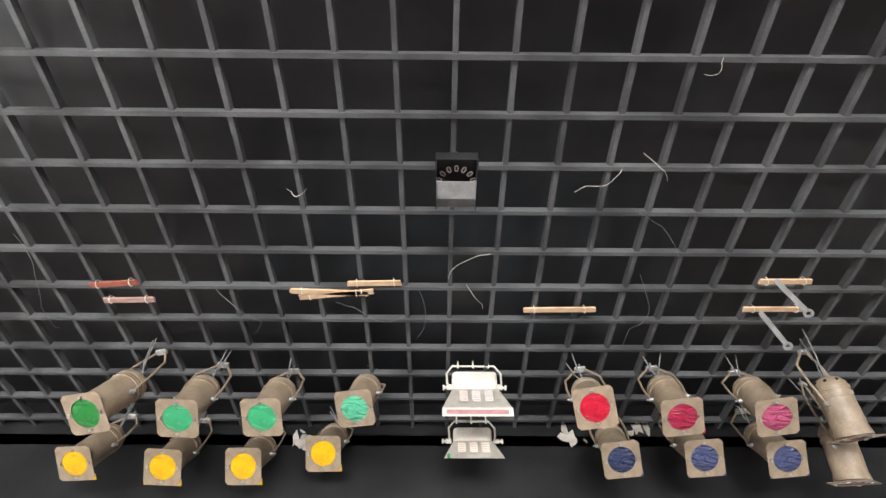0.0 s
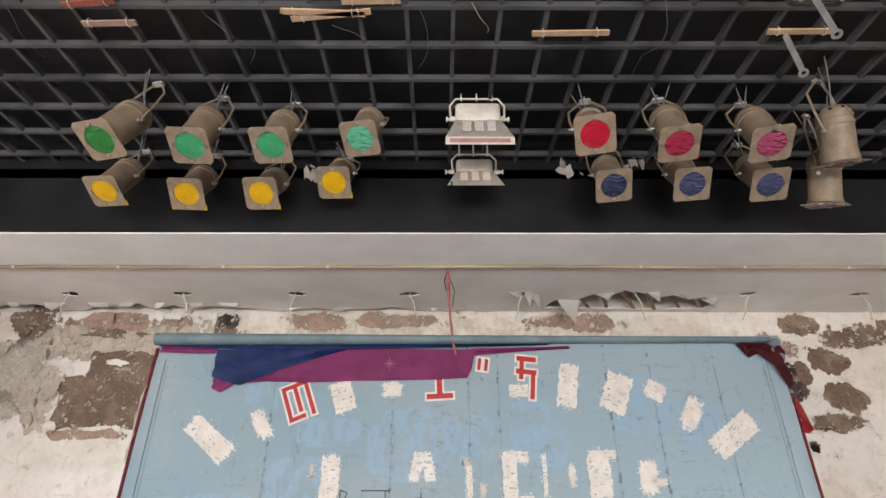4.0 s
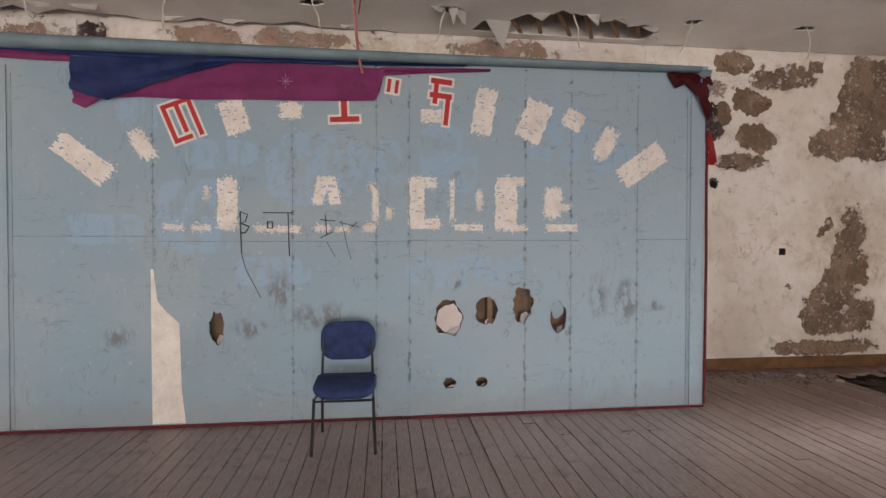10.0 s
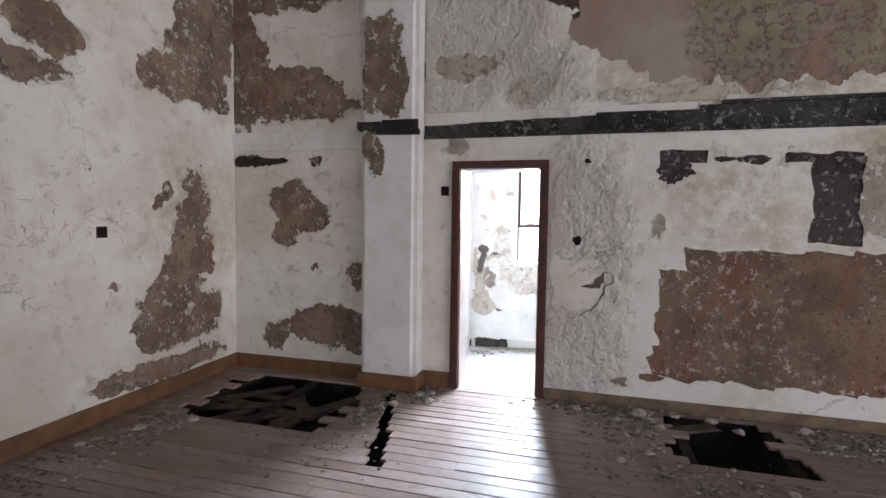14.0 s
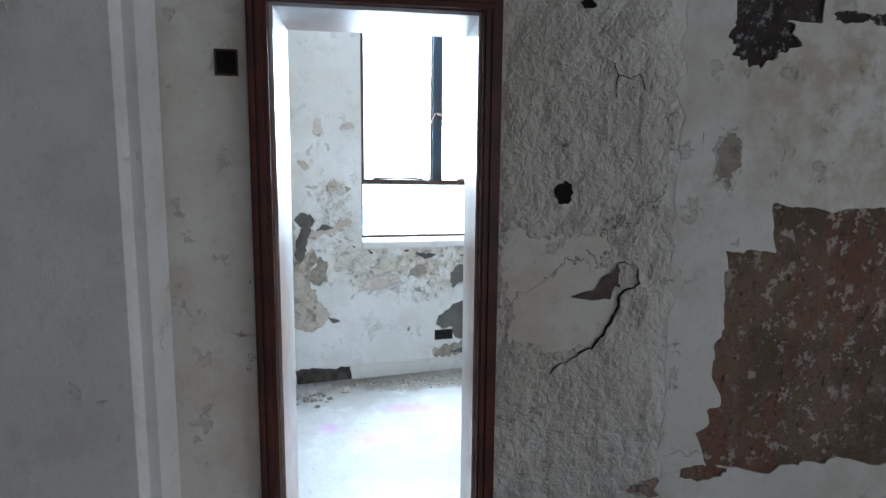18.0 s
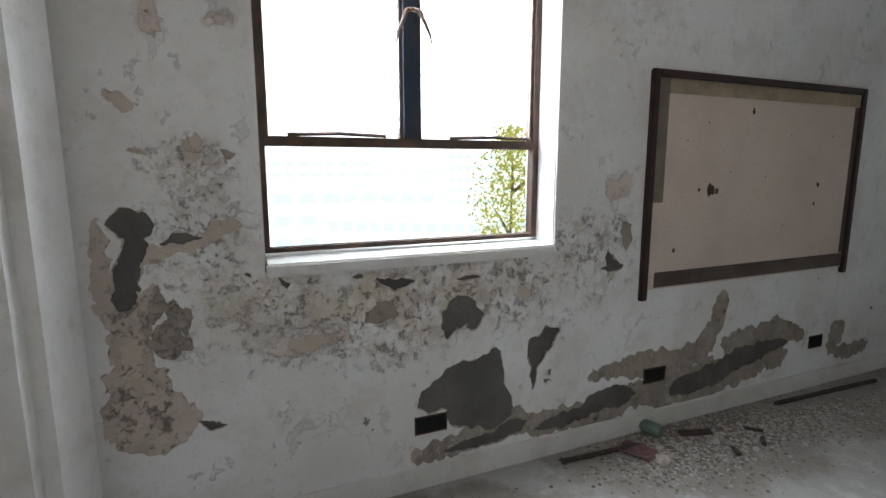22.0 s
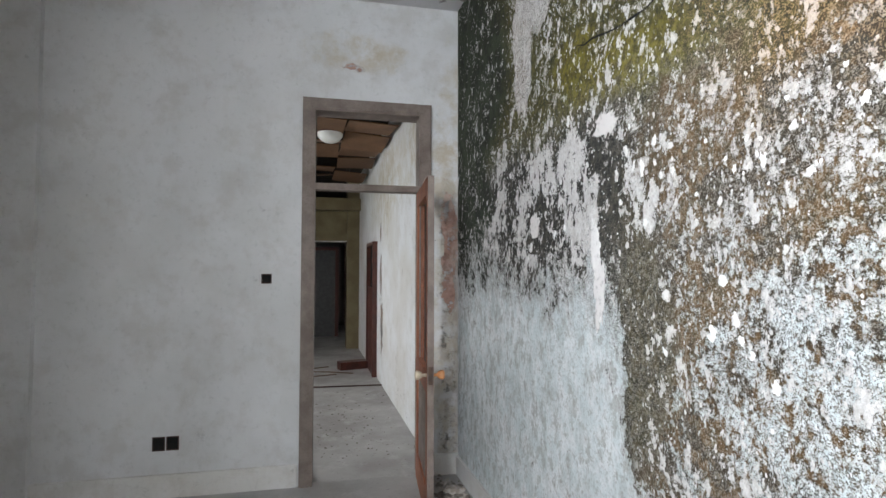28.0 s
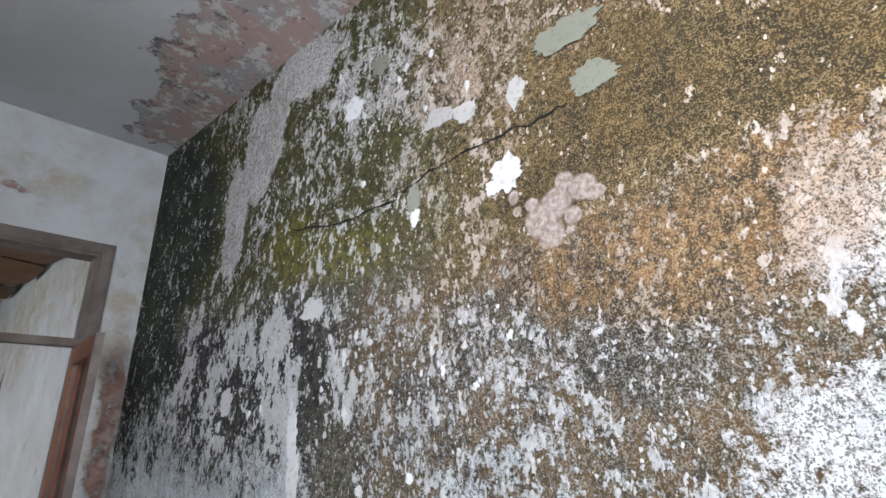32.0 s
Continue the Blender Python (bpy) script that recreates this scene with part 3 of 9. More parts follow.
    tone = s.mix(column, tone, s.mix(0.5, s.mix(0.35, ochre, olive), soot))
    c = s.mix(s.math("MULTIPLY", veil, 0.38), white, s.mix(0.55, tone, (0.42, 0.35, 0.28)))
    c = s.mix(m, c, tone)
    # grains: pale ones in the growth, dark ones in the paint
    grain = s.math("MULTIPLY_ADD", n4, 0.55, s.math("MULTIPLY", n3, 0.45))
    pale_grain = s.step(grain, 0.508, 0.530)
    c = s.mix(s.math("MULTIPLY", s.math("MULTIPLY", s.math("MULTIPLY", m, pale_grain), s.math("MULTIPLY", s.math("MULTIPLY_ADD", belt, -0.75, 1.0), s.math("MULTIPLY_ADD", corner, -0.8, s.math("MULTIPLY_ADD", brown, -0.35, 1.0)))), 0.50), c, s.mix(warm, s.mix(s.step(z, 2.3, 1.95), (0.17, 0.14, 0.05), (0.44, 0.40, 0.35)), (0.58, 0.38, 0.20)))
    dark_grain = s.math("MULTIPLY", s.step(grain, 0.494, 0.470), s.step(up, -0.35, 0.10))
    c = s.mix(s.math("MULTIPLY", s.math("MULTIPLY", dark_grain, s.math("MULTIPLY_ADD", belt, -0.6, 1.0)), 0.82), c, s.mix(0.5, tone, (0.040, 0.032, 0.022)))
    # limewash clinging in crisp flakes
    stay = s.math("MULTIPLY", s.math("SUBTRACT", 1.0, s.math("MULTIPLY", brown, 0.93)), s.math("SUBTRACT", 1.0, s.math("MULTIPLY", corner, 0.35)))
    thickly = s.math("MULTIPLY", stay, s.math("MULTIPLY_ADD", belt, 0.26, s.math("MULTIPLY_ADD", granular, -0.06, 0.22)))
    thickly = s.math("MULTIPLY", thickly, s.math("MULTIPLY_ADD", s.step(n0, 0.40, 0.58), 1.3, 0.35))
    crust = s.math("MULTIPLY_ADD", s.noise(17.0, 9, 0.70, stretch=(1, 1, 0.62)), 0.70, s.math("MULTIPLY", s.noise(64.0, 6, 0.74, stretch=(1, 1, 0.75)), 0.30))
    bits = s.step(s.math("MULTIPLY_ADD", thickly, 0.22, crust), 0.612, 0.618)
    bits = s.math("MAXIMUM", bits, s.scabs(88.0, 0.48, s.math("MULTIPLY", thickly, 0.45), torn, (1, 1, 0.72)))
    bits = s.math("MULTIPLY", bits, s.step(up, -0.25, 0.05))
    lime = s.mix(s.math("MULTIPLY", warm, 0.55), s.mix(s.step(n3, 0.40, 0.62), (0.79, 0.765, 0.75), (0.62, 0.58, 0.555)), peach)
    c = s.mix(s.math("MULTIPLY", bits, 0.92), c, lime)
    # fungus, downy and pinkish
    at = s.shifted(0.016, 22.0, 5.0)
    fung = s.step(s.spots(at, (1, 2), [(1.52, 2.09, 0.055, 0.055), (1.57, 2.13, 0.05, 0.05), (1.55, 2.04, 0.045, 0.04), (1.655, 2.155, 0.045, 0.04), (1.60, 2.19, 0.03, 0.03), (1.69, 2.13, 0.03, 0.025), (1.43, 2.19, 0.02, 0.025), (1.44, 2.14, 0.016, 0.016), (1.62, 2.08, 0.028, 0.026), (1.49, 2.15, 0.024, 0.022)]), 1.1, 0.8)
    c = s.mix(s.math("MULTIPLY", fung, 0.85), c, s.mix(s.step(s.noise(60.0, 4), 0.4, 0.62), (0.36, 0.27, 0.23), (0.60, 0.49, 0.44)))
    h = s.math("MULTIPLY_ADD", m, -0.45, s.math("MULTIPLY_ADD", n3, 0.7, s.math("MULTIPLY", n2, 1.1)))
    h = s.math("MULTIPLY_ADD", bits, 0.8, s.math("MULTIPLY_ADD", grain, 0.35, s.math("MULTIPLY_ADD", n1, 1.6, h)))
    s.bump(h, 1.0, 0.012)
    return s.done(c)


M_MOULD = mould_material()


def plank_material():
    s = Shade("dusty_floorboards", 0.7)
    tint = s.mix(s.luck(), (0.235, 0.165, 0.145), (0.36, 0.275, 0.25))
    grain = s.noise(9.0, 6, 0.6, stretch=(14, 1, 1))
    c = s.mix(s.step(grain, 0.4, 0.72), tint, (0.13, 0.085, 0.07))
    dust = s.step(s.noise(0.9, 7, 0.68), 0.38, 0.66)
    c = s.mix(s.math("MULTIPLY", dust, 0.55), c, (0.37, 0.295, 0.27))
    c = s.mix(s.math("MULTIPLY", s.step(s.noise(5.0, 8, 0.72), 0.53, 0.64), 0.55), c, (0.12, 0.085, 0.072))
    c = s.mix(s.math("MULTIPLY", s.step(s.noise(34.0, 4), 0.6, 0.70), 0.5), c, (0.46, 0.41, 0.38))
    s.bump(s.math("MULTIPLY_ADD", grain, 0.8, s.math("MULTIPLY", s.noise(60.0, 3), 0.5)), 0.5, 0.004)
    return s.done(c, s.math("MULTIPLY_ADD", dust, 0.20, 0.30))


def cement_material(name, a, b, c2):
    s = Shade(name, 0.75)
    f = s.step(s.noise(0.9, 6, 0.65), 0.35, 0.65)
    c = s.mix(f, a, b)
    c = s.mix(s.math("MULTIPLY", s.step(s.noise(4.5, 7, 0.7), 0.52, 0.68), 0.55), c, c2)
    c = s.mix(s.math("MULTIPLY", s.step(s.noise(40.0, 4), 0.6, 0.75), 0.5), c, tuple(v * 0.5 for v in b))
    at = s.shifted(0.25, 4.0, 6.0)
    violet = s.step(s.spots(at, (0, 1), [(8.35, 3.62, 0.10, 0.16), (8.75, 3.35, 0.08, 0.2), (8.5, 3.9, 0.05, 0.08)]), 1.6, 0.2)
    c = s.mix(s.math("MULTIPLY", violet, 0.35), c, (0.45, 0.16, 0.55))
    soil = s.step(s.math("ADD", s.spots(at, (0, 1), [(9.55, 1.6, 0.42, 0.9), (9.72, 0.6, 0.35, 1.0), (9.95, -0.5, 0.35, 0.8), (9.3, 3.2, 0.2, 0.8)]), s.math("MULTIPLY_ADD", s.noise(3.5, 8, 0.7), 2.0, -1.0)), 1.25, 0.7)
    c = s.mix(s.math("MULTIPLY", soil, s.math("MULTIPLY_ADD", s.noise(30.0, 6, 0.7), 0.6, 0.35)), c, (0.15, 0.125, 0.10))
    s.bump(s.noise(25.0, 6, 0.6), 0.25, 0.006)
    return s.done(c, s.math("MULTIPLY_ADD", f, 0.3, 0.45))


M_PLANK = plank_material()
M_CEMENT = cement_material("worn_cement_floor", (0.40, 0.39, 0.38), (0.30, 0.285, 0.27), (0.52, 0.51, 0.50))
# Near-black: the shade in voids and under the boards, put into the colour.
M_VOIDSHADE = plain("earth_and_void_shade", (0.030, 0.025, 0.021), (0.012, 0.010, 0.009), 0.95)
M_BLACK = plain("satin_black_paint", (0.008, 0.008, 0.009), (0.017, 0.017, 0.018), 0.38, 2.0, relief=0.1, fine=30.0)
M_GRID = plain("dusty_black_bars", (0.088, 0.089, 0.092), (0.036, 0.036, 0.038), 0.5, 2.2)
M_SOFFIT = plain("white_ceiling_board", (0.82, 0.805, 0.785), (0.74, 0.715, 0.685), 0.85, 1.5, relief=0.05)
M_WOODTRIM = plain("brown_varnished_wood", (0.20, 0.105, 0.05), (0.13, 0.068, 0.035), 0.55, 6.0)
M_TRIMDUST = plain("dusty_worn_wood", (0.22, 0.155, 0.10), (0.13, 0.09, 0.06), 0.8, 7.0)
M_CASING = plain("dark_red_brown_paint", (0.105, 0.036, 0.026), (0.065, 0.026, 0.02), 0.45, 8.0)
def jamb_material():
    s = Shade("glossy_jamb_paint", 0.32)
    c = s.mix(s.step(s.noise(1.2, 4), 0.4, 0.65), (0.56, 0.58, 0.61), (0.50, 0.49, 0.49))
    c = s.mix(s.math("MULTIPLY", s.step(s.noise(1.7, 6, 0.6, stretch=(1, 1, 0.4)), 0.44, 0.60), 0.7), c, (0.36, 0.245, 0.205))
    c = s.mix(s.math("MULTIPLY", s.step(s.noise(14.0, 6, 0.7, stretch=(1, 1, 0.2)), 0.56, 0.66), 0.3), c, (0.26, 0.20, 0.17))
    grime = s.step(s.math("ADD", s.spots(s.shifted(0.2, 2.0, 5.0), (0, 2), [(7.05, 0.35, 0.35, 0.75), (7.08, 0.95, 0.22, 0.6), (7.08, 1.4, 0.12, 0.4)]), s.math("MULTIPLY_ADD", s.noise(2.2, 7, 0.65), 2.4, -1.2)), 1.7, 0.3)
    c = s.mix(s.math("MULTIPLY", grime, 0.75), c, s.mix(s.step(s.noise(6.0, 7, 0.7), 0.42, 0.6), (0.26, 0.15, 0.11), (0.34, 0.25, 0.20)))
    s.bump(s.noise(9.0, 4), 0.12, 0.004)
    return s.done(c)


M_LINING = jamb_material()
M_JAMB = plain("glossy_white_jamb_paint", (0.60, 0.61, 0.63), (0.52, 0.44, 0.41), 0.32, 1.6, relief=0.05)
M_BARE = plain("raw_split_wood", (0.56, 0.40, 0.26), (0.45, 0.30, 0.18), 0.75, 9.0)
M_IRON = plain("rusty_dark_iron", (0.05, 0.035, 0.03), (0.10, 0.055, 0.035), 0.6, 14.0, metal=0.3)
M_DOORWOOD = plain("grey_weathered_door_paint", (0.225, 0.18, 0.155), (0.15, 0.115, 0.095), 0.6, 7.0)
M_CREAM = plain("cream_board", (0.62, 0.525, 0.46), (0.55, 0.455, 0.40), 0.8, 2.5, relief=0.05)
M_TAPE = plain("brown_paper_strip", (0.20, 0.17, 0.13), (0.15, 0.125, 0.1), 0.7, 6.0)
M_RUBBLE = plain("pale_plaster_rubble", (0.50, 0.46, 0.42), (0.33, 0.28, 0.24), 0.9, 30.0, by_luck=0.3)
M_CAN = plain("beige_lamp_enamel", (0.27, 0.21, 0.15), (0.19, 0.145, 0.10), 0.42, 9.0, metal=0.0, relief=0.08)
M_CREAMCAN = plain("cream_lamp_enamel", (0.64, 0.61, 0.55), (0.52, 0.48, 0.42), 0.4, 9.0, relief=0.08)
M_CHROME = plain("dull_steel", (0.45, 0.44, 0.42), (0.30, 0.29, 0.28), 0.4, 20.0, metal=0.8)
M_CABLE = plain("grey_cable", (0.16, 0.155, 0.15), (0.10, 0.10, 0.10), 0.6, 20.0)
M_CABLEWHITE = plain("ivory_cable", (0.60, 0.56, 0.48), (0.5, 0.45, 0.38), 0.5, 20.0)


def board_material():
    s = Shade("pale_blue_board_paint", 0.6)
    x, z = s.axis(0), s.axis(2)
    c = s.mix(s.step(s.noise(0.8, 5), 0.42, 0.62), (0.215, 0.305, 0.365), (0.255, 0.32, 0.355))
    # Shading from left to right put into the paint: paler towards the right.
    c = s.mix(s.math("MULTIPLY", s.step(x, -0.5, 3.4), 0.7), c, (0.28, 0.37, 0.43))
    fresh = s.step(s.spots(s.shifted(0.06, 2.0), (0, 2), [(-0.6, 1.7, 0.3, 0.3, 1), (0.3, 2.1, 0.35, 0.3, 1), (1.45, 2.2, 0.25, 0.3, 1), (2.4, 2.45, 0.3, 0.25, 1), (-0.9, 2.6, 0.3, 0.2, 1), (1.6, 1.25, 0.5, 0.14, 1), (0.0, 1.25, 0.3, 0.12, 1), (-1.3, 1.6, 0.3, 0.12, 1), (2.9, 2.3, 0.2, 0.2, 1), (-0.4, 2.2, 0.28, 0.12, 1), (0.8, 2.15, 0.25, 0.2, 1)]), 1.08, 0.95)
    fresh = s.math("MULTIPLY", fresh, s.step(s.noise(6.0, 5, 0.6, stretch=(1.5, 1, 0.9)), 0.44, 0.52))
    c = s.mix(s.math("MULTIPLY", fresh, 0.6), c, (0.235, 0.36, 0.50))
    # grey smudges of hands and shoes
    smear = s.step(s.spots(s.shifted(0.25, 4.0, 6.0), (0, 2), [(2.78, 1.02, 0.10, 0.22), (3.05, 0.98, 0.13, 0.22), (0.35, 0.88, 0.35, 0.12), (2.45, 0.68, 0.08, 0.06), (-1.2, 0.75, 0.12, 0.10), (0.05, 1.1, 0.12, 0.2), (1.5, 1.15, 0.1, 0.06), (3.3, 0.9, 0.12, 0.04), (-0.2, 0.8, 0.15, 0.08)]), 1.2, 0.2)
    smear = s.math("MULTIPLY", smear, s.step(s.noise(8.0, 5, 0.6, stretch=(1.6, 1, 0.8)), 0.42, 0.56))
    c = s.mix(s.math("MULTIPLY", smear, 0.75), c, (0.125, 0.12, 0.115))
    # wrinkle lines, mostly level, and dotted marks along the joins
    for k, (st, lo) in enumerate((((0.55, 1, 3.0), 0.640), ((3.0, 1, 0.6), 0.655))):
        n = s.noise(2.3 + 0.5 * k, 5, 0.55, at=s.shifted(0.12, 1.5), stretch=st, warp=0.6)
        line = s.math("MULTIPLY", s.step(s.math("ABSOLUTE", s.math("ADD", n, -lo + 0.09)), 0.006, 0.001), s.step(s.noise(2.3 + k, 3), 0.48, 0.56))
        c = s.mix(s.math("MULTIPLY", line, 0.5), c, (0.09, 0.10, 0.115))
    for sx in (-0.93, 0.155, 0.84, 1.115, 2.12, 2.53, 3.14):
        near = s.step(s.math("ABSOLUTE", s.math("ADD", s.axis(0, s.shifted(0.03, 6.0)), -sx)), 0.022, 0.004)
        c = s.mix(s.math("MULTIPLY", s.math("MULTIPLY", near, s.step(s.noise(13.0, 4, 0.6), 0.52, 0.60)), 0.7), c, (0.07, 0.08, 0.09))
    scuff = s.step(s.noise(23.0, 5, 0.7), 0.63, 0.67)
    c = s.mix(s.math("MULTIPLY", scuff, 0.35), c, (0.46, 0.48, 0.48))
    dirt = s.step(s.noise(16.0, 6, 0.75), 0.62, 0.66)
    c = s.mix(s.math("MULTIPLY", dirt, 0.4), c, (0.11, 0.12, 0.13))
    c = s.mix(s.math("MULTIPLY", s.step(s.math("MULTIPLY_ADD", s.noise(3.0, 6), 0.5, z), 0.55, 0.30), 0.4), c, (0.22, 0.22, 0.215))
    s.bump(s.math("MULTIPLY_ADD", s.noise(60.0, 3), 0.1, s.noise(5.0, 4)), 0.2, 0.012)
    return s.done(c)


M_BOARD = board_material()

# ---------------------------------------------------------------- structure: the stage
X0, X1, Y0, Y1 = -5.2, 7.05, -5.0, 6.22      # stage walls
SOFFIT, LIP, GRID_Z = 3.73, 4.15, 4.48       # low ceiling, its front edge, lamp grid
XM, FLOOR2, CEIL2, NORTH2 = 7.30, -0.19, 3.49, 4.62
DY0, DY1, DTOP = 3.23, 3.925, 1.945          # door opening in the stage's side wall
WIN = pose(0, 0, 0, 0, 0, 11.17)             # the window wall's own axes: x outwards, y along it
WX = 9.937
END = pose(0, 0, 0, 0, 0, -2.79)             # the end wall's own axes: x along it, y away from the next room
EY = -1.322
EX0, EX1, ETOP, EBAR = 7.66, 8.51, 2.63, 2.02

structure("wall_back", boxes((X0 - 0.2, Y1, -0.5, X1 + 0.2, Y1 + 0.2, 5.2)), M_BACKWALL, "peeling limewashed back wall of the stage")
structure("wall_east", boxes((X1, Y0, -0.5, 7.17, DY0, 5.2), (X1, DY1, -0.5, 7.17, 4.77, 5.2), (X1, DY0, DTOP, 7.17, DY1, 5.2)), M_DOORWALL, "peeling limewashed wall with bare brown patches")
structure("wall_alcove", boxes((X1 - 0.03, 4.77, -0.5, 7.17, Y1, 5.2)), M_ALCOVE, "peeling wall of the corner recess")
bm = boxes((6.82, 4.25, -0.3, X1, 4.77, SOFFIT + 1))
bmesh.ops.bevel(bm, geom=[e for e in bm.edges if abs(e.verts[0].co.z - e.verts[1].co.z) > 1], offset=0.045, segments=5, affect="EDGES")
structure("wall_pilaster", bm, M_PILASTER, "white pilaster with rounded edges")
# side wall of the stage with two tall windows, behind the walker's left shoulder
wy = [(Y0, -3.2), (-1.4, 0.6), (2.4, Y1)]
structure("wall_west", boxes(*[(X0 - 0.25, a, -0.5, X0, b, 5.2) for a, b in wy], *[(X0 - 0.25, a, -0.5, X0, b, 0.9) for a, b in ((-3.2, -1.4), (0.6, 2.4))], *[(X0 - 0.25, a, 3.4, X0, b, 5.2) for a, b in ((-3.2, -1.4), (0.6, 2.4))]), M_HALL, "painted side wall with tall windows")
# Unseen hall behind the stage, added to close the space in.
structure("wall_hall_south", boxes((X0 - 0.25, -9.2, -0.9, X1 + 0.2, -9.0, 6.0)), M_HALL, "plain painted wall of the added, unseen hall")
structure("wall_hall_west", boxes((X0 - 0.25, -9.0, -0.9, X0, Y0, 6.0)), M_HALL, "plain painted wall of the added, unseen hall")
structure("wall_hall_east", boxes((X1, -9.0, -0.9, X1 + 0.2, Y0, 6.0)), M_HALL, "plain painted wall of the added, unseen hall")
structure("ceiling_hall", boxes((X0, -9.0, 5.0, X1, -1.6, 5.1)), M_HALL, "plain painted ceiling of the added, unseen hall")
structure("floor_hall", boxes((X0, -9.0, -0.9, X1, Y0, -0.8)), M_CEMENT, "plain cement floor of the added, unseen hall")
structure("ceiling_black", boxes((X0, -1.6, 4.72, X1, LIP + 0.1, 4.82)), M_BLACK, "matt black painted stage ceiling")
structure("trim_fascia", boxes((X0, LIP, SOFFIT + 0.012, X1, LIP + 0.06, 4.72)), M_BLACK, "matt black fascia board above the low ceiling")


def ragged(rng, cx, cy, rx, ry, n=26, rough=0.25):
    out = []
    for k in range(n):
        a = math.tau * k / n
        r = 1 + rng.uniform(-rough, rough)
        out.append((cx + math.cos(a) * rx * r, cy + math.sin(a) * ry * r))
    return out


def inside(p, poly):
    hit = False
    for (x0, y0), (x1, y1) in zip(poly, poly[1:] + poly[:1]):
        if (y0 > p[1]) != (y1 > p[1]) and p[0] < (x1 - x0) * (p[1] - y0) / (y1 - y0) + x0:
            hit = not hit
    return hit


def sheet(outer, holes, at, thick):
    """A slab with ragged holes; at(u, v, w) gives the place, w from 0 to thick."""
    from mathutils.geometry import delaunay_2d_cdt
    verts, edges = [], []
    for loop in [outer] + holes:
        n = len(verts)
        verts += [Vector(p) for p in loop]
        edges += [(n + k, n + (k + 1) % len(loop)) for k in range(len(loop))]
    v2, _, faces, *_ = delaunay_2d_cdt(verts, edges, [], 0, 1e-5)
    bm = bmesh.new()
    a = [bm.verts.new(at(p.x, p.y, 0)) for p in v2]
    b = [bm.verts.new(at(p.x, p.y, thick)) for p in v2]
    count = {}
    for f in faces:
        c = sum((v2[i] for i in f), Vector((0, 0))) / len(f)
        if not inside(c, outer) or any(inside(c, h) for h in holes):
            continue
        bm.faces.new([a[i] for i in f])
        bm.faces.new([b[i] for i in reversed(f)])
        for k in range(len(f)):
            e = (f[k], f[(k + 1) % len(f)])
            count.setdefault(tuple(sorted(e)), []).append(e)
    for es in count.values():
        if len(es) == 1:
            i, j = es[0]
            bm.faces.new((a[j], a[i], b[i], b[j]))
    bmesh.ops.delete(bm, geom=[v for v in bm.verts if not v.link_faces], context="VERTS")
    return bm


rng = random.Random(5)
edge = [(X0, LIP), (X1, LIP)]
x = X1
while x > X0:
    edge.append((x, Y1 - (rng.uniform(0.05, 0.34) if x < -1.8 else rng.uniform(0.02, 0.20) if x < 1.0 else rng.uniform(0.0, 0.04))))
    x -= rng.uniform(0.08, 0.3)
edge.append((X0, Y1 - 0.05))
sof_holes = [ragged(rng, -3.56 + 1.264 * k, 5.6, 0.10, 0.058, 16, 0.32) for k in range(8)]
big = [(1.82, 6.05), (1.9, 5.80), (2.15, 5.78), (2.3, 5.60), (2.55, 5.58), (2.62, 5.48), (2.8, 5.60), (3.0, 5.52), (3.1, 5.70), (3.3, 5.60), (3.42, 5.78), (3.6, 5.70), (3.82, 5.86), (3.75, 6.08), (3.0, 6.10), (2.4, 6.08)]
structure("ceiling_low", sheet(edge, sof_holes + [big, ragged(rng, 1.53, 5.58, 0.13, 0.05, 12, 0.4), ragged(rng, 6.86, 5.15, 0.10, 0.28, 22, 0.35)], lambda u, v, w: (u, v, SOFFIT + w), 0.012), M_SOFFIT, "torn white ceiling board with empty lamp holes")
# A near-black sheet for the shade above the torn board.
structure("ceiling_shade_sheet", boxes((X0, LIP, 4.3, X1, Y1, 4.4)), M_VOIDSHADE, "near-black sheet for the shade above the torn ceiling")

# the lamp grid: flat black bars both ways
grid = tagged(thing("ceiling_grid", (0, 0, 0), "dusty black square lamp grid", ""), kind="structure")


def grid_bar(x0, y0, z0, x1, y1, z1):
    bm = boxes((x0, y0, z0, x1, y1, z1))
    for v in bm.verts:
        v.co.z += 0.012 * noise.noise(v.co * 0.8)
    part("bar", bm, M_GRID, grid)


k = -17
while 0.06 + 0.3035 * k < X1 - 0.1:
    gx = 0.06 + 0.3035 * k
    if gx > X0 + 0.1:
        grid_bar(gx - 0.014, -1.6, GRID_Z, gx + 0.014, LIP, GRID_Z + 0.05)
    k += 1
for k in range(-12, 7):
    gy = 2.17 + 0.312 * k
    grid_bar(X0, gy - 0.014, GRID_Z - 0.012, X1, gy + 0.014, GRID_Z + 0.036)

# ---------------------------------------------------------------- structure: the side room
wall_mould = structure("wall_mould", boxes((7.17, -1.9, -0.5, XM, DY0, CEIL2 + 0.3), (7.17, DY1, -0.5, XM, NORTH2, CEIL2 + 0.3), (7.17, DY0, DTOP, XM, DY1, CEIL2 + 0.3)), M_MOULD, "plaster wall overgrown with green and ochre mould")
WU0, WU1, WZ0, WZ1 = 0.49, 1.845, 0.93, 2.75
bm = boxes((WX, -4.2, -0.5, WX + 0.26, WU0, 3.8), (WX, WU1, -0.5, WX + 0.26, 3.2, 3.8), (WX, WU0, -0.5, WX + 0.26, WU1, WZ0), (WX, WU0, WZ1, WX + 0.26, WU1, 3.8))
structure("wall_window", bm, M_RENDERCOAT, "bare grey render of the window wall").matrix_world = WIN
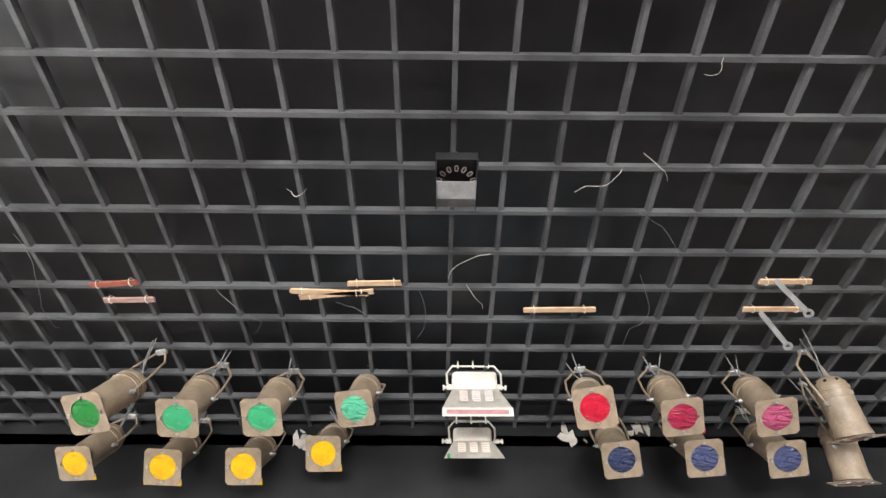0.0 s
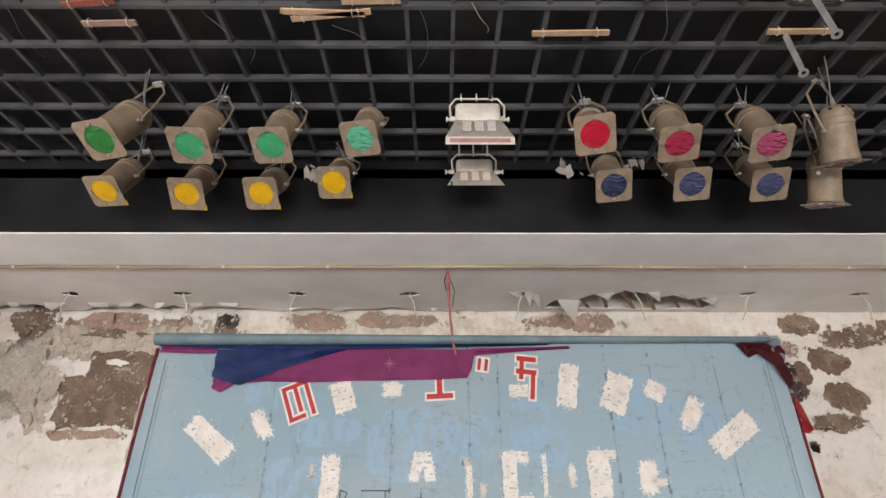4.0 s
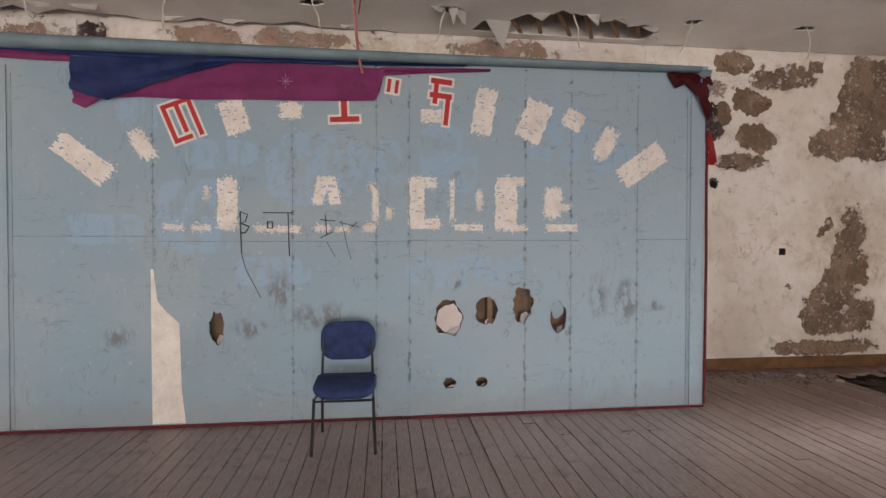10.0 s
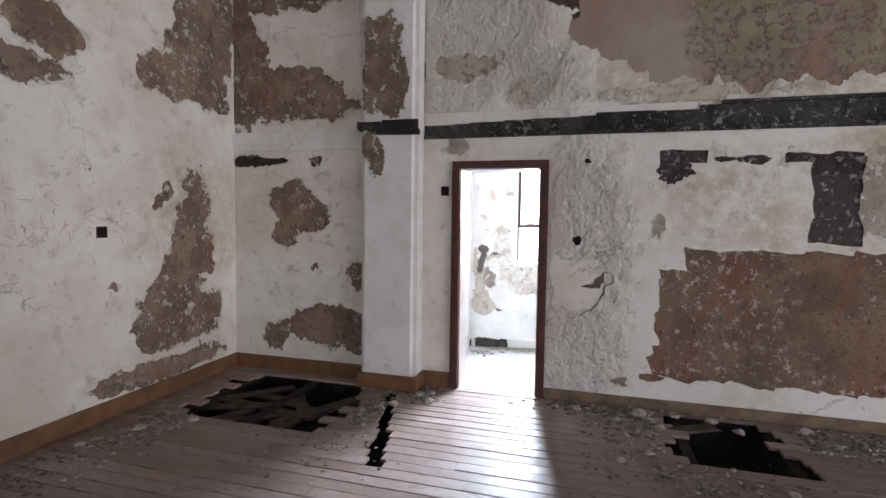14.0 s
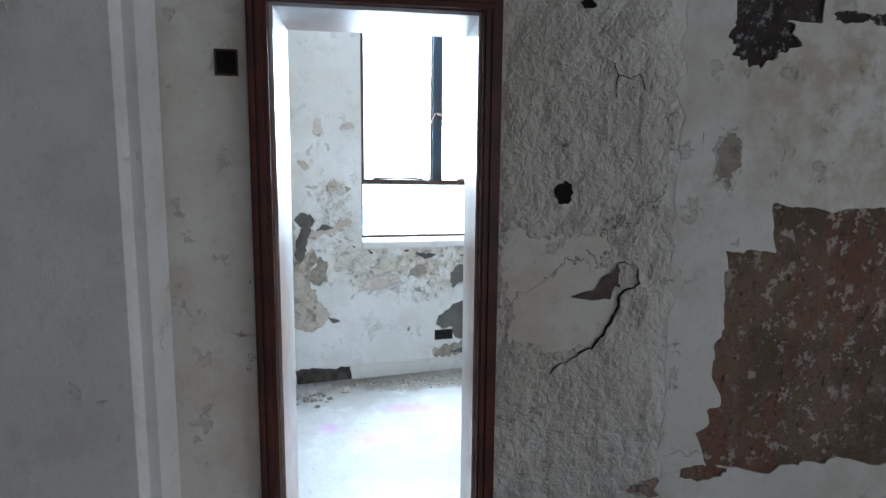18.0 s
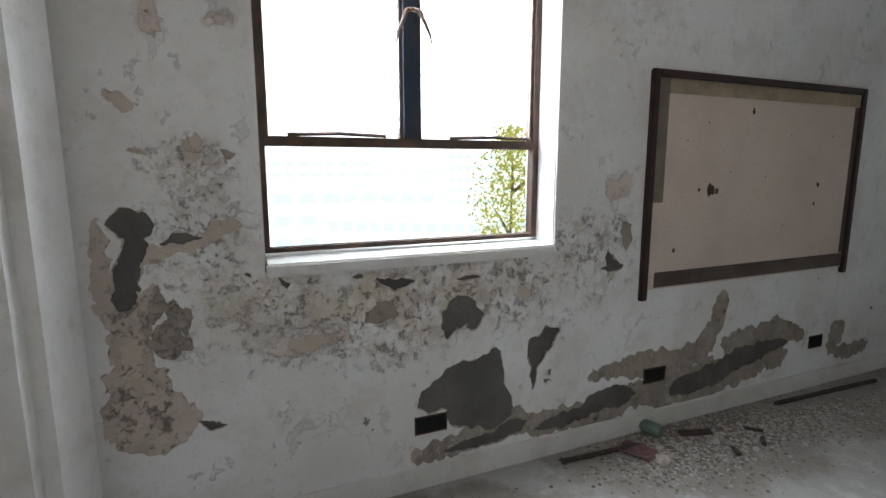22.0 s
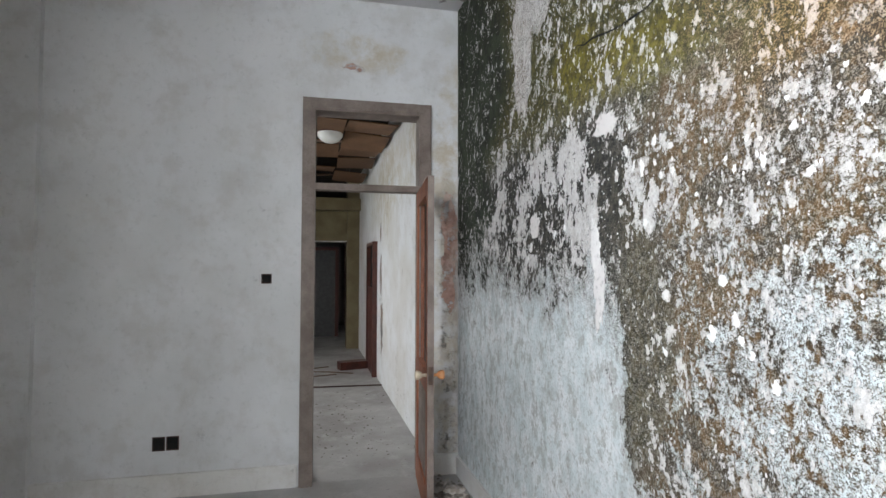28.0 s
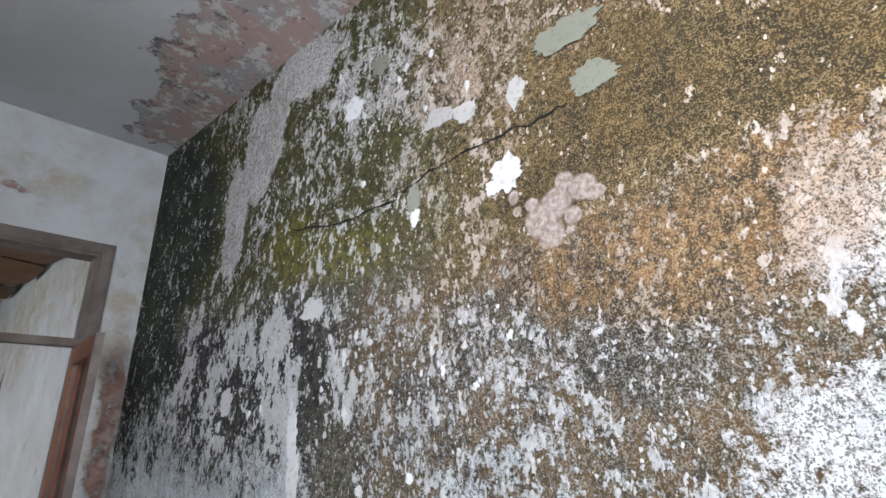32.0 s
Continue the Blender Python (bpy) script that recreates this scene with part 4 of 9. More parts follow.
for name, row in (("wall_end_west", (7.0, EY - 0.14, -0.5, EX0, EY, 3.8)), ("wall_end", (EX1, EY - 0.14, -0.5, 10.9, EY, 3.8)), ("wall_end_head", (EX0, EY - 0.14, ETOP, EX1, EY, 3.8)), ("wall_end_pier", (10.30, EY, FLOOR2, 10.9, EY + 0.05, 3.8))):
    structure(name, boxes(row), M_ENDWALL, "smooth grey-white wall beside the doorway").matrix_world = END
structure("wall_north", boxes((XM, NORTH2, -0.5, 10.2, NORTH2 + 0.2, 3.8)), M_WHITE, "plain white wall beside the window")
bm = boxes((8.93, 4.31, -0.3, 9.26, NORTH2, CEIL2))
bmesh.ops.bevel(bm, geom=[e for e in bm.edges if abs(e.verts[0].co.z - e.verts[1].co.z) > 1], offset=0.05, segments=4, affect="EDGES")
structure("wall_corner_pier", bm, M_WHITE, "white rounded pier in the corner", True)


def ceiling2_material():
    s = Shade("stained_white_ceiling", 0.85)
    at = s.shifted(0.30, 2.2, 5.0)
    edge = s.math("MULTIPLY_ADD", s.noise(4.0, 9, 0.68), 1.9, -0.95)
    c = s.mix(s.step(s.noise(1.0, 5), 0.4, 0.65), (0.60, 0.59, 0.60), (0.53, 0.52, 0.52))
    d = s.math("ADD", s.spots(at, (0, 1), [(7.38, -1.1, 0.30, 0.45), (7.42, -0.3, 0.42, 0.5), (7.35, 0.7, 0.35, 0.9), (7.6, 0.1, 0.28, 0.25)]), edge)
    m = s.step(d, 1.03, 0.97)
    inner = s.mix(s.step(s.noise(4.5, 8, 0.7), 0.44, 0.56), (0.42, 0.30, 0.265), (0.36, 0.345, 0.34))
    inner = s.mix(s.step(s.noise(9.0, 9, 0.75), 0.53, 0.55), inner, (0.58, 0.55, 0.53))
    inner = s.mix(s.math("MULTIPLY", s.step(s.noise(15.0, 8, 0.75), 0.57, 0.61), 0.8), inner, (0.10, 0.085, 0.075))
    c = s.mix(m, c, inner)
    rim = s.math("MULTIPLY", s.step(s.math("ABSOLUTE", s.math("ADD", d, -1.0)), 0.10, 0.02), s.step(s.noise(6.0, 5), 0.46, 0.56))
    c = s.mix(s.math("MULTIPLY", rim, 0.8), c, (0.13, 0.11, 0.10))
    s.bump(s.math("MULTIPLY_ADD", m, -1.0, s.noise(20.0, 6, 0.7)), 0.7, 0.012)
    return s.done(c)


structure("ceiling_side_room", boxes((XM - 0.1, -1.95, CEIL2, 10.9, NORTH2 + 0.1, CEIL2 + 0.1)), ceiling2_material(), "white ceiling with brown damp stains")
structure("floor_side_room", boxes((XM, -1.75, FLOOR2 - 0.2, 10.8, NORTH2, FLOOR2)), M_CEMENT, "worn pale cement floor with dust")
structure("floor_threshold", boxes((X1, DY0, -0.2, XM, DY1, 0.0)), M_CEMENT, "worn cement threshold one step up")
structure("trim_jamb", boxes((X1 + 0.004, DY0 - 0.004, 0, XM + 0.004, DY0 + 0.012, DTOP), (X1 + 0.004, DY1 - 0.012, 0, XM + 0.004, DY1 + 0.004, DTOP), (X1 + 0.004, DY0 + 0.012, DTOP - 0.012, XM + 0.004, DY1 - 0.012, DTOP + 0.004)), M_LINING, "glossy pale painted door lining, stained brown")
structure("baseboard_mould", boxes((XM, -1.72, FLOOR2, XM + 0.02, 3.2, FLOOR2 + 0.14)), M_WHITE, "white cement skirting under the mould")
structure("baseboard_window", boxes((WX - 0.025, -4.0, FLOOR2, WX, 2.42, FLOOR2 + 0.108)), M_WHITE, "white cement skirting").matrix_world = WIN
structure("baseboard_end", boxes((EX1 + 0.08, EY, FLOOR2, 10.3, EY + 0.02, FLOOR2 + 0.16)), M_WHITE, "white cement skirting").matrix_world = END
structure("baseboard_end_short", boxes((7.34, EY, FLOOR2, EX0 - 0.07, EY + 0.02, FLOOR2 + 0.16)), M_WHITE, "white cement skirting").matrix_world = END
structure("baseboard_north", boxes((XM, NORTH2 - 0.02, FLOOR2, 8.9, NORTH2, FLOOR2 + 0.14)), M_WHITE, "white cement skirting")

# wooden skirtings of the stage
structure("baseboard_back", boxes((3.95, Y1 - 0.022, 0.0, X1 - 0.03, Y1, 0.135)), M_WOODTRIM, "brown wooden skirting board")
structure("baseboard_back_west", boxes((X0, Y1 - 0.022, 0.0, -2.2, Y1, 0.135)), M_WOODTRIM, "brown wooden skirting board")
structure("baseboard_alcove", boxes((X1 - 0.052, 4.77, 0.0, X1 - 0.03, Y1 - 0.022, 0.135)), M_WOODTRIM, "brown wooden skirting board")
structure("baseboard_pilaster", boxes((6.798, 4.228, 0.0, 6.82, 4.79, 0.135), (6.82, 4.228, 0.0, X1, 4.25, 0.135)), M_WOODTRIM, "brown wooden skirting board round the pilaster")
structure("baseboard_door", boxes((X1 - 0.022, 4.0, 0.0, X1, 4.226, 0.135)), M_WOODTRIM, "brown wooden skirting board")
structure("baseboard_east", boxes((X1 - 0.022, Y0, 0.0, X1, DY0 - 0.07, 0.085)), M_TRIMDUST, "worn brown wooden skirting board")

# dark ledge on the side wall, white one in the recess
M_CHAR = old_render("sooty_timber", ((0.022, 0.020, 0.020), (0.060, 0.056, 0.054)), (0.30, 0.29, 0.28))
bm = boxes((X1 - 0.040, Y0, 2.205, X1, 4.25, 2.236), (X1 - 0.045, Y0, 2.402, X1, 1.9, 2.425))
rng = random.Random(19)
yy = Y0
while yy < 4.24:
    step = min(rng.uniform(0.12, 0.5), 4.25 - yy)
    top = 2.40 if yy < 1.9 else 2.375 - 0.022 * (yy - 1.9) + rng.uniform(-0.012, 0.012)
    box(bm, X1 - 0.012 - rng.uniform(0, 0.003), yy, 2.238, X1, yy + step - 0.001, top)
    yy += step
structure("trim_ledge", bm, M_CHAR, "dark sooty timber strip with thin rails, worn thin towards the pilaster")
bm = boxes((6.800, 4.235, 2.252, 6.818, 4.56, 2.345), (6.795, 4.57, 2.262, 6.818, 4.79, 2.325), (6.78, 4.22, 2.215, 6.82, 4.60, 2.248), (6.80, 4.772, 2.262, X1 - 0.07, 4.79, 2.33))
for v in bm.verts:
    v.co.z += rng.uniform(-0.012, 0.012)
structure("trim_ledge_pilaster", bm, M_CHAR, "dark broken ledge round the pilaster")
structure("trim_band_alcove", boxes((X1 - 0.06, 4.82, 2.13, X1 - 0.03, Y1, 2.31)), M_PILASTER, "white plaster band in the recess")

# coats of plaster, a finger thick or less, broken away in places
def torn_box(rng, u0, v0, u1, v1, wild, pitch=0.035):
    """The outline of a rough rectangle with broken edges."""
    out = []
    for (a0, b0), (a1, b1) in (((u0, v0), (u1, v0)), ((u1, v0), (u1, v1)), ((u1, v1), (u0, v1)), ((u0, v1), (u0, v0))):
        n = max(2, int(math.hypot(a1 - a0, b1 - b0) / pitch))
        for k in range(n):
            f = k / n
            p = (a0 + (a1 - a0) * f, b0 + (b1 - b0) * f)
            w = wild * (noise.noise((p[0] * 4 + 7, p[1] * 4, 0)) + 0.6 * noise.noise((p[0] * 13, p[1] * 13, 3))) + wild * rng.uniform(-0.09, 0.09)
            out.append((p[0] + w, p[1] + 0.8 * w))
    return out


def blot(rng, u, v, ru, rv, turn=0.0, n=72, rough=0.05):
    """A rounded loss of plaster with a wavy, broken rim."""
    out = []
    c, s = math.cos(radians(turn)), math.sin(radians(turn))
    seed = rng.uniform(0, 50)
    for k in range(n):
        a = math.tau * k / n
        r = 1 + 0.42 * noise.noise((math.cos(a) * 1.3 + seed, math.sin(a) * 1.3, seed)) + 0.26 * noise.noise((math.cos(a) * 4.5, math.sin(a) * 4.5 + seed, seed)) + rng.uniform(-rough, rough)
        x, y = math.cos(a) * ru * r, math.sin(a) * rv * r
        out.append((u + c * x - s * y, v + s * x + c * y))
    return out


def loss(rng, rows, wild=0.6):
    """Where a coat has come away along a way: rows of (u, v, half width); the rim is torn and wavy."""
    pts = []
    for (u0, v0, w0), (u1, v1, w1) in zip(rows, rows[1:]):
        n = max(3, int(math.hypot(u1 - u0, v1 - v0) / 0.008))
        pts += [(u0 + (u1 - u0) * k / n, v0 + (v1 - v0) * k / n, w0 + (w1 - w0) * k / n) for k in range(n)]
    pts.append(rows[-1])
    sides = ([], [])
    for k, (u, v, w) in enumerate(pts):
        p, q = pts[max(k - 3, 0)], pts[min(k + 3, len(pts) - 1)]
        d = Vector((q[0] - p[0], q[1] - p[1])).normalized()
        taper = min(1.0, 0.3 + 0.14 * min(k, len(pts) - 1 - k))
        for side, s in zip(sides, (-1, 1)):
            f = taper * (1 + 0.3 * noise.noise((u * 8, v * 8, 5.0 * s)))
            x, y = u - d.y * w * f * s, v + d.x * w * f * s
            a, b = min(wild * w, 0.028 * wild), min(0.5 * wild * w, 0.010 * wild)
            x += a * noise.noise((x * 24, y * 24, 1.0)) + b * noise.noise((x * 75, y * 75, 2.0)) + rng.uniform(-0.0015, 0.0015)
            y += a * noise.noise((x * 24, y * 24, 7.0)) + b * noise.noise((x * 75, y * 75, 8.0)) + rng.uniform(-0.0015, 0.0015)
            side.append((x, y))
    return sides[0] + sides[1][::-1]


rng = random.Random(41)
opening = [(WU0, WZ0 - 0.03), (WU1, WZ0 - 0.03), (WU1, WZ1), (WU0, WZ1)]
# losses down to the grey render
DEEP = (((2.36, 1.12, 0.030), (2.30, 1.11, 0.062), (2.22, 1.08, 0.045)), ((2.26, 1.08, 0.040), (2.29, 0.99, 0.038), (2.31, 0.93, 0.040), (2.32, 0.86, 0.040), (2.35, 0.80, 0.032)), ((2.20, 1.03, 0.010), (2.15, 1.05, 0.021), (2.06, 1.05, 0.010)), ((2.12, 0.33, 0.010), (2.07, 0.30, 0.018), (2.02, 0.30, 0.010)),
        ((1.07, 0.52, 0.02), (1.05, 0.60, 0.055), (1.0, 0.65, 0.080), (0.93, 0.61, 0.055), (0.87, 0.62, 0.02)), ((1.22, 0.22, 0.04), (1.11, 0.25, 0.075), (0.97, 0.28, 0.125), (0.84, 0.27, 0.15), (0.76, 0.26, 0.13)), ((1.08, 0.14, 0.05), (0.95, 0.15, 0.10), (0.82, 0.15, 0.12), (0.73, 0.20, 0.10)), ((0.59, 0.19, 0.006), (0.59, 0.29, 0.019), (0.56, 0.41, 0.062), (0.49, 0.47, 0.043), (0.44, 0.49, 0.012)), ((0.15, 0.89, 0.008), (0.14, 0.84, 0.024), (0.12, 0.78, 0.045)), ((0.19, 0.78, 0.008), (0.12, 0.79, 0.034), (0.04, 0.79, 0.01)),
        ((1.09, -0.04, 0.012), (0.93, -0.03, 0.030), (0.81, -0.02, 0.034), (0.69, 0.01, 0.046), (0.62, 0.02, 0.02)), ((0.57, -0.03, 0.015), (0.44, -0.02, 0.046), (0.28, -0.01, 0.041), (0.19, 0.04, 0.060), (-0.01, 0.04, 0.056), (-0.10, 0.04, 0.016)), ((-0.36, 0.01, 0.050), (-0.55, 0.03, 0.068), (-0.74, 0.05, 0.070), (-0.92, 0.12, 0.070), (-1.17, 0.15, 0.055), (-1.39, 0.17, 0.019)),
        ((1.80, 0.875, 0.010), (1.76, 0.84, 0.030)), ((1.40, 0.83, 0.016), (1.31, 0.805, 0.022), (1.22, 0.81, 0.010)), ((1.50, 0.855, 0.014), (1.45, 0.85, 0.014)), ((1.02, 0.80, 0.010), (0.90, 0.81, 0.014)), ((1.92, 0.90, 0.012), (1.90, 0.89, 0.012)), ((-2.31, 0.30, 0.03), (-2.28, 0.30, 0.03)))
# losses down to the tan undercoat
SHALLOW = (((2.39, 1.13, 0.02), (2.39, 0.97, 0.03), (2.37, 0.80, 0.05), (2.31, 0.69, 0.06), (2.33, 0.57, 0.08)), ((2.26, 0.89, 0.034), (2.23, 0.82, 0.045), (2.30, 0.74, 0.052)), ((2.34, 0.62, 0.08), (2.31, 0.46, 0.12), (2.27, 0.34, 0.14), (2.28, 0.22, 0.09)), ((2.22, 0.44, 0.065), (2.15, 0.37, 0.041), (2.10, 0.31, 0.02)), ((2.28, 0.97, 0.02), (2.15, 1.01, 0.034), (2.04, 1.05, 0.031), (1.96, 1.09, 0.036), (1.92, 1.09, 0.011)), ((2.05, 1.43, 0.023), (2.07, 1.37, 0.040), (2.08, 1.33, 0.013)), ((2.28, 1.36, 0.020), (2.24, 1.36, 0.026), (2.21, 1.35, 0.013)), ((1.98, 1.37, 0.010), (1.96, 1.355, 0.024), (1.93, 1.36, 0.008)), ((2.33, 1.55, 0.02), (2.28, 1.53, 0.035), (2.25, 1.50, 0.02)), ((2.18, 0.83, 0.02), (2.16, 0.75, 0.048), (2.19, 0.67, 0.060), (2.11, 0.63, 0.026)),
           ((0.04, 1.02, 0.03), (0.02, 0.95, 0.045), (0.03, 0.87, 0.014)), ((0.25, 0.19, 0.03), (0.07, 0.21, 0.042), (-0.15, 0.21, 0.075), (-0.40, 0.17, 0.085), (-0.60, 0.24, 0.090), (-0.70, 0.36, 0.065), (-0.73, 0.48, 0.065), (-0.76, 0.58, 0.050)), ((-0.76, 0.22, 0.070), (-1.03, 0.26, 0.065), (-1.25, 0.28, 0.075), (-1.56, 0.18, 0.045)), ((-0.01, 0.04, 0.054), (-0.27, 0.02, 0.105), (-0.66, 0.03, 0.12), (-1.05, 0.07, 0.105), (-1.39, 0.09, 0.06)), ((-1.85, 0.01, 0.045), (-1.92, 0.18, 0.09), (-1.99, 0.24, 0.06)), ((-1.88, 0.02, 0.05), (-2.14, 0.01, 0.06), (-2.30, 0.04, 0.04)), ((1.25, -0.03, 0.04), (1.03, -0.02, 0.055), (0.78, 0.02, 0.070), (0.63, 0.08, 0.05)), ((0.73, 0.02, 0.055), (0.47, -0.01, 0.075), (0.23, -0.02, 0.080), (-0.04, -0.01, 0.075)), ((1.62, 0.60, 0.02), (1.70, 0.585, 0.035), (1.78, 0.59, 0.02)), ((1.45, 0.66, 0.02), (1.36, 0.69, 0.05), (1.30, 0.66, 0.03)), ((0.70, 0.72, 0.02), (0.62, 0.69, 0.04)))
deep = [loss(rng, rows) for rows in DEEP]
shallow = [loss(rng, rows, 1.0) for rows in SHALLOW]
wide = [loss(rng, [(u, v, w + 0.006) for u, v, w in rows]) for rows in DEEP]
outer = [(-4.2, FLOOR2 + 0.09), (2.9, FLOOR2 + 0.09), (2.9, 3.6), (-4.2, 3.6)]
structure("wall_window_undercoat", sheet(outer, [opening] + deep, lambda u, v, w: (WX - w, u, v), 0.005), M_UNDERCOAT, "tan undercoat of the window wall").matrix_world = WIN
structure("wall_window_plaster", sheet(outer, [opening] + wide + shallow, lambda u, v, w: (WX - 0.0054 - w, u, v), 0.0026), M_WINWALL, "damp grey limewash, fallen off in dark and tan patches").matrix_world = WIN
# the recess and the back wall beside it: limewashed plaster over brown render
M_OLDBROWN = old_render("old_brown_render", ((0.19, 0.137, 0.099), (0.30, 0.215, 0.158)), (0.60, 0.55, 0.49), 0.25)
BACK_LOSS = (((6.62, 3.70, 0.08), (6.56, 3.40, 0.15), (6.46, 2.99, 0.17), (6.31, 2.69, 0.16), (5.90, 2.62, 0.08)), ((4.93, 3.18, 0.09), (5.20, 3.11, 0.12), (5.41, 3.13, 0.04)), ((5.0, 2.76, 0.09), (5.27, 2.70, 0.12), (5.49, 2.68, 0.05)), ((4.81, 3.12, 0.06), (4.84, 2.85, 0.07)), ((4.72, 2.38, 0.02), (4.91, 2.38, 0.02)), ((6.53, 1.80, 0.035), (6.40, 1.49, 0.085), (6.31, 1.11, 0.11), (6.12, 0.82, 0.13), (6.0, 0.53, 0.14)), ((6.19, 1.79, 0.03), (6.17, 1.70, 0.045), (6.02, 1.55, 0.02)), ((6.62, 1.36, 0.035), (6.65, 0.97, 0.045)), ((4.68, 3.56, 0.06), (4.93, 3.56, 0.10), (5.19, 3.54, 0.06)), ((5.90, 3.60, 0.04), (6.07, 3.52, 0.06)), ((5.88, 0.74, 0.10), (6.02, 0.56, 0.13), (6.54, 0.50, 0.06)), ((5.47, 0.22, 0.045), (5.89, 0.24, 0.06), (6.71, 0.21, 0.035)), ((5.62, 0.98, 0.02), (5.70, 0.95, 0.03)))
ALCOVE_LOSS = (((6.19, 3.66, 0.07), (6.17, 3.37, 0.12), (6.06, 3.08, 0.16), (5.95, 2.74, 0.16), (6.15, 2.66, 0.10)), ((6.05, 2.72, 0.15), (5.51, 2.70, 0.18), (5.01, 2.58, 0.10)), ((5.76, 1.75, 0.07), (5.60, 1.56, 0.125), (5.34, 1.50, 0.11), (5.19, 1.44, 0.04)), ((5.64, 1.43, 0.10), (5.71, 1.24, 0.07)), ((4.92, 1.09, 0.06), (4.91, 0.94, 0.07)), ((5.60, 0.42, 0.08), (5.23, 0.50, 0.15), (4.95, 0.50, 0.13), (4.86, 0.23, 0.06)), ((5.89, 0.30, 0.045), (5.66, 0.31, 0.08)), ((5.72, 0.46, 0.025), (5.54, 0.51, 0.035)), ((5.39, 2.06, 0.02), (5.26, 2.01, 0.025)), ((5.30, 1.05, 0.02), (5.36, 1.02, 0.025)))
rng = random.Random(91)
structure("wall_back_brown_coat", boxes((3.86, Y1 - 0.003, 0.10, X1 - 0.031, Y1, SOFFIT)), M_OLDBROWN, "bare brown render under the limewash")
structure("wall_back_limewash", sheet([(3.85, 0.10), (X1 - 0.031, 0.10), (X1 - 0.031, SOFFIT - 0.004), (3.85, SOFFIT - 0.004)], [loss(rng, [(u, v, 1.35 * w) for u, v, w in rows], 1.3) for rows in BACK_LOSS], lambda u, v, w: (u, Y1 - 0.0034 - w, v), 0.005), M_BACKWALL, "cracked limewash coat broken away in brown patches")
structure("wall_alcove_brown_coat", boxes((X1 - 0.033, 4.772, 0.10, X1 - 0.03, Y1 - 0.009, SOFFIT)), M_OLDBROWN, "bare brown render under the limewash")
structure("wall_alcove_limewash", sheet([(4.772, 0.10), (Y1 - 0.009, 0.10), (Y1 - 0.009, SOFFIT - 0.004), (4.772, SOFFIT - 0.004)], [loss(rng, [(u, v, 1.3 * w) for u, v, w in rows], 1.3) for rows in ALCOVE_LOSS], lambda u, v, w: (X1 - 0.0334 - w, u, v), 0.005), M_ALCOVE, "cracked limewash coat broken away in brown patches")
# The open slot's shade, laid on the wall as a dark strip.
slot = loss(rng, [(6.20, 2.045, 0.05), (5.97, 2.03, 0.05), (5.62, 2.04, 0.02)], 0.6)
structure("trim_slot_alcove", sheet(slot, [], lambda u, v, w: (X1 - 0.0386 - w, u, v), 0.001), plain("gap_shade", (0.02, 0.017, 0.015), (0.05, 0.04, 0.034), 0.95, 9.0), "dark strip for the shade in the gap under the plaster band")
# side wall over the ledge: lumpy limewash broken away from pinkish and sooty coats
M_UPPERCOAT = peeling("pink_old_coat", (1, 2), (0.32, 0.205, 0.155), (0.385, 0.32, 0.27), [
    ((0.115, 0.085, 0.055), (0.065, 0.046, 0.036), [(3.12, 3.42, 0.2, 0.3, 1), (2.85, 3.45, 0.45, 0.16, 1), (2.3, 3.5, 0.4, 0.1, 1), (3.8, 4.0, 0.5, 0.2, 1)]),
    ((0.42, 0.37, 0.29), (0.48, 0.42, 0.34), [(3.9, 2.80, 0.5, 0.25, 1)]),
    ((0.25, 0.205, 0.145), (0.30, 0.25, 0.18), [(1.7, 2.9, 0.35, 0.4), (0.6, 3.0, 0.6, 0.5)]),
], flakes=(0.76, 0.0), cracks=0.2)
M_UPPERLIME = peeling("lumpy_limewash_over_ledge", (1, 2), LIME, LIME2, [((0.52, 0.46, 0.36), (0.60, 0.54, 0.44), [(2.2, 2.5, 0.7, 0.08), (3.3, 2.6, 0.2, 0.1)])], flakes=(0.73, 0.1), lumps=0.5, rough_spots=[(3.7, 3.1, 0.6, 0.6), (3.2, 2.7, 0.3, 0.3), (3.9, 2.6, 0.4, 0.2)], stains=[(2.4, 2.6, 0.8, 0.2), (1.0, 2.5, 1.0, 0.25)], cracks=0.4)
UPPER_LOSS = (((3.23, 3.61, 0.06), (3.10, 3.40, 0.14), (2.88, 3.38, 0.17), (2.65, 3.43, 0.13), (2.43, 3.42, 0.10), (2.15, 3.50, 0.05)), ((3.04, 3.07, 0.08), (2.72, 3.03, 0.18), (2.42, 2.98, 0.27), (2.08, 2.93, 0.30), (1.70, 2.90, 0.32), (1.2, 2.95, 0.34), (0.5, 3.0, 0.3), (-0.4, 3.0, 0.2)), ((4.17, 2.83, 0.06), (3.89, 2.79, 0.10), (3.59, 2.82, 0.03)), ((4.2, 4.05, 0.05), (3.82, 3.99, 0.07), (3.49, 3.92, 0.05)))
structure("wall_east_upper_coat", boxes((X1 - 0.003, -1.2, 2.428, X1, 4.245, 4.7)), M_UPPERCOAT, "old pinkish and sooty coats over the ledge")
structure("wall_east_upper_limewash", sheet([(-1.2, 2.428), (4.245, 2.428), (4.245, 4.7), (-1.2, 4.7)], [loss(rng, [(u, v, 1.2 * w) for u, v, w in rows], 1.3) for rows in UPPER_LOSS], lambda u, v, w: (X1 - 0.0034 - w, u, v), 0.006), M_UPPERLIME, "lumpy limewash broken away over the ledge")
rng = random.Random(43)
outer = [(-1.2, 0.14), (2.46, 0.14)] + [(2.50 + 0.05 * noise.noise((k * 0.6, 1.0, 0)) + rng.uniform(-0.008, 0.008), 0.14 + 2.04 * k / 40) for k in range(1, 40)] + [(2.48, 2.19), (-1.2, 2.19)]
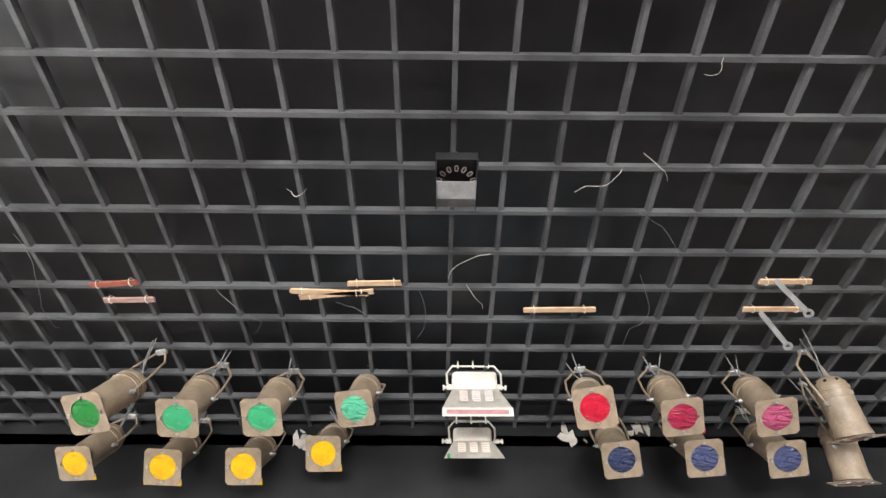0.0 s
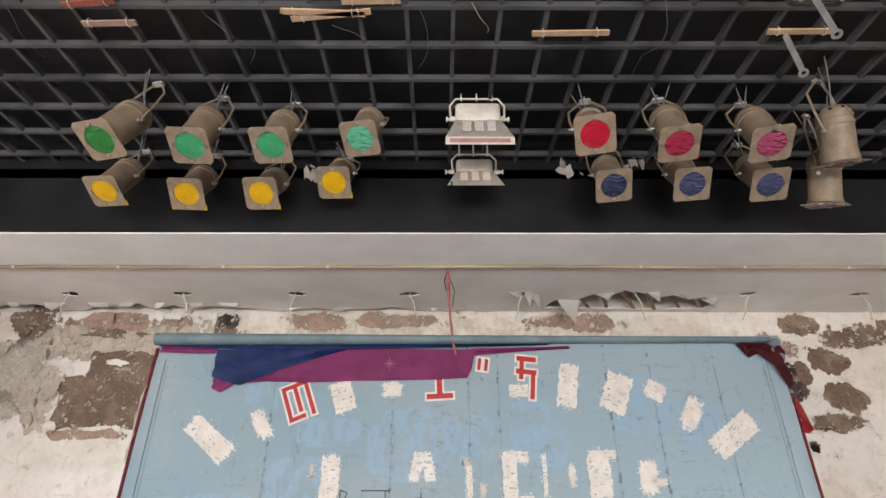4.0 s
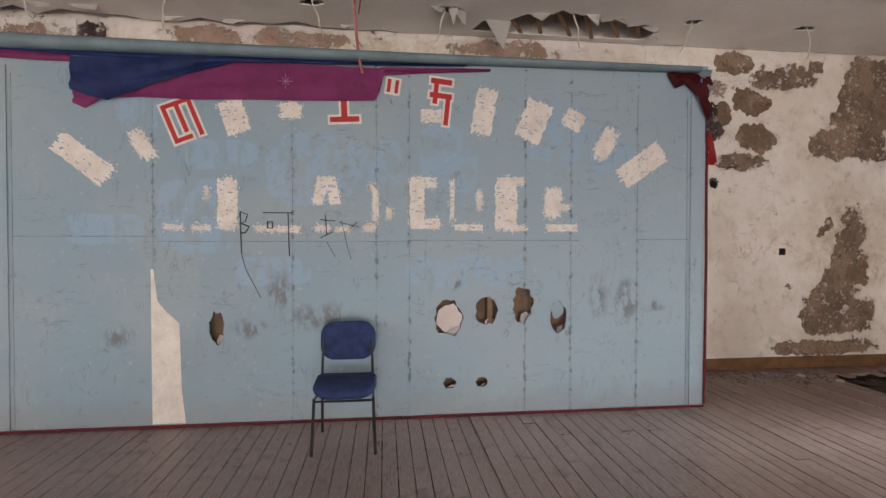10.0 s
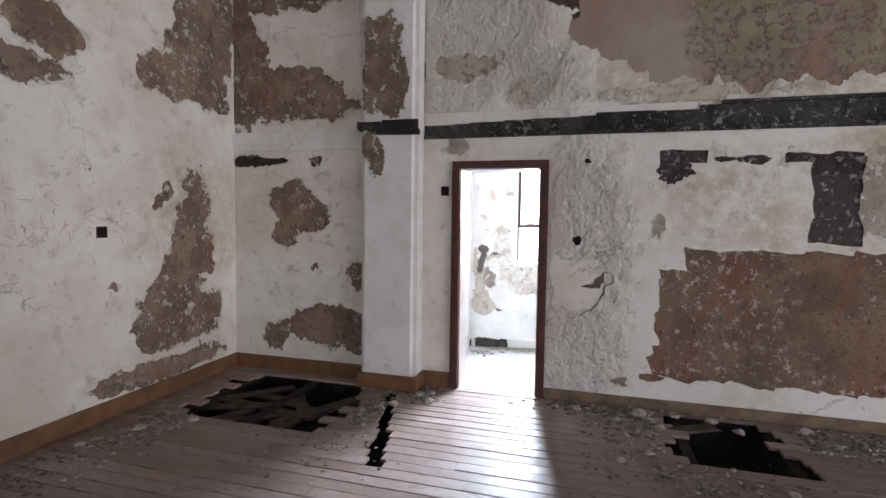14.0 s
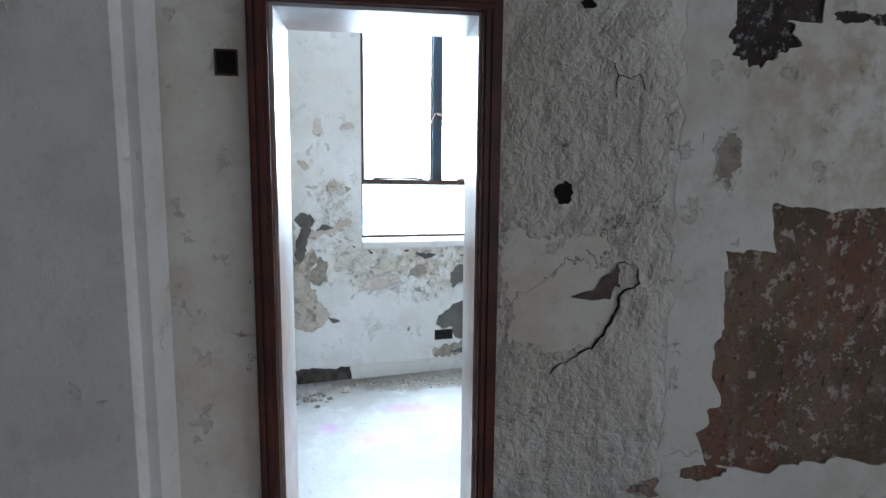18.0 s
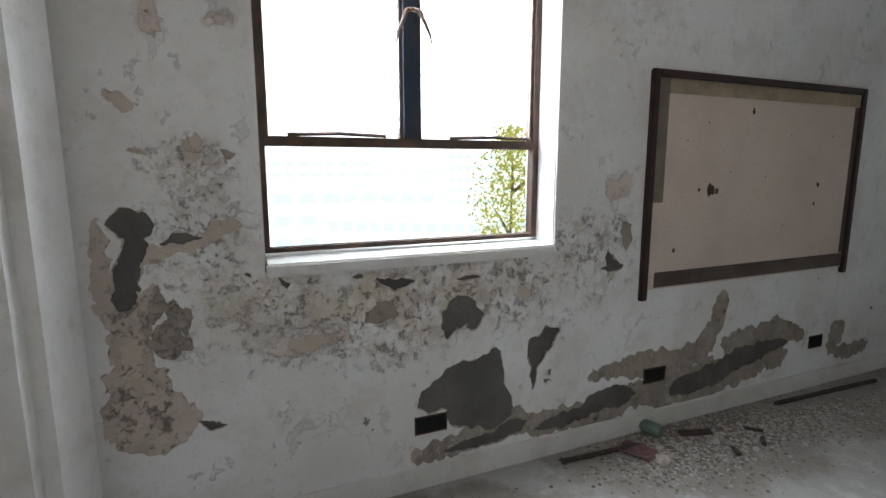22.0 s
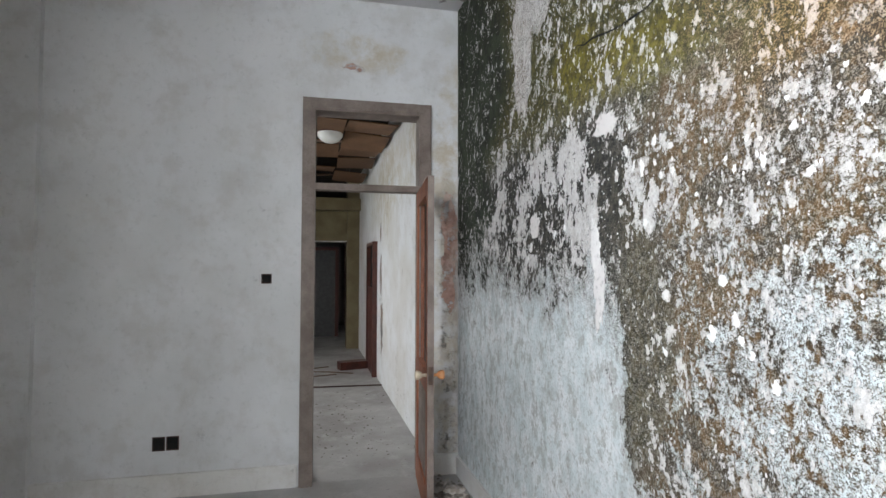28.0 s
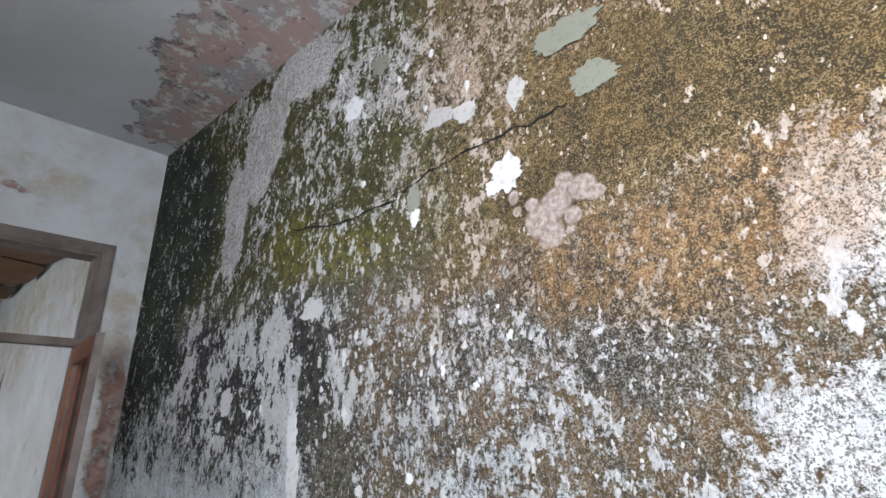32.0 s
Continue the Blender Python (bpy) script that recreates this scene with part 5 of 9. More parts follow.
holes = [torn_box(rng, -0.9, 0.27, 2.30, 1.14, 0.07, 0.02), torn_box(rng, -0.9, 1.05, 2.10, 1.30, 0.045, 0.02), blot(rng, 2.21, 1.92, 0.12, 0.12), torn_box(rng, 1.98, 1.96, 2.32, 2.06, 0.02), blot(rng, 1.66, 1.98, 0.13, 0.035), torn_box(rng, 0.98, 1.95, 1.46, 2.02, 0.03), torn_box(rng, 0.97, 1.36, 1.28, 2.0, 0.04), blot(rng, 2.33, 0.26, 0.09, 0.03), blot(rng, 1.86, 1.99, 0.08, 0.02)]
structure("wall_east_brown_coat", boxes((X1 - 0.003, -1.0, 0.20, X1, 2.41, 1.345)), M_BROWNCOAT, "bare brown and reddish render under the plaster")
structure("wall_east_dark_coat", boxes((X1 - 0.003, -1.0, 1.35, X1, 2.41, 2.13)), M_DARKCOAT, "sooty dark render under the plaster")
bm = sheet(outer, holes, lambda u, v, w: (X1 - max(0.0036 if u < 2.44 else 0.0, 0.010 * min(1, max(0.12, (2.50 - u) / 0.16)) * w), u, v), 1.0)
structure("wall_east_plaster", bm, M_PLASTER, "smooth plaster coat broken away over brown render")
rng = random.Random(47)
holes = [torn_box(rng, -3.78, 2.37, -2.3, 2.95, 0.05), torn_box(rng, -3.52, 2.9, -2.3, 3.24, 0.06), blot(rng, -4.0, 2.72, 0.025, 0.10), blot(rng, -4.03, 2.45, 0.035, 0.06), blot(rng, -4.05, 3.25, 0.03, 0.12), blot(rng, -4.75, 3.45, 0.22, 0.16), blot(rng, -3.3, 3.45, 0.35, 0.06), blot(rng, -4.35, 2.3, 0.05, 0.02), blot(rng, -3.85, 1.98, 0.05, 0.02)]
bm = sheet([(X0, 0.14), (-2.15, 0.14), (-2.15, SOFFIT - 0.01), (X0, SOFFIT - 0.01)], holes, lambda u, v, w: (u, Y1 - w, v), 0.014)
structure("wall_back_plaster", bm, M_PLASTER2, "cracked limewashed plaster with a brown cavity")

rng = random.Random(83)
for _ in range(46):
    cx, cz = rng.uniform(-5.0, -2.35), rng.choice((rng.uniform(2.25, 3.6), rng.uniform(3.1, 3.6)))
    if -3.72 < cx and 2.42 < cz < 3.1:
        cx = -3.80 - rng.uniform(0.0, 0.5)
    turn, ru, rv = rng.uniform(0, math.tau), rng.uniform(0.04, 0.15), rng.uniform(0.03, 0.09)
    lift, phase = rng.uniform(0.012, 0.05), rng.uniform(0, 9)
    loop = []
    for k in range(30):
        a = math.tau * k / 30
        r = 1 + 0.5 * noise.noise((math.cos(a) * 1.8 + phase, math.sin(a) * 1.8, phase)) + rng.uniform(-0.08, 0.08)
        loop.append((ru * r * math.cos(a), rv * r * math.sin(a)))
    c, s = math.cos(turn), math.sin(turn)
    curl = lambda u, v, w: (cx + c * u - s * v, Y1 - 0.0145 - w - lift * max(0.0, (u / ru + 1) / 2) ** 2, cz + s * u + c * v)
    structure("trim_plaster_shell", sheet(loop, [[(-0.2 * ru, 0.0), (0.0, 0.01 * rv), (0.0, 0.02 * rv)]], curl, 0.006), M_PLASTER2, "curled shell of plaster lifting off the back wall")

# loose plaster beside the door: the lifted lip along the crack, and the punched hole
bm = bmesh.new()
rng = random.Random(77)
line = [(2.702, 1.093), (2.640, 1.078), (2.629, 1.012), (2.690, 0.982), (2.715, 0.905), (2.745, 0.836), (2.797, 0.774), (2.874, 0.739), (2.973, 0.671)]
fine = []
for (a0, b0), (a1, b1) in zip(line, line[1:]):
    for k in range(5):
        fine.append((a0 + (a1 - a0) * k / 5 + rng.uniform(-0.006, 0.006), b0 + (b1 - b0) * k / 5 + rng.uniform(-0.006, 0.006)))
rows, slit = [], []
for k, (a0, b0) in enumerate(fine):
    f = math.sin(math.pi * (k + 0.5) / len(fine))
    w = (0.001 if k < 14 else 0.0030 * f) + rng.uniform(0, 0.0025)
    slit.append((a0, b0, w))
    rows.append([bm.verts.new(p) for p in ((X1 - 0.002, a0 - w * 0.7, b0 - w * 0.7), (X1 - 0.004 - 0.007 * f, a0 - w * 0.8, b0 - w * 0.8), (X1 - 0.003 - 0.006 * f, a0 - w - 0.012, b0 - w - 0.010), (X1 + 0.001, a0 - 0.05 - 0.02 * math.sin(k), b0 - 0.040))])
for p, q in zip(rows, rows[1:]):
    for j in range(3):
        bm.faces.new((p[j], q[j], q[j + 1], p[j + 1]))
structure("trim_lifted_plaster", bm, M_DOORWALL, "cracked plaster lifting off the wall", True)
# Black that puts the shade inside holes and cracks onto the surface.
M_HOLESHADE = plain("hole_shade_black", (0.006, 0.006, 0.006), (0.012, 0.010, 0.009), 0.95)


def wall_hole(at, loop, label):
    """A punched hole's shade: a ragged black disc laid just proud of the wall."""
    bm = bmesh.new()
    n = len(loop)
    rings = []
    mu, mv = sum(p[0] for p in loop) / n, sum(p[1] for p in loop) / n
    for f, w in ((1.15, 0.0015), (1.0, 0.004), (0.96, 0.0025)):
        rings.append([bm.verts.new(at(mu + (u - mu) * f, mv + (v - mv) * f, w)) for u, v in loop])
    for p, q in zip(rings, rings[1:]):
        for k in range(n):
            bm.faces.new((p[k], p[(k + 1) % n], q[(k + 1) % n], q[k]))
    bm.faces.new(rings[-1])
    bm.faces.new(rings[0][::-1])
    structure("trim_hole_shade", bm, M_HOLESHADE, label)


def slit_mesh(rows, at):
    """A black strip for the shade in a crack; rows of (u, v, width)."""
    bm = bmesh.new()
    pairs = []
    for k, (u, v, w) in enumerate(rows):
        p, q = rows[max(k - 1, 0)], rows[min(k + 1, len(rows) - 1)]
        d = Vector((q[0] - p[0], q[1] - p[1])).normalized()
        pairs.append([bm.verts.new(at(u - d.y * w * s, v + d.x * w * s, h)) for s, h in ((-1, 0.0015), (1, 0.0015), (1, 0.0032), (-1, 0.0032))])
    for p, q in zip(pairs, pairs[1:]):
        for j in range(4):
            bm.faces.new((p[j], q[j], q[(j + 1) % 4], p[(j + 1) % 4]))
    return bm


structure("trim_crack", slit_mesh(slit, lambda u, v, w: (X1 - w, u, v)), M_HOLESHADE, "black strip for the shade in the gap along the lifted plaster")
rng = random.Random(52)
for pts in (((2.76, 1.80), (2.743, 1.758), (2.70, 1.745), (2.661, 1.763), (2.631, 1.694)), ((2.743, 1.758), (2.75, 1.70), (2.737, 1.661)), ((2.392, 1.301), (2.36, 1.22), (2.329, 1.145)), ((2.832, 1.137), (2.80, 1.12), (2.787, 1.075))):
    rows = []
    for (a0, b0), (a1, b1) in zip(pts, pts[1:]):
        rows += [(a0 + (a1 - a0) * k / 5 + rng.uniform(-0.003, 0.003), b0 + (b1 - b0) * k / 5 + rng.uniform(-0.003, 0.003), rng.uniform(0.0004, 0.0018)) for k in range(5)]
    structure("trim_crack", slit_mesh(rows, lambda u, v, w: (X1 - w, u, v)), M_HOLESHADE, "thin dark crack in the lumpy plaster")
chip_way = [(2.712, 1.085, 0.008), (2.730, 1.03, 0.028), (2.755, 0.985, 0.030), (2.80, 0.972, 0.016), (2.885, 0.968, 0.006)]
structure("trim_bare_chip", sheet(loss(random.Random(4), chip_way, 0.8), [], lambda u, v, w: (X1 - 0.0025 - w, u, v), 0.002), plain("bare_brown_chip", (0.135, 0.10, 0.085), (0.085, 0.065, 0.055), 0.9, 20.0, relief=0.4), "bare brown chip in the smooth plaster")
rng = random.Random(6)
wall_hole(lambda u, v, w: (X1 - w, u, v), ragged(rng, 2.925, 1.345, 0.028, 0.036, 18, 0.25), "black disc for the shade in a punched hole in the lumpy plaster")
wall_hole(lambda u, v, w: (X1 - w, u, v), ragged(rng, 2.86, 1.99, 0.022, 0.018, 14, 0.3), "small black disc for a hole's shade in the plaster")
wall_hole(lambda u, v, w: (X1 - w, u, v), ragged(rng, 2.385, 0.972, 0.024, 0.009, 14, 0.3), "small black chip in the plaster")
wall_hole(lambda u, v, w: (u, Y1 - 0.0085 - w, v), ragged(rng, 4.69, 2.16, 0.045, 0.04, 16, 0.3), "black chip in the limewash")

# faint red scribbles on the back wall, no longer to be read
bm = bmesh.new()
rng = random.Random(15)
for cx, cz, w, h, n in ((5.05, 1.62, 0.20, 0.10, 16), (5.45, 1.75, 0.10, 0.14, 8), (5.2, 1.38, 0.30, 0.10, 22), (5.62, 1.45, 0.18, 0.14, 16), (4.85, 1.35, 0.12, 0.12, 10), (4.75, 0.60, 0.14, 0.10, 14)):
    for _ in range(n):
        px, pz = cx + rng.uniform(-w, w), cz + rng.uniform(-h, h)
        ln, a = rng.uniform(0.02, 0.07), rng.choice((0.1, 1.4, 0.5, 2.2)) + rng.uniform(-0.2, 0.2)
        vs = box(bm, -ln / 2, -0.0006, -0.003, ln / 2, 0.0, 0.003)
        turned(bm, vs, pose(px, Y1 - 0.0085, pz, 0, math.degrees(a), 0))
structure("trim_scribble", bm, plain("faded_red_pencil", (0.62, 0.37, 0.33), (0.66, 0.48, 0.43), 0.9), "faded red pencil scribbles on the limewash")

# loose limewash on the mouldy wall: large scales, small flakes, and the crack over them
def scale_loop(rng, ru, rv, n=46):
    seed = rng.uniform(0, 90)
    out = []
    for k in range(n):
        a = math.tau * k / n
        r = 1 + 0.38 * noise.noise((math.cos(a) * 1.6 + seed, math.sin(a) * 1.6, seed)) + 0.30 * noise.noise((math.cos(a) * 5 + seed, math.sin(a) * 5, 0)) + rng.uniform(-0.08, 0.08)
        out.append((math.cos(a) * ru * r, math.sin(a) * rv * r))
    return out


def limewash(name, a, b):
    s = Shade(name, 0.85)
    c = s.mix(s.luck(), a, b)
    c = s.mix(s.math("MULTIPLY", s.step(s.noise(45.0, 6, 0.7), 0.54, 0.62), 0.5), c, tuple(v * 0.55 for v in b))
    s.bump(s.noise(60.0, 4), 0.3, 0.003)
    return s.done(c)


M_SCALE = limewash("loose_limewash", (0.80, 0.785, 0.77), (0.56, 0.52, 0.50))
M_SCALEGREY = limewash("dull_loose_limewash", (0.27, 0.265, 0.21), (0.19, 0.185, 0.14))
M_SCALEMID = limewash("dusty_loose_limewash", (0.54, 0.52, 0.49), (0.42, 0.39, 0.36))
rng = random.Random(61)
for cy, cz, ru, rv, mat in ((1.41, 2.285, 0.060, 0.065, M_SCALE), (1.36, 2.245, 0.035, 0.025, M_SCALE), (0.42, 1.985, 0.075, 0.050, M_SCALE), (1.13, 2.60, 0.075, 0.04, M_SCALEMID), (1.25, 2.575, 0.045, 0.04, M_SCALEMID), (1.46, 2.56, 0.033, 0.05, M_SCALEMID), (1.72, 2.48, 0.075, 0.05, M_SCALEGREY), (1.64, 2.68, 0.11, 0.05, M_SCALEGREY), (1.00, 2.31, 0.035, 0.055, M_SCALEGREY), (1.01, 2.24, 0.022, 0.035, M_SCALE), (0.62, 2.87, 0.06, 0.06, M_SCALE), (0.78, 3.02, 0.05, 0.05, M_SCALEGREY), (0.33, 1.50, 0.035, 0.10, M_SCALE), (0.36, 1.32, 0.04, 0.14, M_SCALE), (-0.25, 1.63, 0.05, 0.06, M_SCALE)):
    lift = XM + 0.001 + rng.uniform(0, 0.004)
    part("paint_scale", sheet([(cy + u, cz + v) for u, v in scale_loop(rng, ru, rv)], [], lambda u, v, w: (lift + w, u, v), 0.003), mat, wall_mould, "large loose scale of limewash")
chips = [made("paint_flake", sheet([(u * rng.uniform(0.6, 1.25), v * rng.uniform(0.6, 1.25)) for u, v in scale_loop(rng, 0.012, 0.013, 20)], [], lambda u, v, w: (w, u, v), 0.0022), M_SCALE) for _ in range(14)]
for n, y0, y1, z0, z1, big in ((120, -1.0, 0.75, 1.40, 2.15, 1.1), (45, 0.65, 1.4, 1.45, 1.98, 0.9), (55, 0.0, 1.3, 2.35, 3.15, 1.0), (20, 0.6, 1.2, 0.9, 1.45, 1.1)):
    for _ in range(n):
        ob = new("paint_flake", rng.choice(chips))
        ob.parent = wall_mould
        k = big * rng.uniform(0.3, 1.0) ** 2.0 * 1.35
        ob.matrix_world = pose(XM + 0.0012, rng.uniform(y0, y1), z0 + (z1 - z0) * (rng.random() + rng.random()) / 2, rng.uniform(-30, 30)) @ Matrix.Diagonal((1, k * rng.uniform(0.6, 1.1), k * rng.uniform(0.8, 1.5), 1))
rows = []
for (a0, b0), (a1, b1) in zip(((0.2, 2.40), (0.55, 2.335), (0.9, 2.35), (1.05, 2.39), (1.25, 2.43), (1.55, 2.42)), ((0.55, 2.335), (0.9, 2.35), (1.05, 2.39), (1.25, 2.43), (1.55, 2.42), (1.66, 2.44))):
    rows += [(a0 + (a1 - a0) * k / 6 + rng.uniform(-0.008, 0.008), b0 + (b1 - b0) * k / 6 + rng.uniform(-0.012, 0.012), rng.uniform(0.0008, 0.0055)) for k in range(6)]
structure("trim_crack", slit_mesh(rows, lambda u, v, w: (XM + w, u, v)), M_HOLESHADE, "long dark crack through the mouldy plaster")

# ---------------------------------------------------------------- stage floor: boards along the depth
FLOOR1 = tagged(new("floor"), "dusty pinkish-grey floorboards, broken in places", "", "", "structure")
GAPS = [((5.85, 6.80), (4.62, 5.90)), ((6.15, 6.90), (1.50, 2.22)), ((5.55, 6.80), (-1, -1))]
rng = random.Random(11)
PITCH = 0.105
rest = bmesh.new()
near = 0
px = X0
while px < X1 - 0.01:
    w = min(PITCH, X1 - px) - 0.0052
    stops = [Y0]
    yy = Y0 + rng.uniform(0.5, 3.5)
    while yy < Y1 - 0.6:
        stops.append(yy)
        yy += rng.uniform(2.4, 3.8)
    stops.append(Y1)
    runs = []
    for a, b in zip(stops, stops[1:]):
        spans = [(a + 0.0015, b - 0.0015)]
        for (gx0, gx1), (gy0, gy1) in GAPS:
            if gx0 - 0.05 < px < gx1:
                g0, g1 = gy0 + rng.uniform(-0.10, 0.12), gy1 + rng.uniform(-0.12, 0.10)
                if gy0 < 0 and gx0 < 6:      # the narrow slot runs aslant over the boards
                    g0 = 4.01 + 0.33 * (px - 5.55) + rng.uniform(-0.02, 0.02)
                    g1 = g0 + 0.11 + rng.uniform(-0.02, 0.02)
                spans = [s for p, q in spans for s in ((p, min(q, g0)), (max(p, g1), q)) if s[1] - s[0] > 0.05]
        runs += spans
    for a, b in runs:
        tilt = rng.uniform(-0.003, 0.003)
        if px > 3.4 and b > 0.6 and near < 290:
            near += 1
            bm = bmesh.new()
            box(bm, -w / 2, -(b - a) / 2, -0.022, w / 2, (b - a) / 2, 0)
            bmesh.ops.bevel(bm, geom=[e for e in bm.edges if abs(e.verts[0].co.y - e.verts[1].co.y) > 0.01 and e.verts[0].co.z > -0.01], offset=0.003, segments=1, affect="EDGES")
            ob = part("floorboard", bm, M_PLANK, FLOOR1)
            ob.location = (px + w / 2, (a + b) / 2, tilt)
            ob.rotation_euler = (rng.uniform(-0.001, 0.001), rng.uniform(-0.02, 0.02), 0)
        else:
            box(rest, px, a, -0.022, px + w, b, tilt)
    px += PITCH
tagged(part("floorboards_far", rest, M_PLANK, FLOOR1), kind="stuff")
structure("ground_under_stage", boxes((X0 - 0.1, Y0, -0.49, X1 + 0.1, Y1 + 0.1, -0.42)), M_VOIDSHADE, "earth under the broken boards, shade put into its colour")
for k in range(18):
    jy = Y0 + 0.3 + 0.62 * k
    part("joist", boxes((X0, jy, -0.17, X1, jy + 0.07, -0.03)), M_VOIDSHADE, FLOOR1, "joist under the boards, shade put into its colour")
# Near-black slabs for the shade on the walls below the boards.
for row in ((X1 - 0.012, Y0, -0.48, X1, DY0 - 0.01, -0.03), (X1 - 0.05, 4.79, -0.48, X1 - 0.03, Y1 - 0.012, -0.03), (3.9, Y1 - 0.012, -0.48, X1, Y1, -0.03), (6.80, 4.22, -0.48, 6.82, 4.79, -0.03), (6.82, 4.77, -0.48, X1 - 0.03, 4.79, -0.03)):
    structure("wall_foot_shade", boxes(row), M_VOIDSHADE, "near-black slab for the shade on the wall below the boards")
for px0, py0, ang, ln in ((6.1, 5.2, 35, 0.9), (6.45, 5.35, -20, 0.7), (6.3, 4.9, 62, 0.8), (5.95, 5.55, 60, 0.5), (6.0, 5.0, 80, 0.7), (6.55, 5.6, 50, 0.6), (6.2, 5.6, 15, 0.8), (6.4, 5.1, -55, 0.7), (6.25, 5.35, -10, 1.0), (6.75, 2.05, 30, 0.4)):
    bm = boxes((-0.045, -ln / 2, -0.011, 0.045, ln / 2, 0.011))
    for v in bm.verts:
        v.co.x += rng.uniform(-0.015, 0.015)
        v.co.y += rng.uniform(-0.05, 0.05)
    ob = single("broken_board", bm, plain("rotten_board", (0.085, 0.065, 0.055), (0.04, 0.032, 0.028), 0.85, 8.0) if "rotten_board" not in bpy.data.materials else bpy.data.materials["rotten_board"], "rotten floorboard fallen into the gap", "board", "broken floorboards")
    ob.matrix_world = pose(px0, py0, -0.06 if py0 > 3 else -0.012, rng.uniform(-5, 2), rng.uniform(-8, 8), ang)

# ---------------------------------------------------------------- door to the side room
door1 = thing("door_frame", (X1, (DY0 + DY1) / 2, 0), "dark red-brown wooden door casing round an empty doorway", "door frame")
for name, a in (("casing_side", (X1 - 0.03, DY0 - 0.065, 0, X1 + 0.004, DY0, DTOP)), ("casing_side", (X1 - 0.03, DY1, 0, X1 + 0.004, DY1 + 0.065, DTOP)), ("casing_head", (X1 - 0.03, DY0 - 0.065, DTOP, X1 + 0.004, DY1 + 0.065, DTOP + 0.06))):
    bm = boxes(a)
    m = 0.012
    if name == "casing_side":
        box(bm, a[0] - 0.008, a[1] + 0.018, a[2], a[0] - 0.0005, a[4] - 0.030, a[5])
        box(bm, a[0] - 0.008, a[4] - 0.022, a[2], a[0] - 0.0005, a[4] - 0.008, a[5])
    else:
        box(bm, a[0] - 0.008, a[1] + 0.02, a[2] + 0.018, a[0] - 0.0005, a[4] - 0.02, a[5] - 0.012)
    ob = part(name, bm, M_CASING, door1)
    ob.matrix_parent_inverse = door1.matrix_world.inverted()

# ---------------------------------------------------------------- the blue backdrop
BX0, BX1, BT, BY = -2.09, 3.78, 3.06, 5.01
backdrop = thing("backdrop_board", ((BX0 + BX1) / 2, BY, 0), "pale blue painted backdrop board, holed and torn", "backdrop")


def on_board(name, bm, mat, label="", smooth=False):
    ob = part(name, bm, mat, backdrop, label, smooth)
    ob.matrix_parent_inverse = backdrop.matrix_world.inverted()
    return ob


HOLES = [(-0.446, 0.80, 0.065, 0.15), (1.453, 0.844, 0.13, 0.17), (1.785, 0.90, 0.11, 0.125), (2.10, 0.955, 0.10, 0.17), (2.423, 0.84, 0.085, 0.15), (1.459, 0.288, 0.06, 0.055), (1.74, 0.288, 0.06, 0.05)]
rng = random.Random(3)
holes = [ragged(rng, hx, hz, hr * 0.9, hh * 0.9, 22, 0.16) for hx, hz, hr, hh in HOLES]
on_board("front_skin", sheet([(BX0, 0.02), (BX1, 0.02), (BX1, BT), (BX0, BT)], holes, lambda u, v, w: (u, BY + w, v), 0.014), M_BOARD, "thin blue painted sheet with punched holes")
M_STUD = plain("plain_brown_carton", (0.22, 0.15, 0.10), (0.15, 0.10, 0.07), 0.85, 6.0)
on_board("back_panel", boxes((BX0 + 0.02, BY + 0.14, 0.02, BX1 - 0.02, BY + 0.16, BT - 0.02)), M_STUD, "bare brown back panel")
for sx in [BX0 + 0.03 + k * (BX1 - BX0 - 0.06) / 6 for k in range(7)]:
    on_board("stud", boxes((sx - 0.022, BY + 0.016, 0.02, sx + 0.022, BY + 0.139, BT - 0.02)), M_STUD)
on_board("top_rail", boxes((BX0 - 0.01, BY - 0.02, BT - 0.012, BX1 + 0.01, BY + 0.16, BT + 0.01)), M_BOARD)
def flat_shape(pts, y0, thick=0.004):
    bm = bmesh.new()
    p = [bm.verts.new((a, y0, b)) for a, b in pts]
    q = [bm.verts.new((a, y0 - thick, b)) for a, b in pts]
    bm.faces.new(p)
    bm.faces.new(q[::-1])
    for k in range(len(p)):
        j = (k + 1) % len(p)
        bm.faces.new((p[k], q[k], q[j], p[j]))
    return bm


# flaps hanging at the punched holes
for hx, hz, hr, hh in HOLES:
    bm = bmesh.new()
    q = ragged(rng, 0, 0, hr * 0.55, hh * 0.3, 9, 0.3)
    bm.faces.new([bm.verts.new((a, 0.02 * math.sin(a * 30), b)) for a, b in q])
    bmesh.ops.solidify(bm, geom=bm.faces[:], thickness=0.006)
    turned(bm, bm.verts, pose(hx + hr * 0.3, BY + 0.045, hz - hh * 0.75, 25, rng.uniform(-20, 20), rng.uniform(-20, 20)))
    on_board("torn_flap", bm, M_JAMB, "pale torn flap")
on_board("torn_flap", flat_shape(ragged(rng, 1.46, 0.83, 0.11, 0.13, 20, 0.1), BY + 0.05), M_JAMB, "pale torn sheet behind the hole")
on_board("torn_flap", flat_shape(ragged(rng, 2.42, 0.90, 0.06, 0.08, 16, 0.2), BY + 0.03), M_BOARD, "blue torn flap bent inwards")
# seams between the sheets
M_SEAM = plain("dark_seam", (0.12, 0.15, 0.175), (0.22, 0.29, 0.33), 0.8, 4.0)
for sx in (-1.96, -0.93, 0.155, 0.84, 1.115, 2.12, 2.53, 3.14, 3.61):
    on_board("seam", boxes((sx - 0.002, BY - 0.002, 0.03, sx + 0.002, BY, 2.8)), M_SEAM)
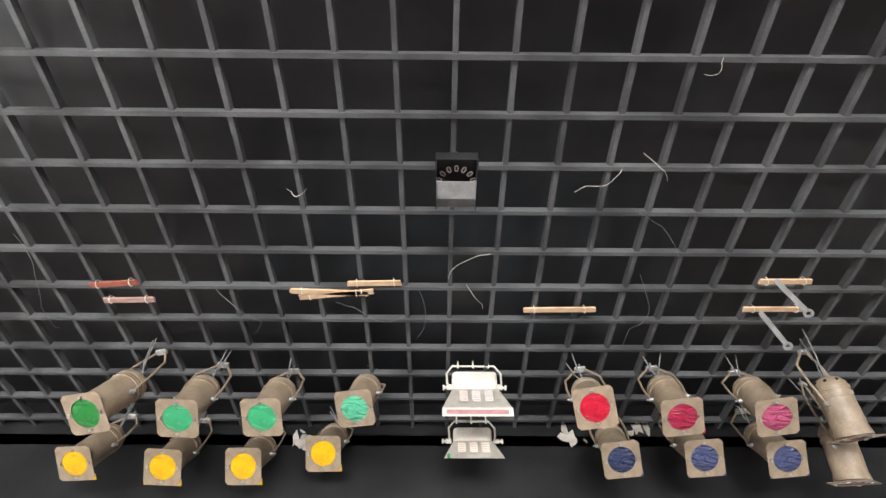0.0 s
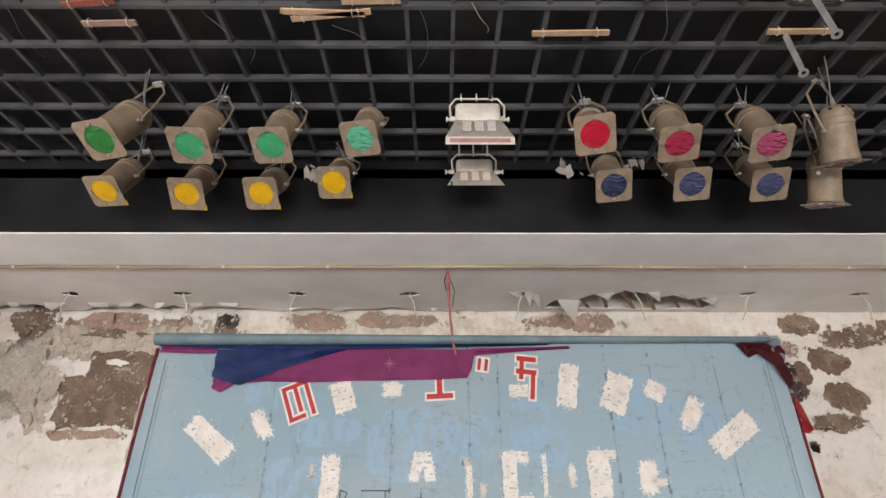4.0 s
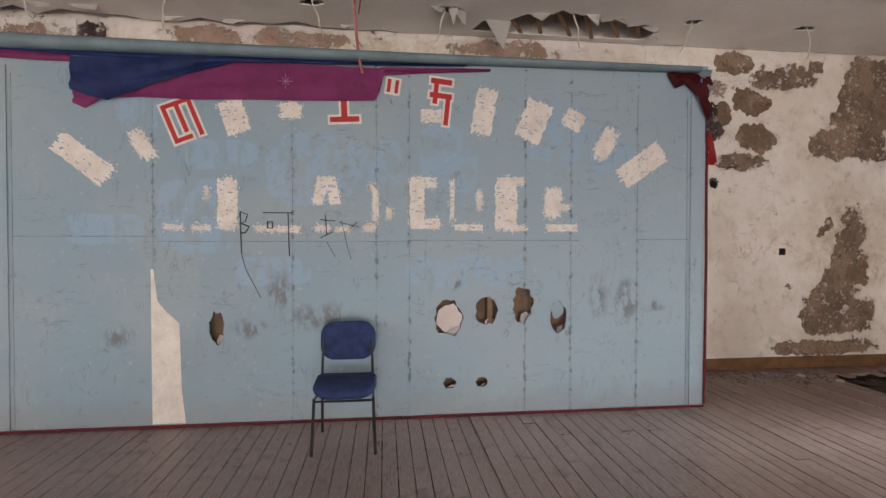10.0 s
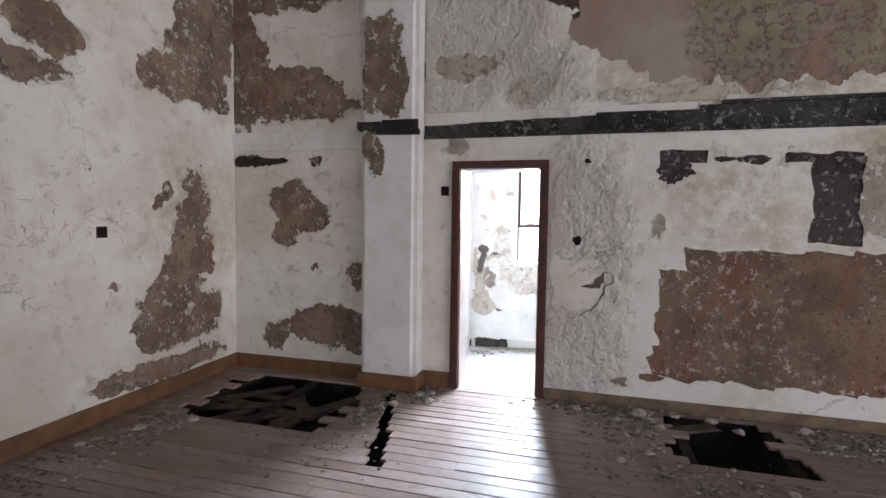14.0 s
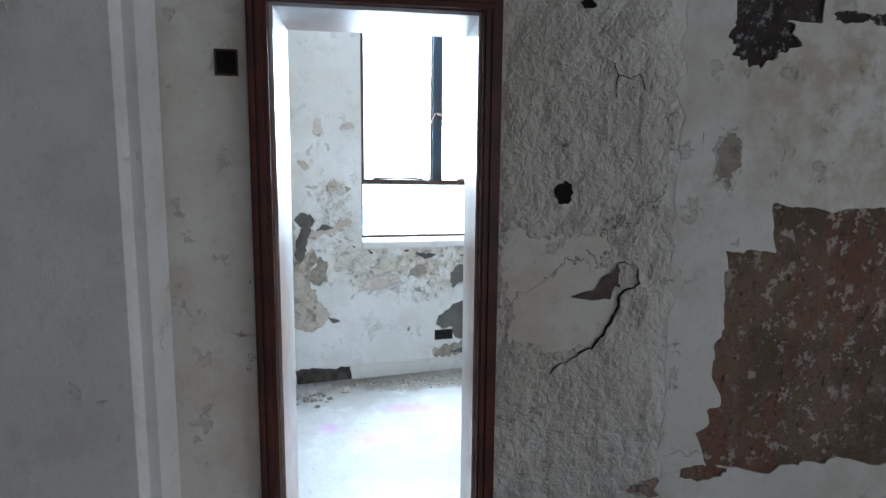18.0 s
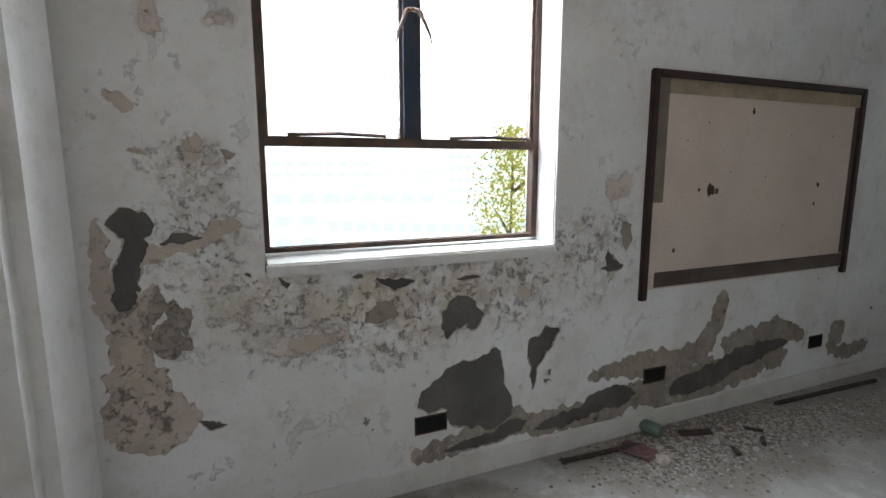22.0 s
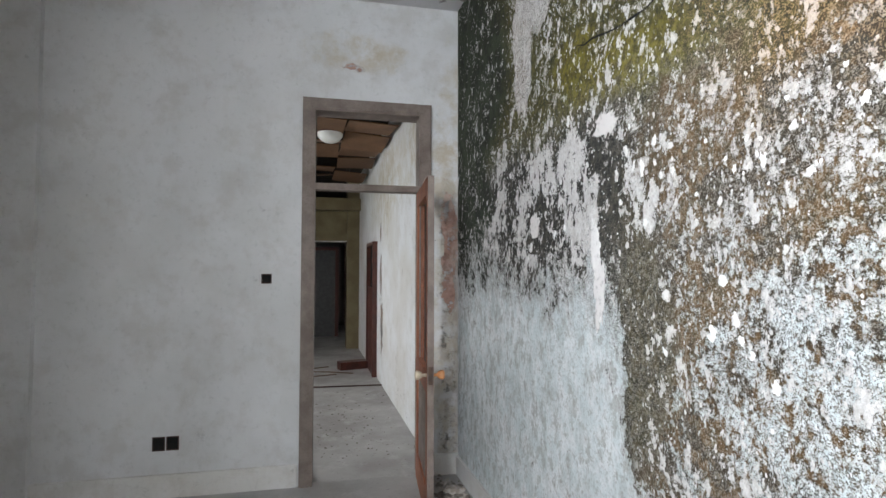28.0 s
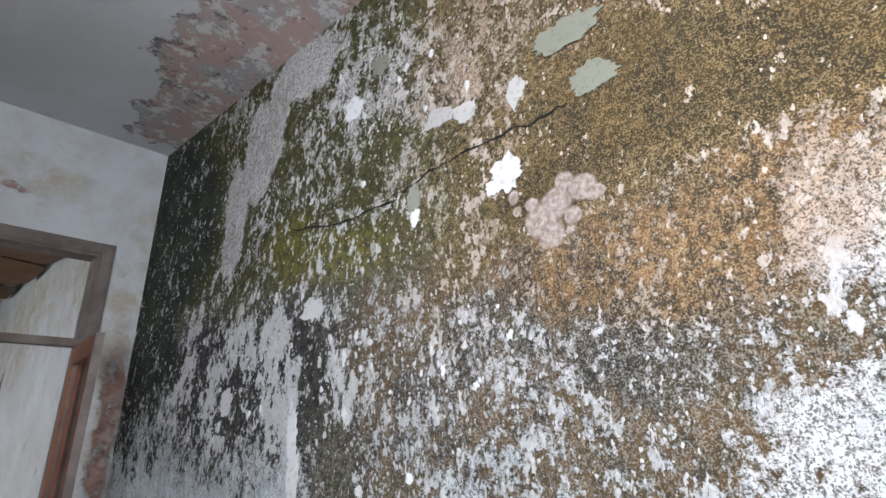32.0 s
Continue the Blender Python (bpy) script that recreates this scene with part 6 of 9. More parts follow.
for sx0, sx1, sz in ((-1.97, -0.9, 1.54), (-0.9, 1.1, 1.50), (1.1, 2.6, 1.51), (3.14, 3.62, 1.52)):
    on_board("seam", boxes((sx0, BY - 0.003, sz - 0.003, sx1, BY, sz + 0.003)), M_SEAM)
# side strips, and the white sheet laid bare at the lower left
M_PAPER = plain("bare_white_paper", (0.70, 0.66, 0.61), (0.60, 0.55, 0.50), 0.8, 7.0)
on_board("edge_strip", boxes((BX0, BY - 0.012, 0.02, BX0 + 0.10, BY - 0.001, 2.86)), M_BOARD)
on_board("edge_strip", boxes((BX1 - 0.14, BY - 0.012, 0.02, BX1 - 0.01, BY - 0.001, 2.9)), M_BOARD)


on_board("bare_strip", flat_shape([(-0.945, 0.03), (-0.69, 0.03), (-0.72, 0.3), (-0.735, 0.84), (-0.83, 0.93), (-0.90, 1.02), (-0.93, 1.28), (-0.95, 1.28)], BY - 0.001), M_PAPER, "bare white strip")
# ghosts of letters taken off: an arc above, a row below
rng = random.Random(9)


def residue(cx, cz, w, h, turn, bits):
    """White glue left in the outline of a sign: a jagged scrap full of holes, with crumbs about it."""
    c, s = math.cos(radians(turn)), math.sin(radians(turn))
    place = lambda u, v: (cx + c * u - s * v, cz + s * u + c * v)
    for _ in range(bits):
        f = 1.0 if bits == 1 else rng.uniform(0.5, 0.85)
        ox, oz = (0, 0) if bits == 1 else (rng.uniform(-w, w) * 0.35, rng.uniform(-h, h) * 0.35)
        n = 70
        loop = []
        wild = 0.15 if bits == 1 else 0.27
        for k in range(n):
            a = math.tau * k / n
            r = 1 / max(abs(math.cos(a)), abs(math.sin(a)))
            r *= 1 - wild * rng.random() ** 2 - wild * (0.5 + 0.5 * noise.noise((cx * 9 + 2 * math.cos(a), cz * 9 + 2 * math.sin(a), k * 0.05)))
            loop.append(place(ox + math.cos(a) * r * w * f, oz + math.sin(a) * r * h * f))
        gaps = []
        for _ in range(int(34 * (w * h / 0.02) ** 0.5)):
            gx, gz = rng.uniform(-0.75, 0.75) * w * f + ox, rng.uniform(-0.75, 0.75) * h * f + oz
            gaps.append([place(gx + p, gz + q) for p, q in ragged(rng, 0, 0, rng.uniform(0.0015, 0.020), rng.uniform(0.0012, 0.006), 7, 0.7)])
        lift = BY - 0.0012 - rng.uniform(0, 0.0012)
        bm = sheet(loop, gaps, lambda u, v, t: (u, lift - t, v), 0.0012)
        for _ in range(60):
            k = rng.randrange(n)
            px, pz = loop[k]
            px, pz = px + rng.gauss(0, 0.011), pz + rng.gauss(0, 0.011)
            q = ragged(rng, px, pz, rng.uniform(0.002, 0.008), rng.uniform(0.002, 0.008), 5, 0.5)
            bm.faces.new([bm.verts.new((u, BY - 0.0011, v)) for u, v in q])
        on_board("glue_residue", bm, M_PAPER)


for cx, cz, w, h, turn, bits in ((-1.45, 2.15, 0.26, 0.10, -38, 1), (-1.02, 2.30, 0.08, 0.20, 28, 3), (-0.30, 2.51, 0.11, 0.15, 18, 1), (0.13, 2.56, 0.12, 0.10, 0, 2), (1.30, 2.56, 0.10, 0.06, 0, 1), (1.757, 2.61, 0.10, 0.22, -10, 1), (2.19, 2.54, 0.13, 0.20, -22, 1), (2.55, 2.56, 0.10, 0.09, -30, 1), (2.86, 2.36, 0.10, 0.19, -32, 3), (3.18, 2.18, 0.26, 0.11, 35, 1),
                             (-0.36, 1.83, 0.09, 0.20, 0, 1), (0.38, 1.92, 0.05, 0.13, -12, 1), (0.48, 1.92, 0.05, 0.13, 12, 1), (1.18, 1.83, 0.07, 0.22, 0, 1), (1.25, 1.65, 0.14, 0.05, 0, 1), (1.24, 2.0, 0.12, 0.05, 0, 1), (1.48, 1.86, 0.02, 0.18, 0, 1), (1.95, 1.82, 0.11, 0.24, 0, 1), (2.0, 2.02, 0.12, 0.04, 0, 1), (2.37, 1.85, 0.12, 0.20, 0, 4), (0.83, 1.8, 0.03, 0.17, 0, 3),
                             (-0.78, 1.61, 0.10, 0.025, 0, 2), (-0.55, 1.61, 0.10, 0.025, 0, 2), (-0.36, 1.63, 0.10, 0.06, 0, 2), (-0.05, 1.6, 0.10, 0.03, 0, 2), (0.12, 1.6, 0.10, 0.03, 0, 1), (0.38, 1.61, 0.10, 0.035, 0, 2), (0.58, 1.61, 0.10, 0.035, 0, 2), (0.78, 1.62, 0.06, 0.04, 0, 3), (1.62, 1.62, 0.13, 0.03, 0, 1), (2.05, 1.62, 0.12, 0.035, 0, 2), (2.45, 1.62, 0.15, 0.035, 0, 1), (2.40, 1.95, 0.05, 0.012, 0, 3), (2.42, 1.80, 0.10, 0.03, 0, 3), (0.80, 1.95, 0.03, 0.04, 0, 3), (-0.52, 1.9, 0.015, 0.07, 0, 2), (0.95, 1.75, 0.03, 0.06, 0, 4), (1.72, 1.85, 0.03, 0.1, 0, 4)):
    residue(cx, cz, w, h, turn, bits)
# what is left of the red letters, white-rimmed
M_RED = plain("red_foil", (0.42, 0.018, 0.022), (0.33, 0.015, 0.02), 0.45, 20.0)


def letter(bars, turn, cx, cz):
    for k, (a0, b0, a1, b1) in enumerate(bars):
        for mat, grow, y0, y1 in ((M_PAPER, 0.018, 0.006, 0.004), (M_RED, 0.0, 0.0085, 0.006)):
            bm = boxes((a0 - grow, -y0 - 0.0004 * k, b0 - grow, a1 + grow, -y1, b1 + grow))
            turned(bm, bm.verts, pose(cx, BY, cz, 0, -turn, 0))
            on_board("letter_stroke" if mat is M_RED else "letter_rim", bm, mat)


letter([(-0.12, -0.16, -0.085, 0.16), (0.085, -0.16, 0.12, 0.16), (-0.085, 0.125, 0.085, 0.16), (-0.085, -0.16, 0.03, -0.125), (-0.018, -0.1, 0.018, 0.125)], 22, -0.70, 2.47)
letter([(-0.12, -0.11, 0.12, -0.065), (-0.025, -0.065, 0.025, 0.09), (-0.1, 0.09, 0.1, 0.12)], 3, 0.575, 2.60)
letter([(-0.045, -0.055, -0.015, 0.055), (0.02, -0.055, 0.05, 0.055)], -8, 0.975, 2.80)
letter([(-0.09, 0.15, 0.09, 0.195), (-0.09, 0.03, 0.10, 0.075), (-0.06, -0.02, -0.02, 0.15), (0.05, -0.19, 0.09, 0.03)], -6, 1.37, 2.68)
# scribbles in black marker
M_INK = plain("black_marker", (0.015, 0.015, 0.02), (0.03, 0.03, 0.04), 0.6)


def stroke(pts, r=0.006):
    bm = bmesh.new()
    tube(bm, [(a, BY - 0.004, b) for a, b in pts], r, 4)
    on_board("pen_stroke", bm, M_INK)


stroke([(-0.26, 1.74), (-0.255, 1.55), (-0.25, 1.40)])
stroke([(-0.26, 1.74), (-0.20, 1.72), (-0.22, 1.66), (-0.26, 1.65), (-0.19, 1.62), (-0.22, 1.57), (-0.255, 1.57)])
stroke([(-0.25, 1.40), (-0.22, 1.28), (-0.16, 1.16), (-0.10, 1.04)], 0.003)
stroke([(-0.08, 1.735), (0.16, 1.735)], 0.006)
stroke([(0.12, 1.735), (0.125, 1.5), (0.13, 1.38)], 0.006)
stroke([(-0.045, 1.66), (-0.005, 1.66), (-0.005, 1.61), (-0.045, 1.61), (-0.045, 1.66)])
stroke([(0.42, 1.72), (0.43, 1.55)])
stroke([(0.38, 1.68), (0.50, 1.67)])
stroke([(0.38, 1.53), (0.48, 1.58)])
stroke([(0.43, 1.5), (0.50, 1.37)], 0.003)
stroke([(0.55, 1.68), (0.60, 1.45), (0.63, 1.35)], 0.003)
stroke([(0.53, 1.66), (0.70, 1.62), (0.58, 1.57), (0.68, 1.66)], 0.004)
# rolled cloth along the top: blue pipe, navy and magenta cloth, dark red edging
M_NAVY = plain("navy_cloth", (0.02, 0.045, 0.19), (0.012, 0.025, 0.11), 0.5, 9.0)
M_MAGENTA = plain("magenta_cloth", (0.34, 0.045, 0.20), (0.26, 0.035, 0.15), 0.5, 5.0)
M_WINE = plain("dark_red_cloth", (0.13, 0.012, 0.02), (0.07, 0.008, 0.014), 0.7, 9.0)
bm = bmesh.new()
tube(bm, [(BX0 - 0.01, BY - 0.05, BT + 0.005), (0.5, BY - 0.05, BT), (BX1 - 0.1, BY - 0.05, BT + 0.01)], 0.062, 14)
for v in bm.verts:
    f = (v.co.x - BX0) / (BX1 - BX0)
    v.co.z = BT - 0.035 - 0.004 * f + (v.co.z - BT) * (0.95 - 0.55 * f) + 0.006 * noise.noise(v.co * 3)
on_board("top_roll", bm, plain("grey_blue_roll", (0.17, 0.235, 0.26), (0.12, 0.175, 0.20), 0.5, 5.0), "grey-blue rolled sheet", True)


def cloth(rows, y0, folds, name, mat, label):
    """A hanging strip: rows of (x, top, bottom)."""
    bm = bmesh.new()
    grid = []
    for k, (cx, zt, zb) in enumerate(rows):
        col = []
        for j in range(7):
            f = j / 6
            col.append(bm.verts.new((cx + 0.01 * math.sin(j * 2 + k), BY - y0 - folds * (0.5 + 0.5 * math.sin(k * 1.3 + j * 1.7)), zt + (zb - zt) * f)))
        grid.append(col)
    for a, b in zip(grid, grid[1:]):
        for j in range(6):
            bm.faces.new((a[j], b[j], b[j + 1], a[j + 1]))
    bmesh.ops.solidify(bm, geom=bm.faces[:], thickness=0.003)
    on_board(name, bm, mat, label, True)


cloth([(-2.05, 3.0, 2.91), (-1.7, 2.99, 2.90), (-1.52, 2.98, 2.90)], 0.015, 0.015, "cloth_strip", M_MAGENTA, "magenta cloth")
cloth([(-2.06, 3.01, 2.97), (-1.4, 3.0, 2.94), (-0.4, 2.99, 2.93), (0.7, 2.98, 2.95), (1.6, 2.99, 2.975)], 0.04, 0.012, "cloth_strip", M_NAVY, "navy cloth")
cloth([(-1.51, 2.93, 2.68), (-1.40, 2.93, 2.64), (-1.25, 2.94, 2.60), (-1.1, 2.94, 2.66), (-0.9, 2.94, 2.74), (-0.6, 2.95, 2.84), (-0.3, 2.95, 2.93)], 0.036, 0.02, "hanging_flap", M_NAVY, "navy cloth flap")
cloth([(-1.50, 2.70, 2.58), (-1.42, 2.70, 2.54), (-1.3, 2.72, 2.62), (-1.0, 2.82, 2.64), (-0.6, 2.93, 2.63), (-0.2, 2.945, 2.645), (0.2, 2.945, 2.65), (0.6, 2.94, 2.66), (0.82, 2.94, 2.67), (0.86, 2.94, 2.74), (0.90, 2.95, 2.88), (1.3, 2.955, 2.915), (1.8, 2.97, 2.945)], 0.018, 0.014, "hanging_flap", M_MAGENTA, "magenta cloth printed with a pale star")
bm = bmesh.new()
for a in range(4):
    d = math.pi * a / 4
    q = (0.06 if a % 2 == 0 else 0.04)
    tube(bm, [(0.11 - q * math.cos(d), BY - 0.038, 2.80 - q * math.sin(d)), (0.11 + q * math.cos(d), BY - 0.038, 2.80 + q * math.sin(d))], 0.003, 4)
on_board("printed_star", bm, plain("pale_pink_print", (0.62, 0.30, 0.48), None, 0.6), "pale star print")
bm = bmesh.new()
tube(bm, [(BX0 - 0.03, BY - 0.01, 0.03), (BX0 - 0.015, BY - 0.014, 1.2), (BX0 - 0.01, BY - 0.014, 2.2), (BX0 + 0.005, BY - 0.014, 2.95)], 0.016, 6)
on_board("edging", bm, M_WINE, "dark red edging", True)
bm = bmesh.new()
tube(bm, [(BX0 - 0.05, BY - 0.01, 0.02), (BX0 - 0.02, BY - 0.02, 0.5), (BX0 - 0.045, BY - 0.014, 1.0), (BX0 - 0.02, BY - 0.014, 1.75)], 0.008, 6)
on_board("edging", bm, M_WINE, "loose dark red cord", True)
bm = bmesh.new()
tube(bm, [(BX1 + 0.005, BY - 0.014, 0.03), (BX1 + 0.012, BY - 0.014, 1.3), (BX1 + 0.008, BY - 0.014, 2.1), (BX1 + 0.01, BY - 0.014, 2.5)], 0.013, 6)
on_board("edging", bm, M_WINE, "dark red edging", True)
bm = bmesh.new()
tube(bm, [(BX0, BY - 0.016, 0.014), (0.8, BY - 0.02, 0.012), (BX1, BY - 0.016, 0.014)], 0.011, 6)
on_board("edging", bm, M_WINE, "dark red bottom edging", True)
cloth([(3.40, 3.02, 2.98), (3.47, 3.02, 2.86), (3.56, 3.01, 2.90), (3.66, 3.0, 2.78), (3.74, 2.99, 2.62), (3.80, 2.97, 2.58)], 0.02, 0.05, "torn_corner", M_WINE, "torn dark red cloth corner")
cloth([(3.785, 2.52, 2.20), (3.82, 2.42, 2.19), (3.865, 2.24, 2.19)], 0.012, 0.03, "torn_corner", M_RED, "hanging red rag")
cloth([(3.70, 3.03, 2.92), (3.80, 3.03, 2.80)], 0.03, 0.03, "torn_corner", M_BOARD, "pale blue torn sheet")
cloth([(-2.13, 2.5, 1.95), (-2.10, 2.62, 2.0)], 0.01, 0.02, "torn_corner", M_PAPER, "pale torn sheet")

# ---------------------------------------------------------------- blue chair before the backdrop
M_SEAT = plain("worn_navy_cloth", (0.022, 0.04, 0.12), (0.014, 0.026, 0.08), 0.85, 14.0, relief=0.3, fine=220.0)
M_TUBE = plain("black_steel_tube", (0.015, 0.015, 0.017), (0.03, 0.028, 0.027), 0.4, 20.0, metal=0.4, relief=0.05)
chair = thing("chair", pose(0.62, 4.52, 0, 0, 0, 0), "navy cloth chair with black steel legs before the backdrop", "chair")
bm = bmesh.new()
rounded(bm, 0.45, 0.43, 0.075, 0.11)
for v in bm.verts:
    v.co.z += 0.03 * (v.co.x / 0.22) ** 2 - (0.02 * (v.co.y / -0.2) if v.co.y < -0.1 else 0)
turned(bm, bm.verts, pose(0, -0.01, 0.435))
part("seat", bm, M_SEAT, chair, "padded navy cloth seat", True)
bm = bmesh.new()
rounded(bm, 0.43, 0.30, 0.05, 0.11, seg=6)
for v in bm.verts:
    v.co.z -= 0.05 * (v.co.x / 0.21) ** 2
turned(bm, bm.verts, pose(0, 0.235, 0.725, 80, 0, 0))
part("backrest", bm, M_SEAT, chair, "padded navy cloth backrest", True)
for sx in (-1, 1):
    bm = bmesh.new()
    tube(bm, [(sx * 0.222, -0.215, 0), (sx * 0.205, -0.195, 0.40)], 0.011, 8)
    part("leg", bm, M_TUBE, chair, "", True)
    bm = bmesh.new()
    tube(bm, [(sx * 0.20, 0.25, 0), (sx * 0.195, 0.19, 0.40), (sx * 0.19, 0.20, 0.60), (sx * 0.18, 0.235, 0.72)], 0.011, 8)
    part("leg", bm, M_TUBE, chair, "", True)
    bm = bmesh.new()
    tube(bm, [(sx * 0.207, -0.20, 0.385), (sx * 0.197, 0.195, 0.385)], 0.009, 6)
    part("side_rail", bm, M_TUBE, chair, "", True)
for yy in (-0.198, 0.19):
    bm = bmesh.new()
    tube(bm, [(-0.205, yy, 0.38), (0.205, yy, 0.38)], 0.009, 6)
    part("cross_rail", bm, M_TUBE, chair, "", True)

# ---------------------------------------------------------------- stage lamps
def gel(name, a, creased=0.0):
    s = Shade(name, 0.22)
    w = s.noise(4.0 + 5.0 * creased, 3, 0.45, stretch=(1, 2.2, 1), warp=1.2 + creased)
    fold = s.step(s.math("ABSOLUTE", s.math("ADD", w, -0.56)), 0.022, 0.0)
    s.bump(s.math("MULTIPLY_ADD", fold, 0.35, w), 0.55 + 0.4 * creased, 0.03 + 0.02 * creased)
    c = s.mix(s.step(s.noise(6.0, 3), 0.4, 0.7), tuple(v * 0.95 for v in a), tuple(v * 0.75 for v in a))
    return s.done(c, s.math("MULTIPLY_ADD", w, 0.3, 0.12))


GEL = {"dark green": gel("gel_dark_green", (0.02, 0.16, 0.03)), "green": gel("gel_green", (0.05, 0.30, 0.13)), "pale green": gel("gel_pale_green", (0.10, 0.42, 0.25), 0.6), "red": gel("gel_red", (0.38, 0.01, 0.03)), "wine red": gel("gel_wine", (0.30, 0.015, 0.05), 0.6), "pinkish red": gel("gel_pink", (0.38, 0.06, 0.14), 1.0), "rose": gel("gel_rose", (0.42, 0.22, 0.22)), "yellow": gel("gel_yellow", (0.62, 0.36, 0.005)), "blue": gel("gel_blue", (0.06, 0.07, 0.16), 1.0), "dark blue": gel("gel_dark_blue", (0.025, 0.035, 0.09), 1.0)}
# Near-black discs for the shade inside the vents.
M_VENT = plain("vent_shade", (0.01, 0.01, 0.01), None, 0.9)


def stage_lamp(tip, rear, colour, roll=0):
    """A can of 0.25 m across from its filter at tip to its cap at rear, hung by a yoke from the grid."""
    tip, rear = Vector(tip), Vector(rear)
    axis = (tip - rear).normalized()
    ln = (tip - rear).length
    m = look(tip, tip + axis, roll)
    lamp = thing("stage_lamp", m, f"beige tubular stage lamp with a {colour} filter", "stage lamp", "coloured lamps on the grid")
    bm = bmesh.new()
    lathe(bm, [(0.0, ln), (0.045, ln - 0.003), (0.08, ln - 0.02), (0.102, ln - 0.05), (0.106, ln - 0.075), (0.113, ln - 0.077), (0.113, ln - 0.10), (0.107, ln - 0.102), (0.107, ln - 0.12), (0.114, ln - 0.122), (0.114, ln - 0.15), (0.108, ln - 0.152), (0.107, 0.06), (0.113, 0.04), (0.115, 0.012), (0.0, 0.011)], 28, close=False)
    part("body", bm, M_CAN, lamp, "beige enamelled tube", True)
    for k in range(8):
        a = (k + 0.5) * math.tau / 8
        bm = bmesh.new()
        lathe(bm, [(0.011, -0.003), (0.011, 0.004)], 10, Matrix.Translation((0.093 * math.cos(a), 0.093 * math.sin(a), ln - 0.037)) @ Matrix.Rotation(a, 4, "Z") @ Matrix.Rotation(radians(54), 4, "Y"))
        part("vent_hole", bm, M_VENT, lamp)
    e, q = 0.134, 0.112
    bm = sheet([(-e, -q), (-q, -e), (q, -e), (e, -q), (e, q), (q, e), (-q, e), (-e, q)], [[(0.096 * math.cos(k * math.tau / 28), 0.096 * math.sin(k * math.tau / 28)) for k in range(28)]], lambda u, v, w: (u, v, -w), 0.004)
    part("filter_holder", bm, M_CAN, lamp, "square beige filter holder")
    rnd = random.Random(round(tip.x * 100))
    if colour in ("yellow", "blue", "dark blue", "wine red"):
        bm = boxes((-e - 0.006, -e - 0.004, 0.002, e * rnd.uniform(0.6, 1.03), -q * 0.8, 0.004))
        part("filter_edge", bm, GEL[colour], lamp, f"{colour} filter peeping out below its holder")
    bm = bmesh.new()
    lathe(bm, [(0.0, 0.001), (0.10, 0.001), (0.10, 0.0045), (0.0, 0.0045)], 28, close=False)
    part("filter", bm, GEL[colour], lamp, f"wrinkled {colour} filter")
    for a in (0, 90, 180, 270):
        bm = boxes((-0.012, 0.102, -0.012, 0.012, 0.116, 0.004))
        turned(bm, bm.verts, Matrix.Rotation(radians(a), 4, "Z"))
        part("clip", bm, M_CHROME, lamp)
    inv = m.inverted()
    hang = Vector((rear.x + 0.02, min(rear.y + 0.05, 4.08), GRID_Z - 0.02))
    up = inv @ hang
    pivot = ln * 0.55
    for sx in (-1, 1):
        s1 = Vector((sx * 0.125, 0, pivot))
        shoulder = Vector((sx * 0.13, up.y * 0.6, pivot + (up.z - pivot) * 0.7))
        bm = bmesh.new()
        tube(bm, [s1, s1.lerp(shoulder, 0.5) + Vector((sx * 0.01, 0, 0)), shoulder, Vector((sx * 0.03, 0, 0)) + up], 0.0085, 6)
        part("yoke_arm", bm, M_CAN, lamp, "", True)
        bm = bmesh.new()
        lathe(bm, [(0.016, 0), (0.016, 0.025), (0.007, 0.027), (0.007, 0.045)], 10, Matrix.Translation((sx * 0.108, 0, pivot)) @ Matrix.Rotation(sx * math.pi / 2, 4, "Y"))
        part("knob", bm, M_CHROME, lamp, "", True)
    bm = bmesh.new()
    rounded(bm, 0.09, 0.045, 0.03, 0.012, Matrix.Translation(up))
    part("clamp", bm, M_CHROME, lamp, "steel hook clamp")
    bm = bmesh.new()
    tube(bm, [up, inv @ (hang + Vector((0, 0, 0.05)))], 0.008, 6)
    part("bolt", bm, M_CHROME, lamp, "", True)
    for k in range(2):
        bm = bmesh.new()
        cap = rear - axis * 0.01
        w = Vector((rnd.uniform(-0.12, 0.12), rnd.uniform(-0.14, 0.02), 0))
        tube(bm, [inv @ p for p in (cap + axis * 0.02, cap + Vector((0.01 * k, -0.01, 0.05)), cap + w * 0.5 + Vector((0, 0, 0.14)), Vector((cap.x, cap.y, GRID_Z)) + w + Vector((0, 0, 0.05)))], 0.0055, 5)
        part("cable", bm, M_CABLE, lamp, "", True)
    return lamp


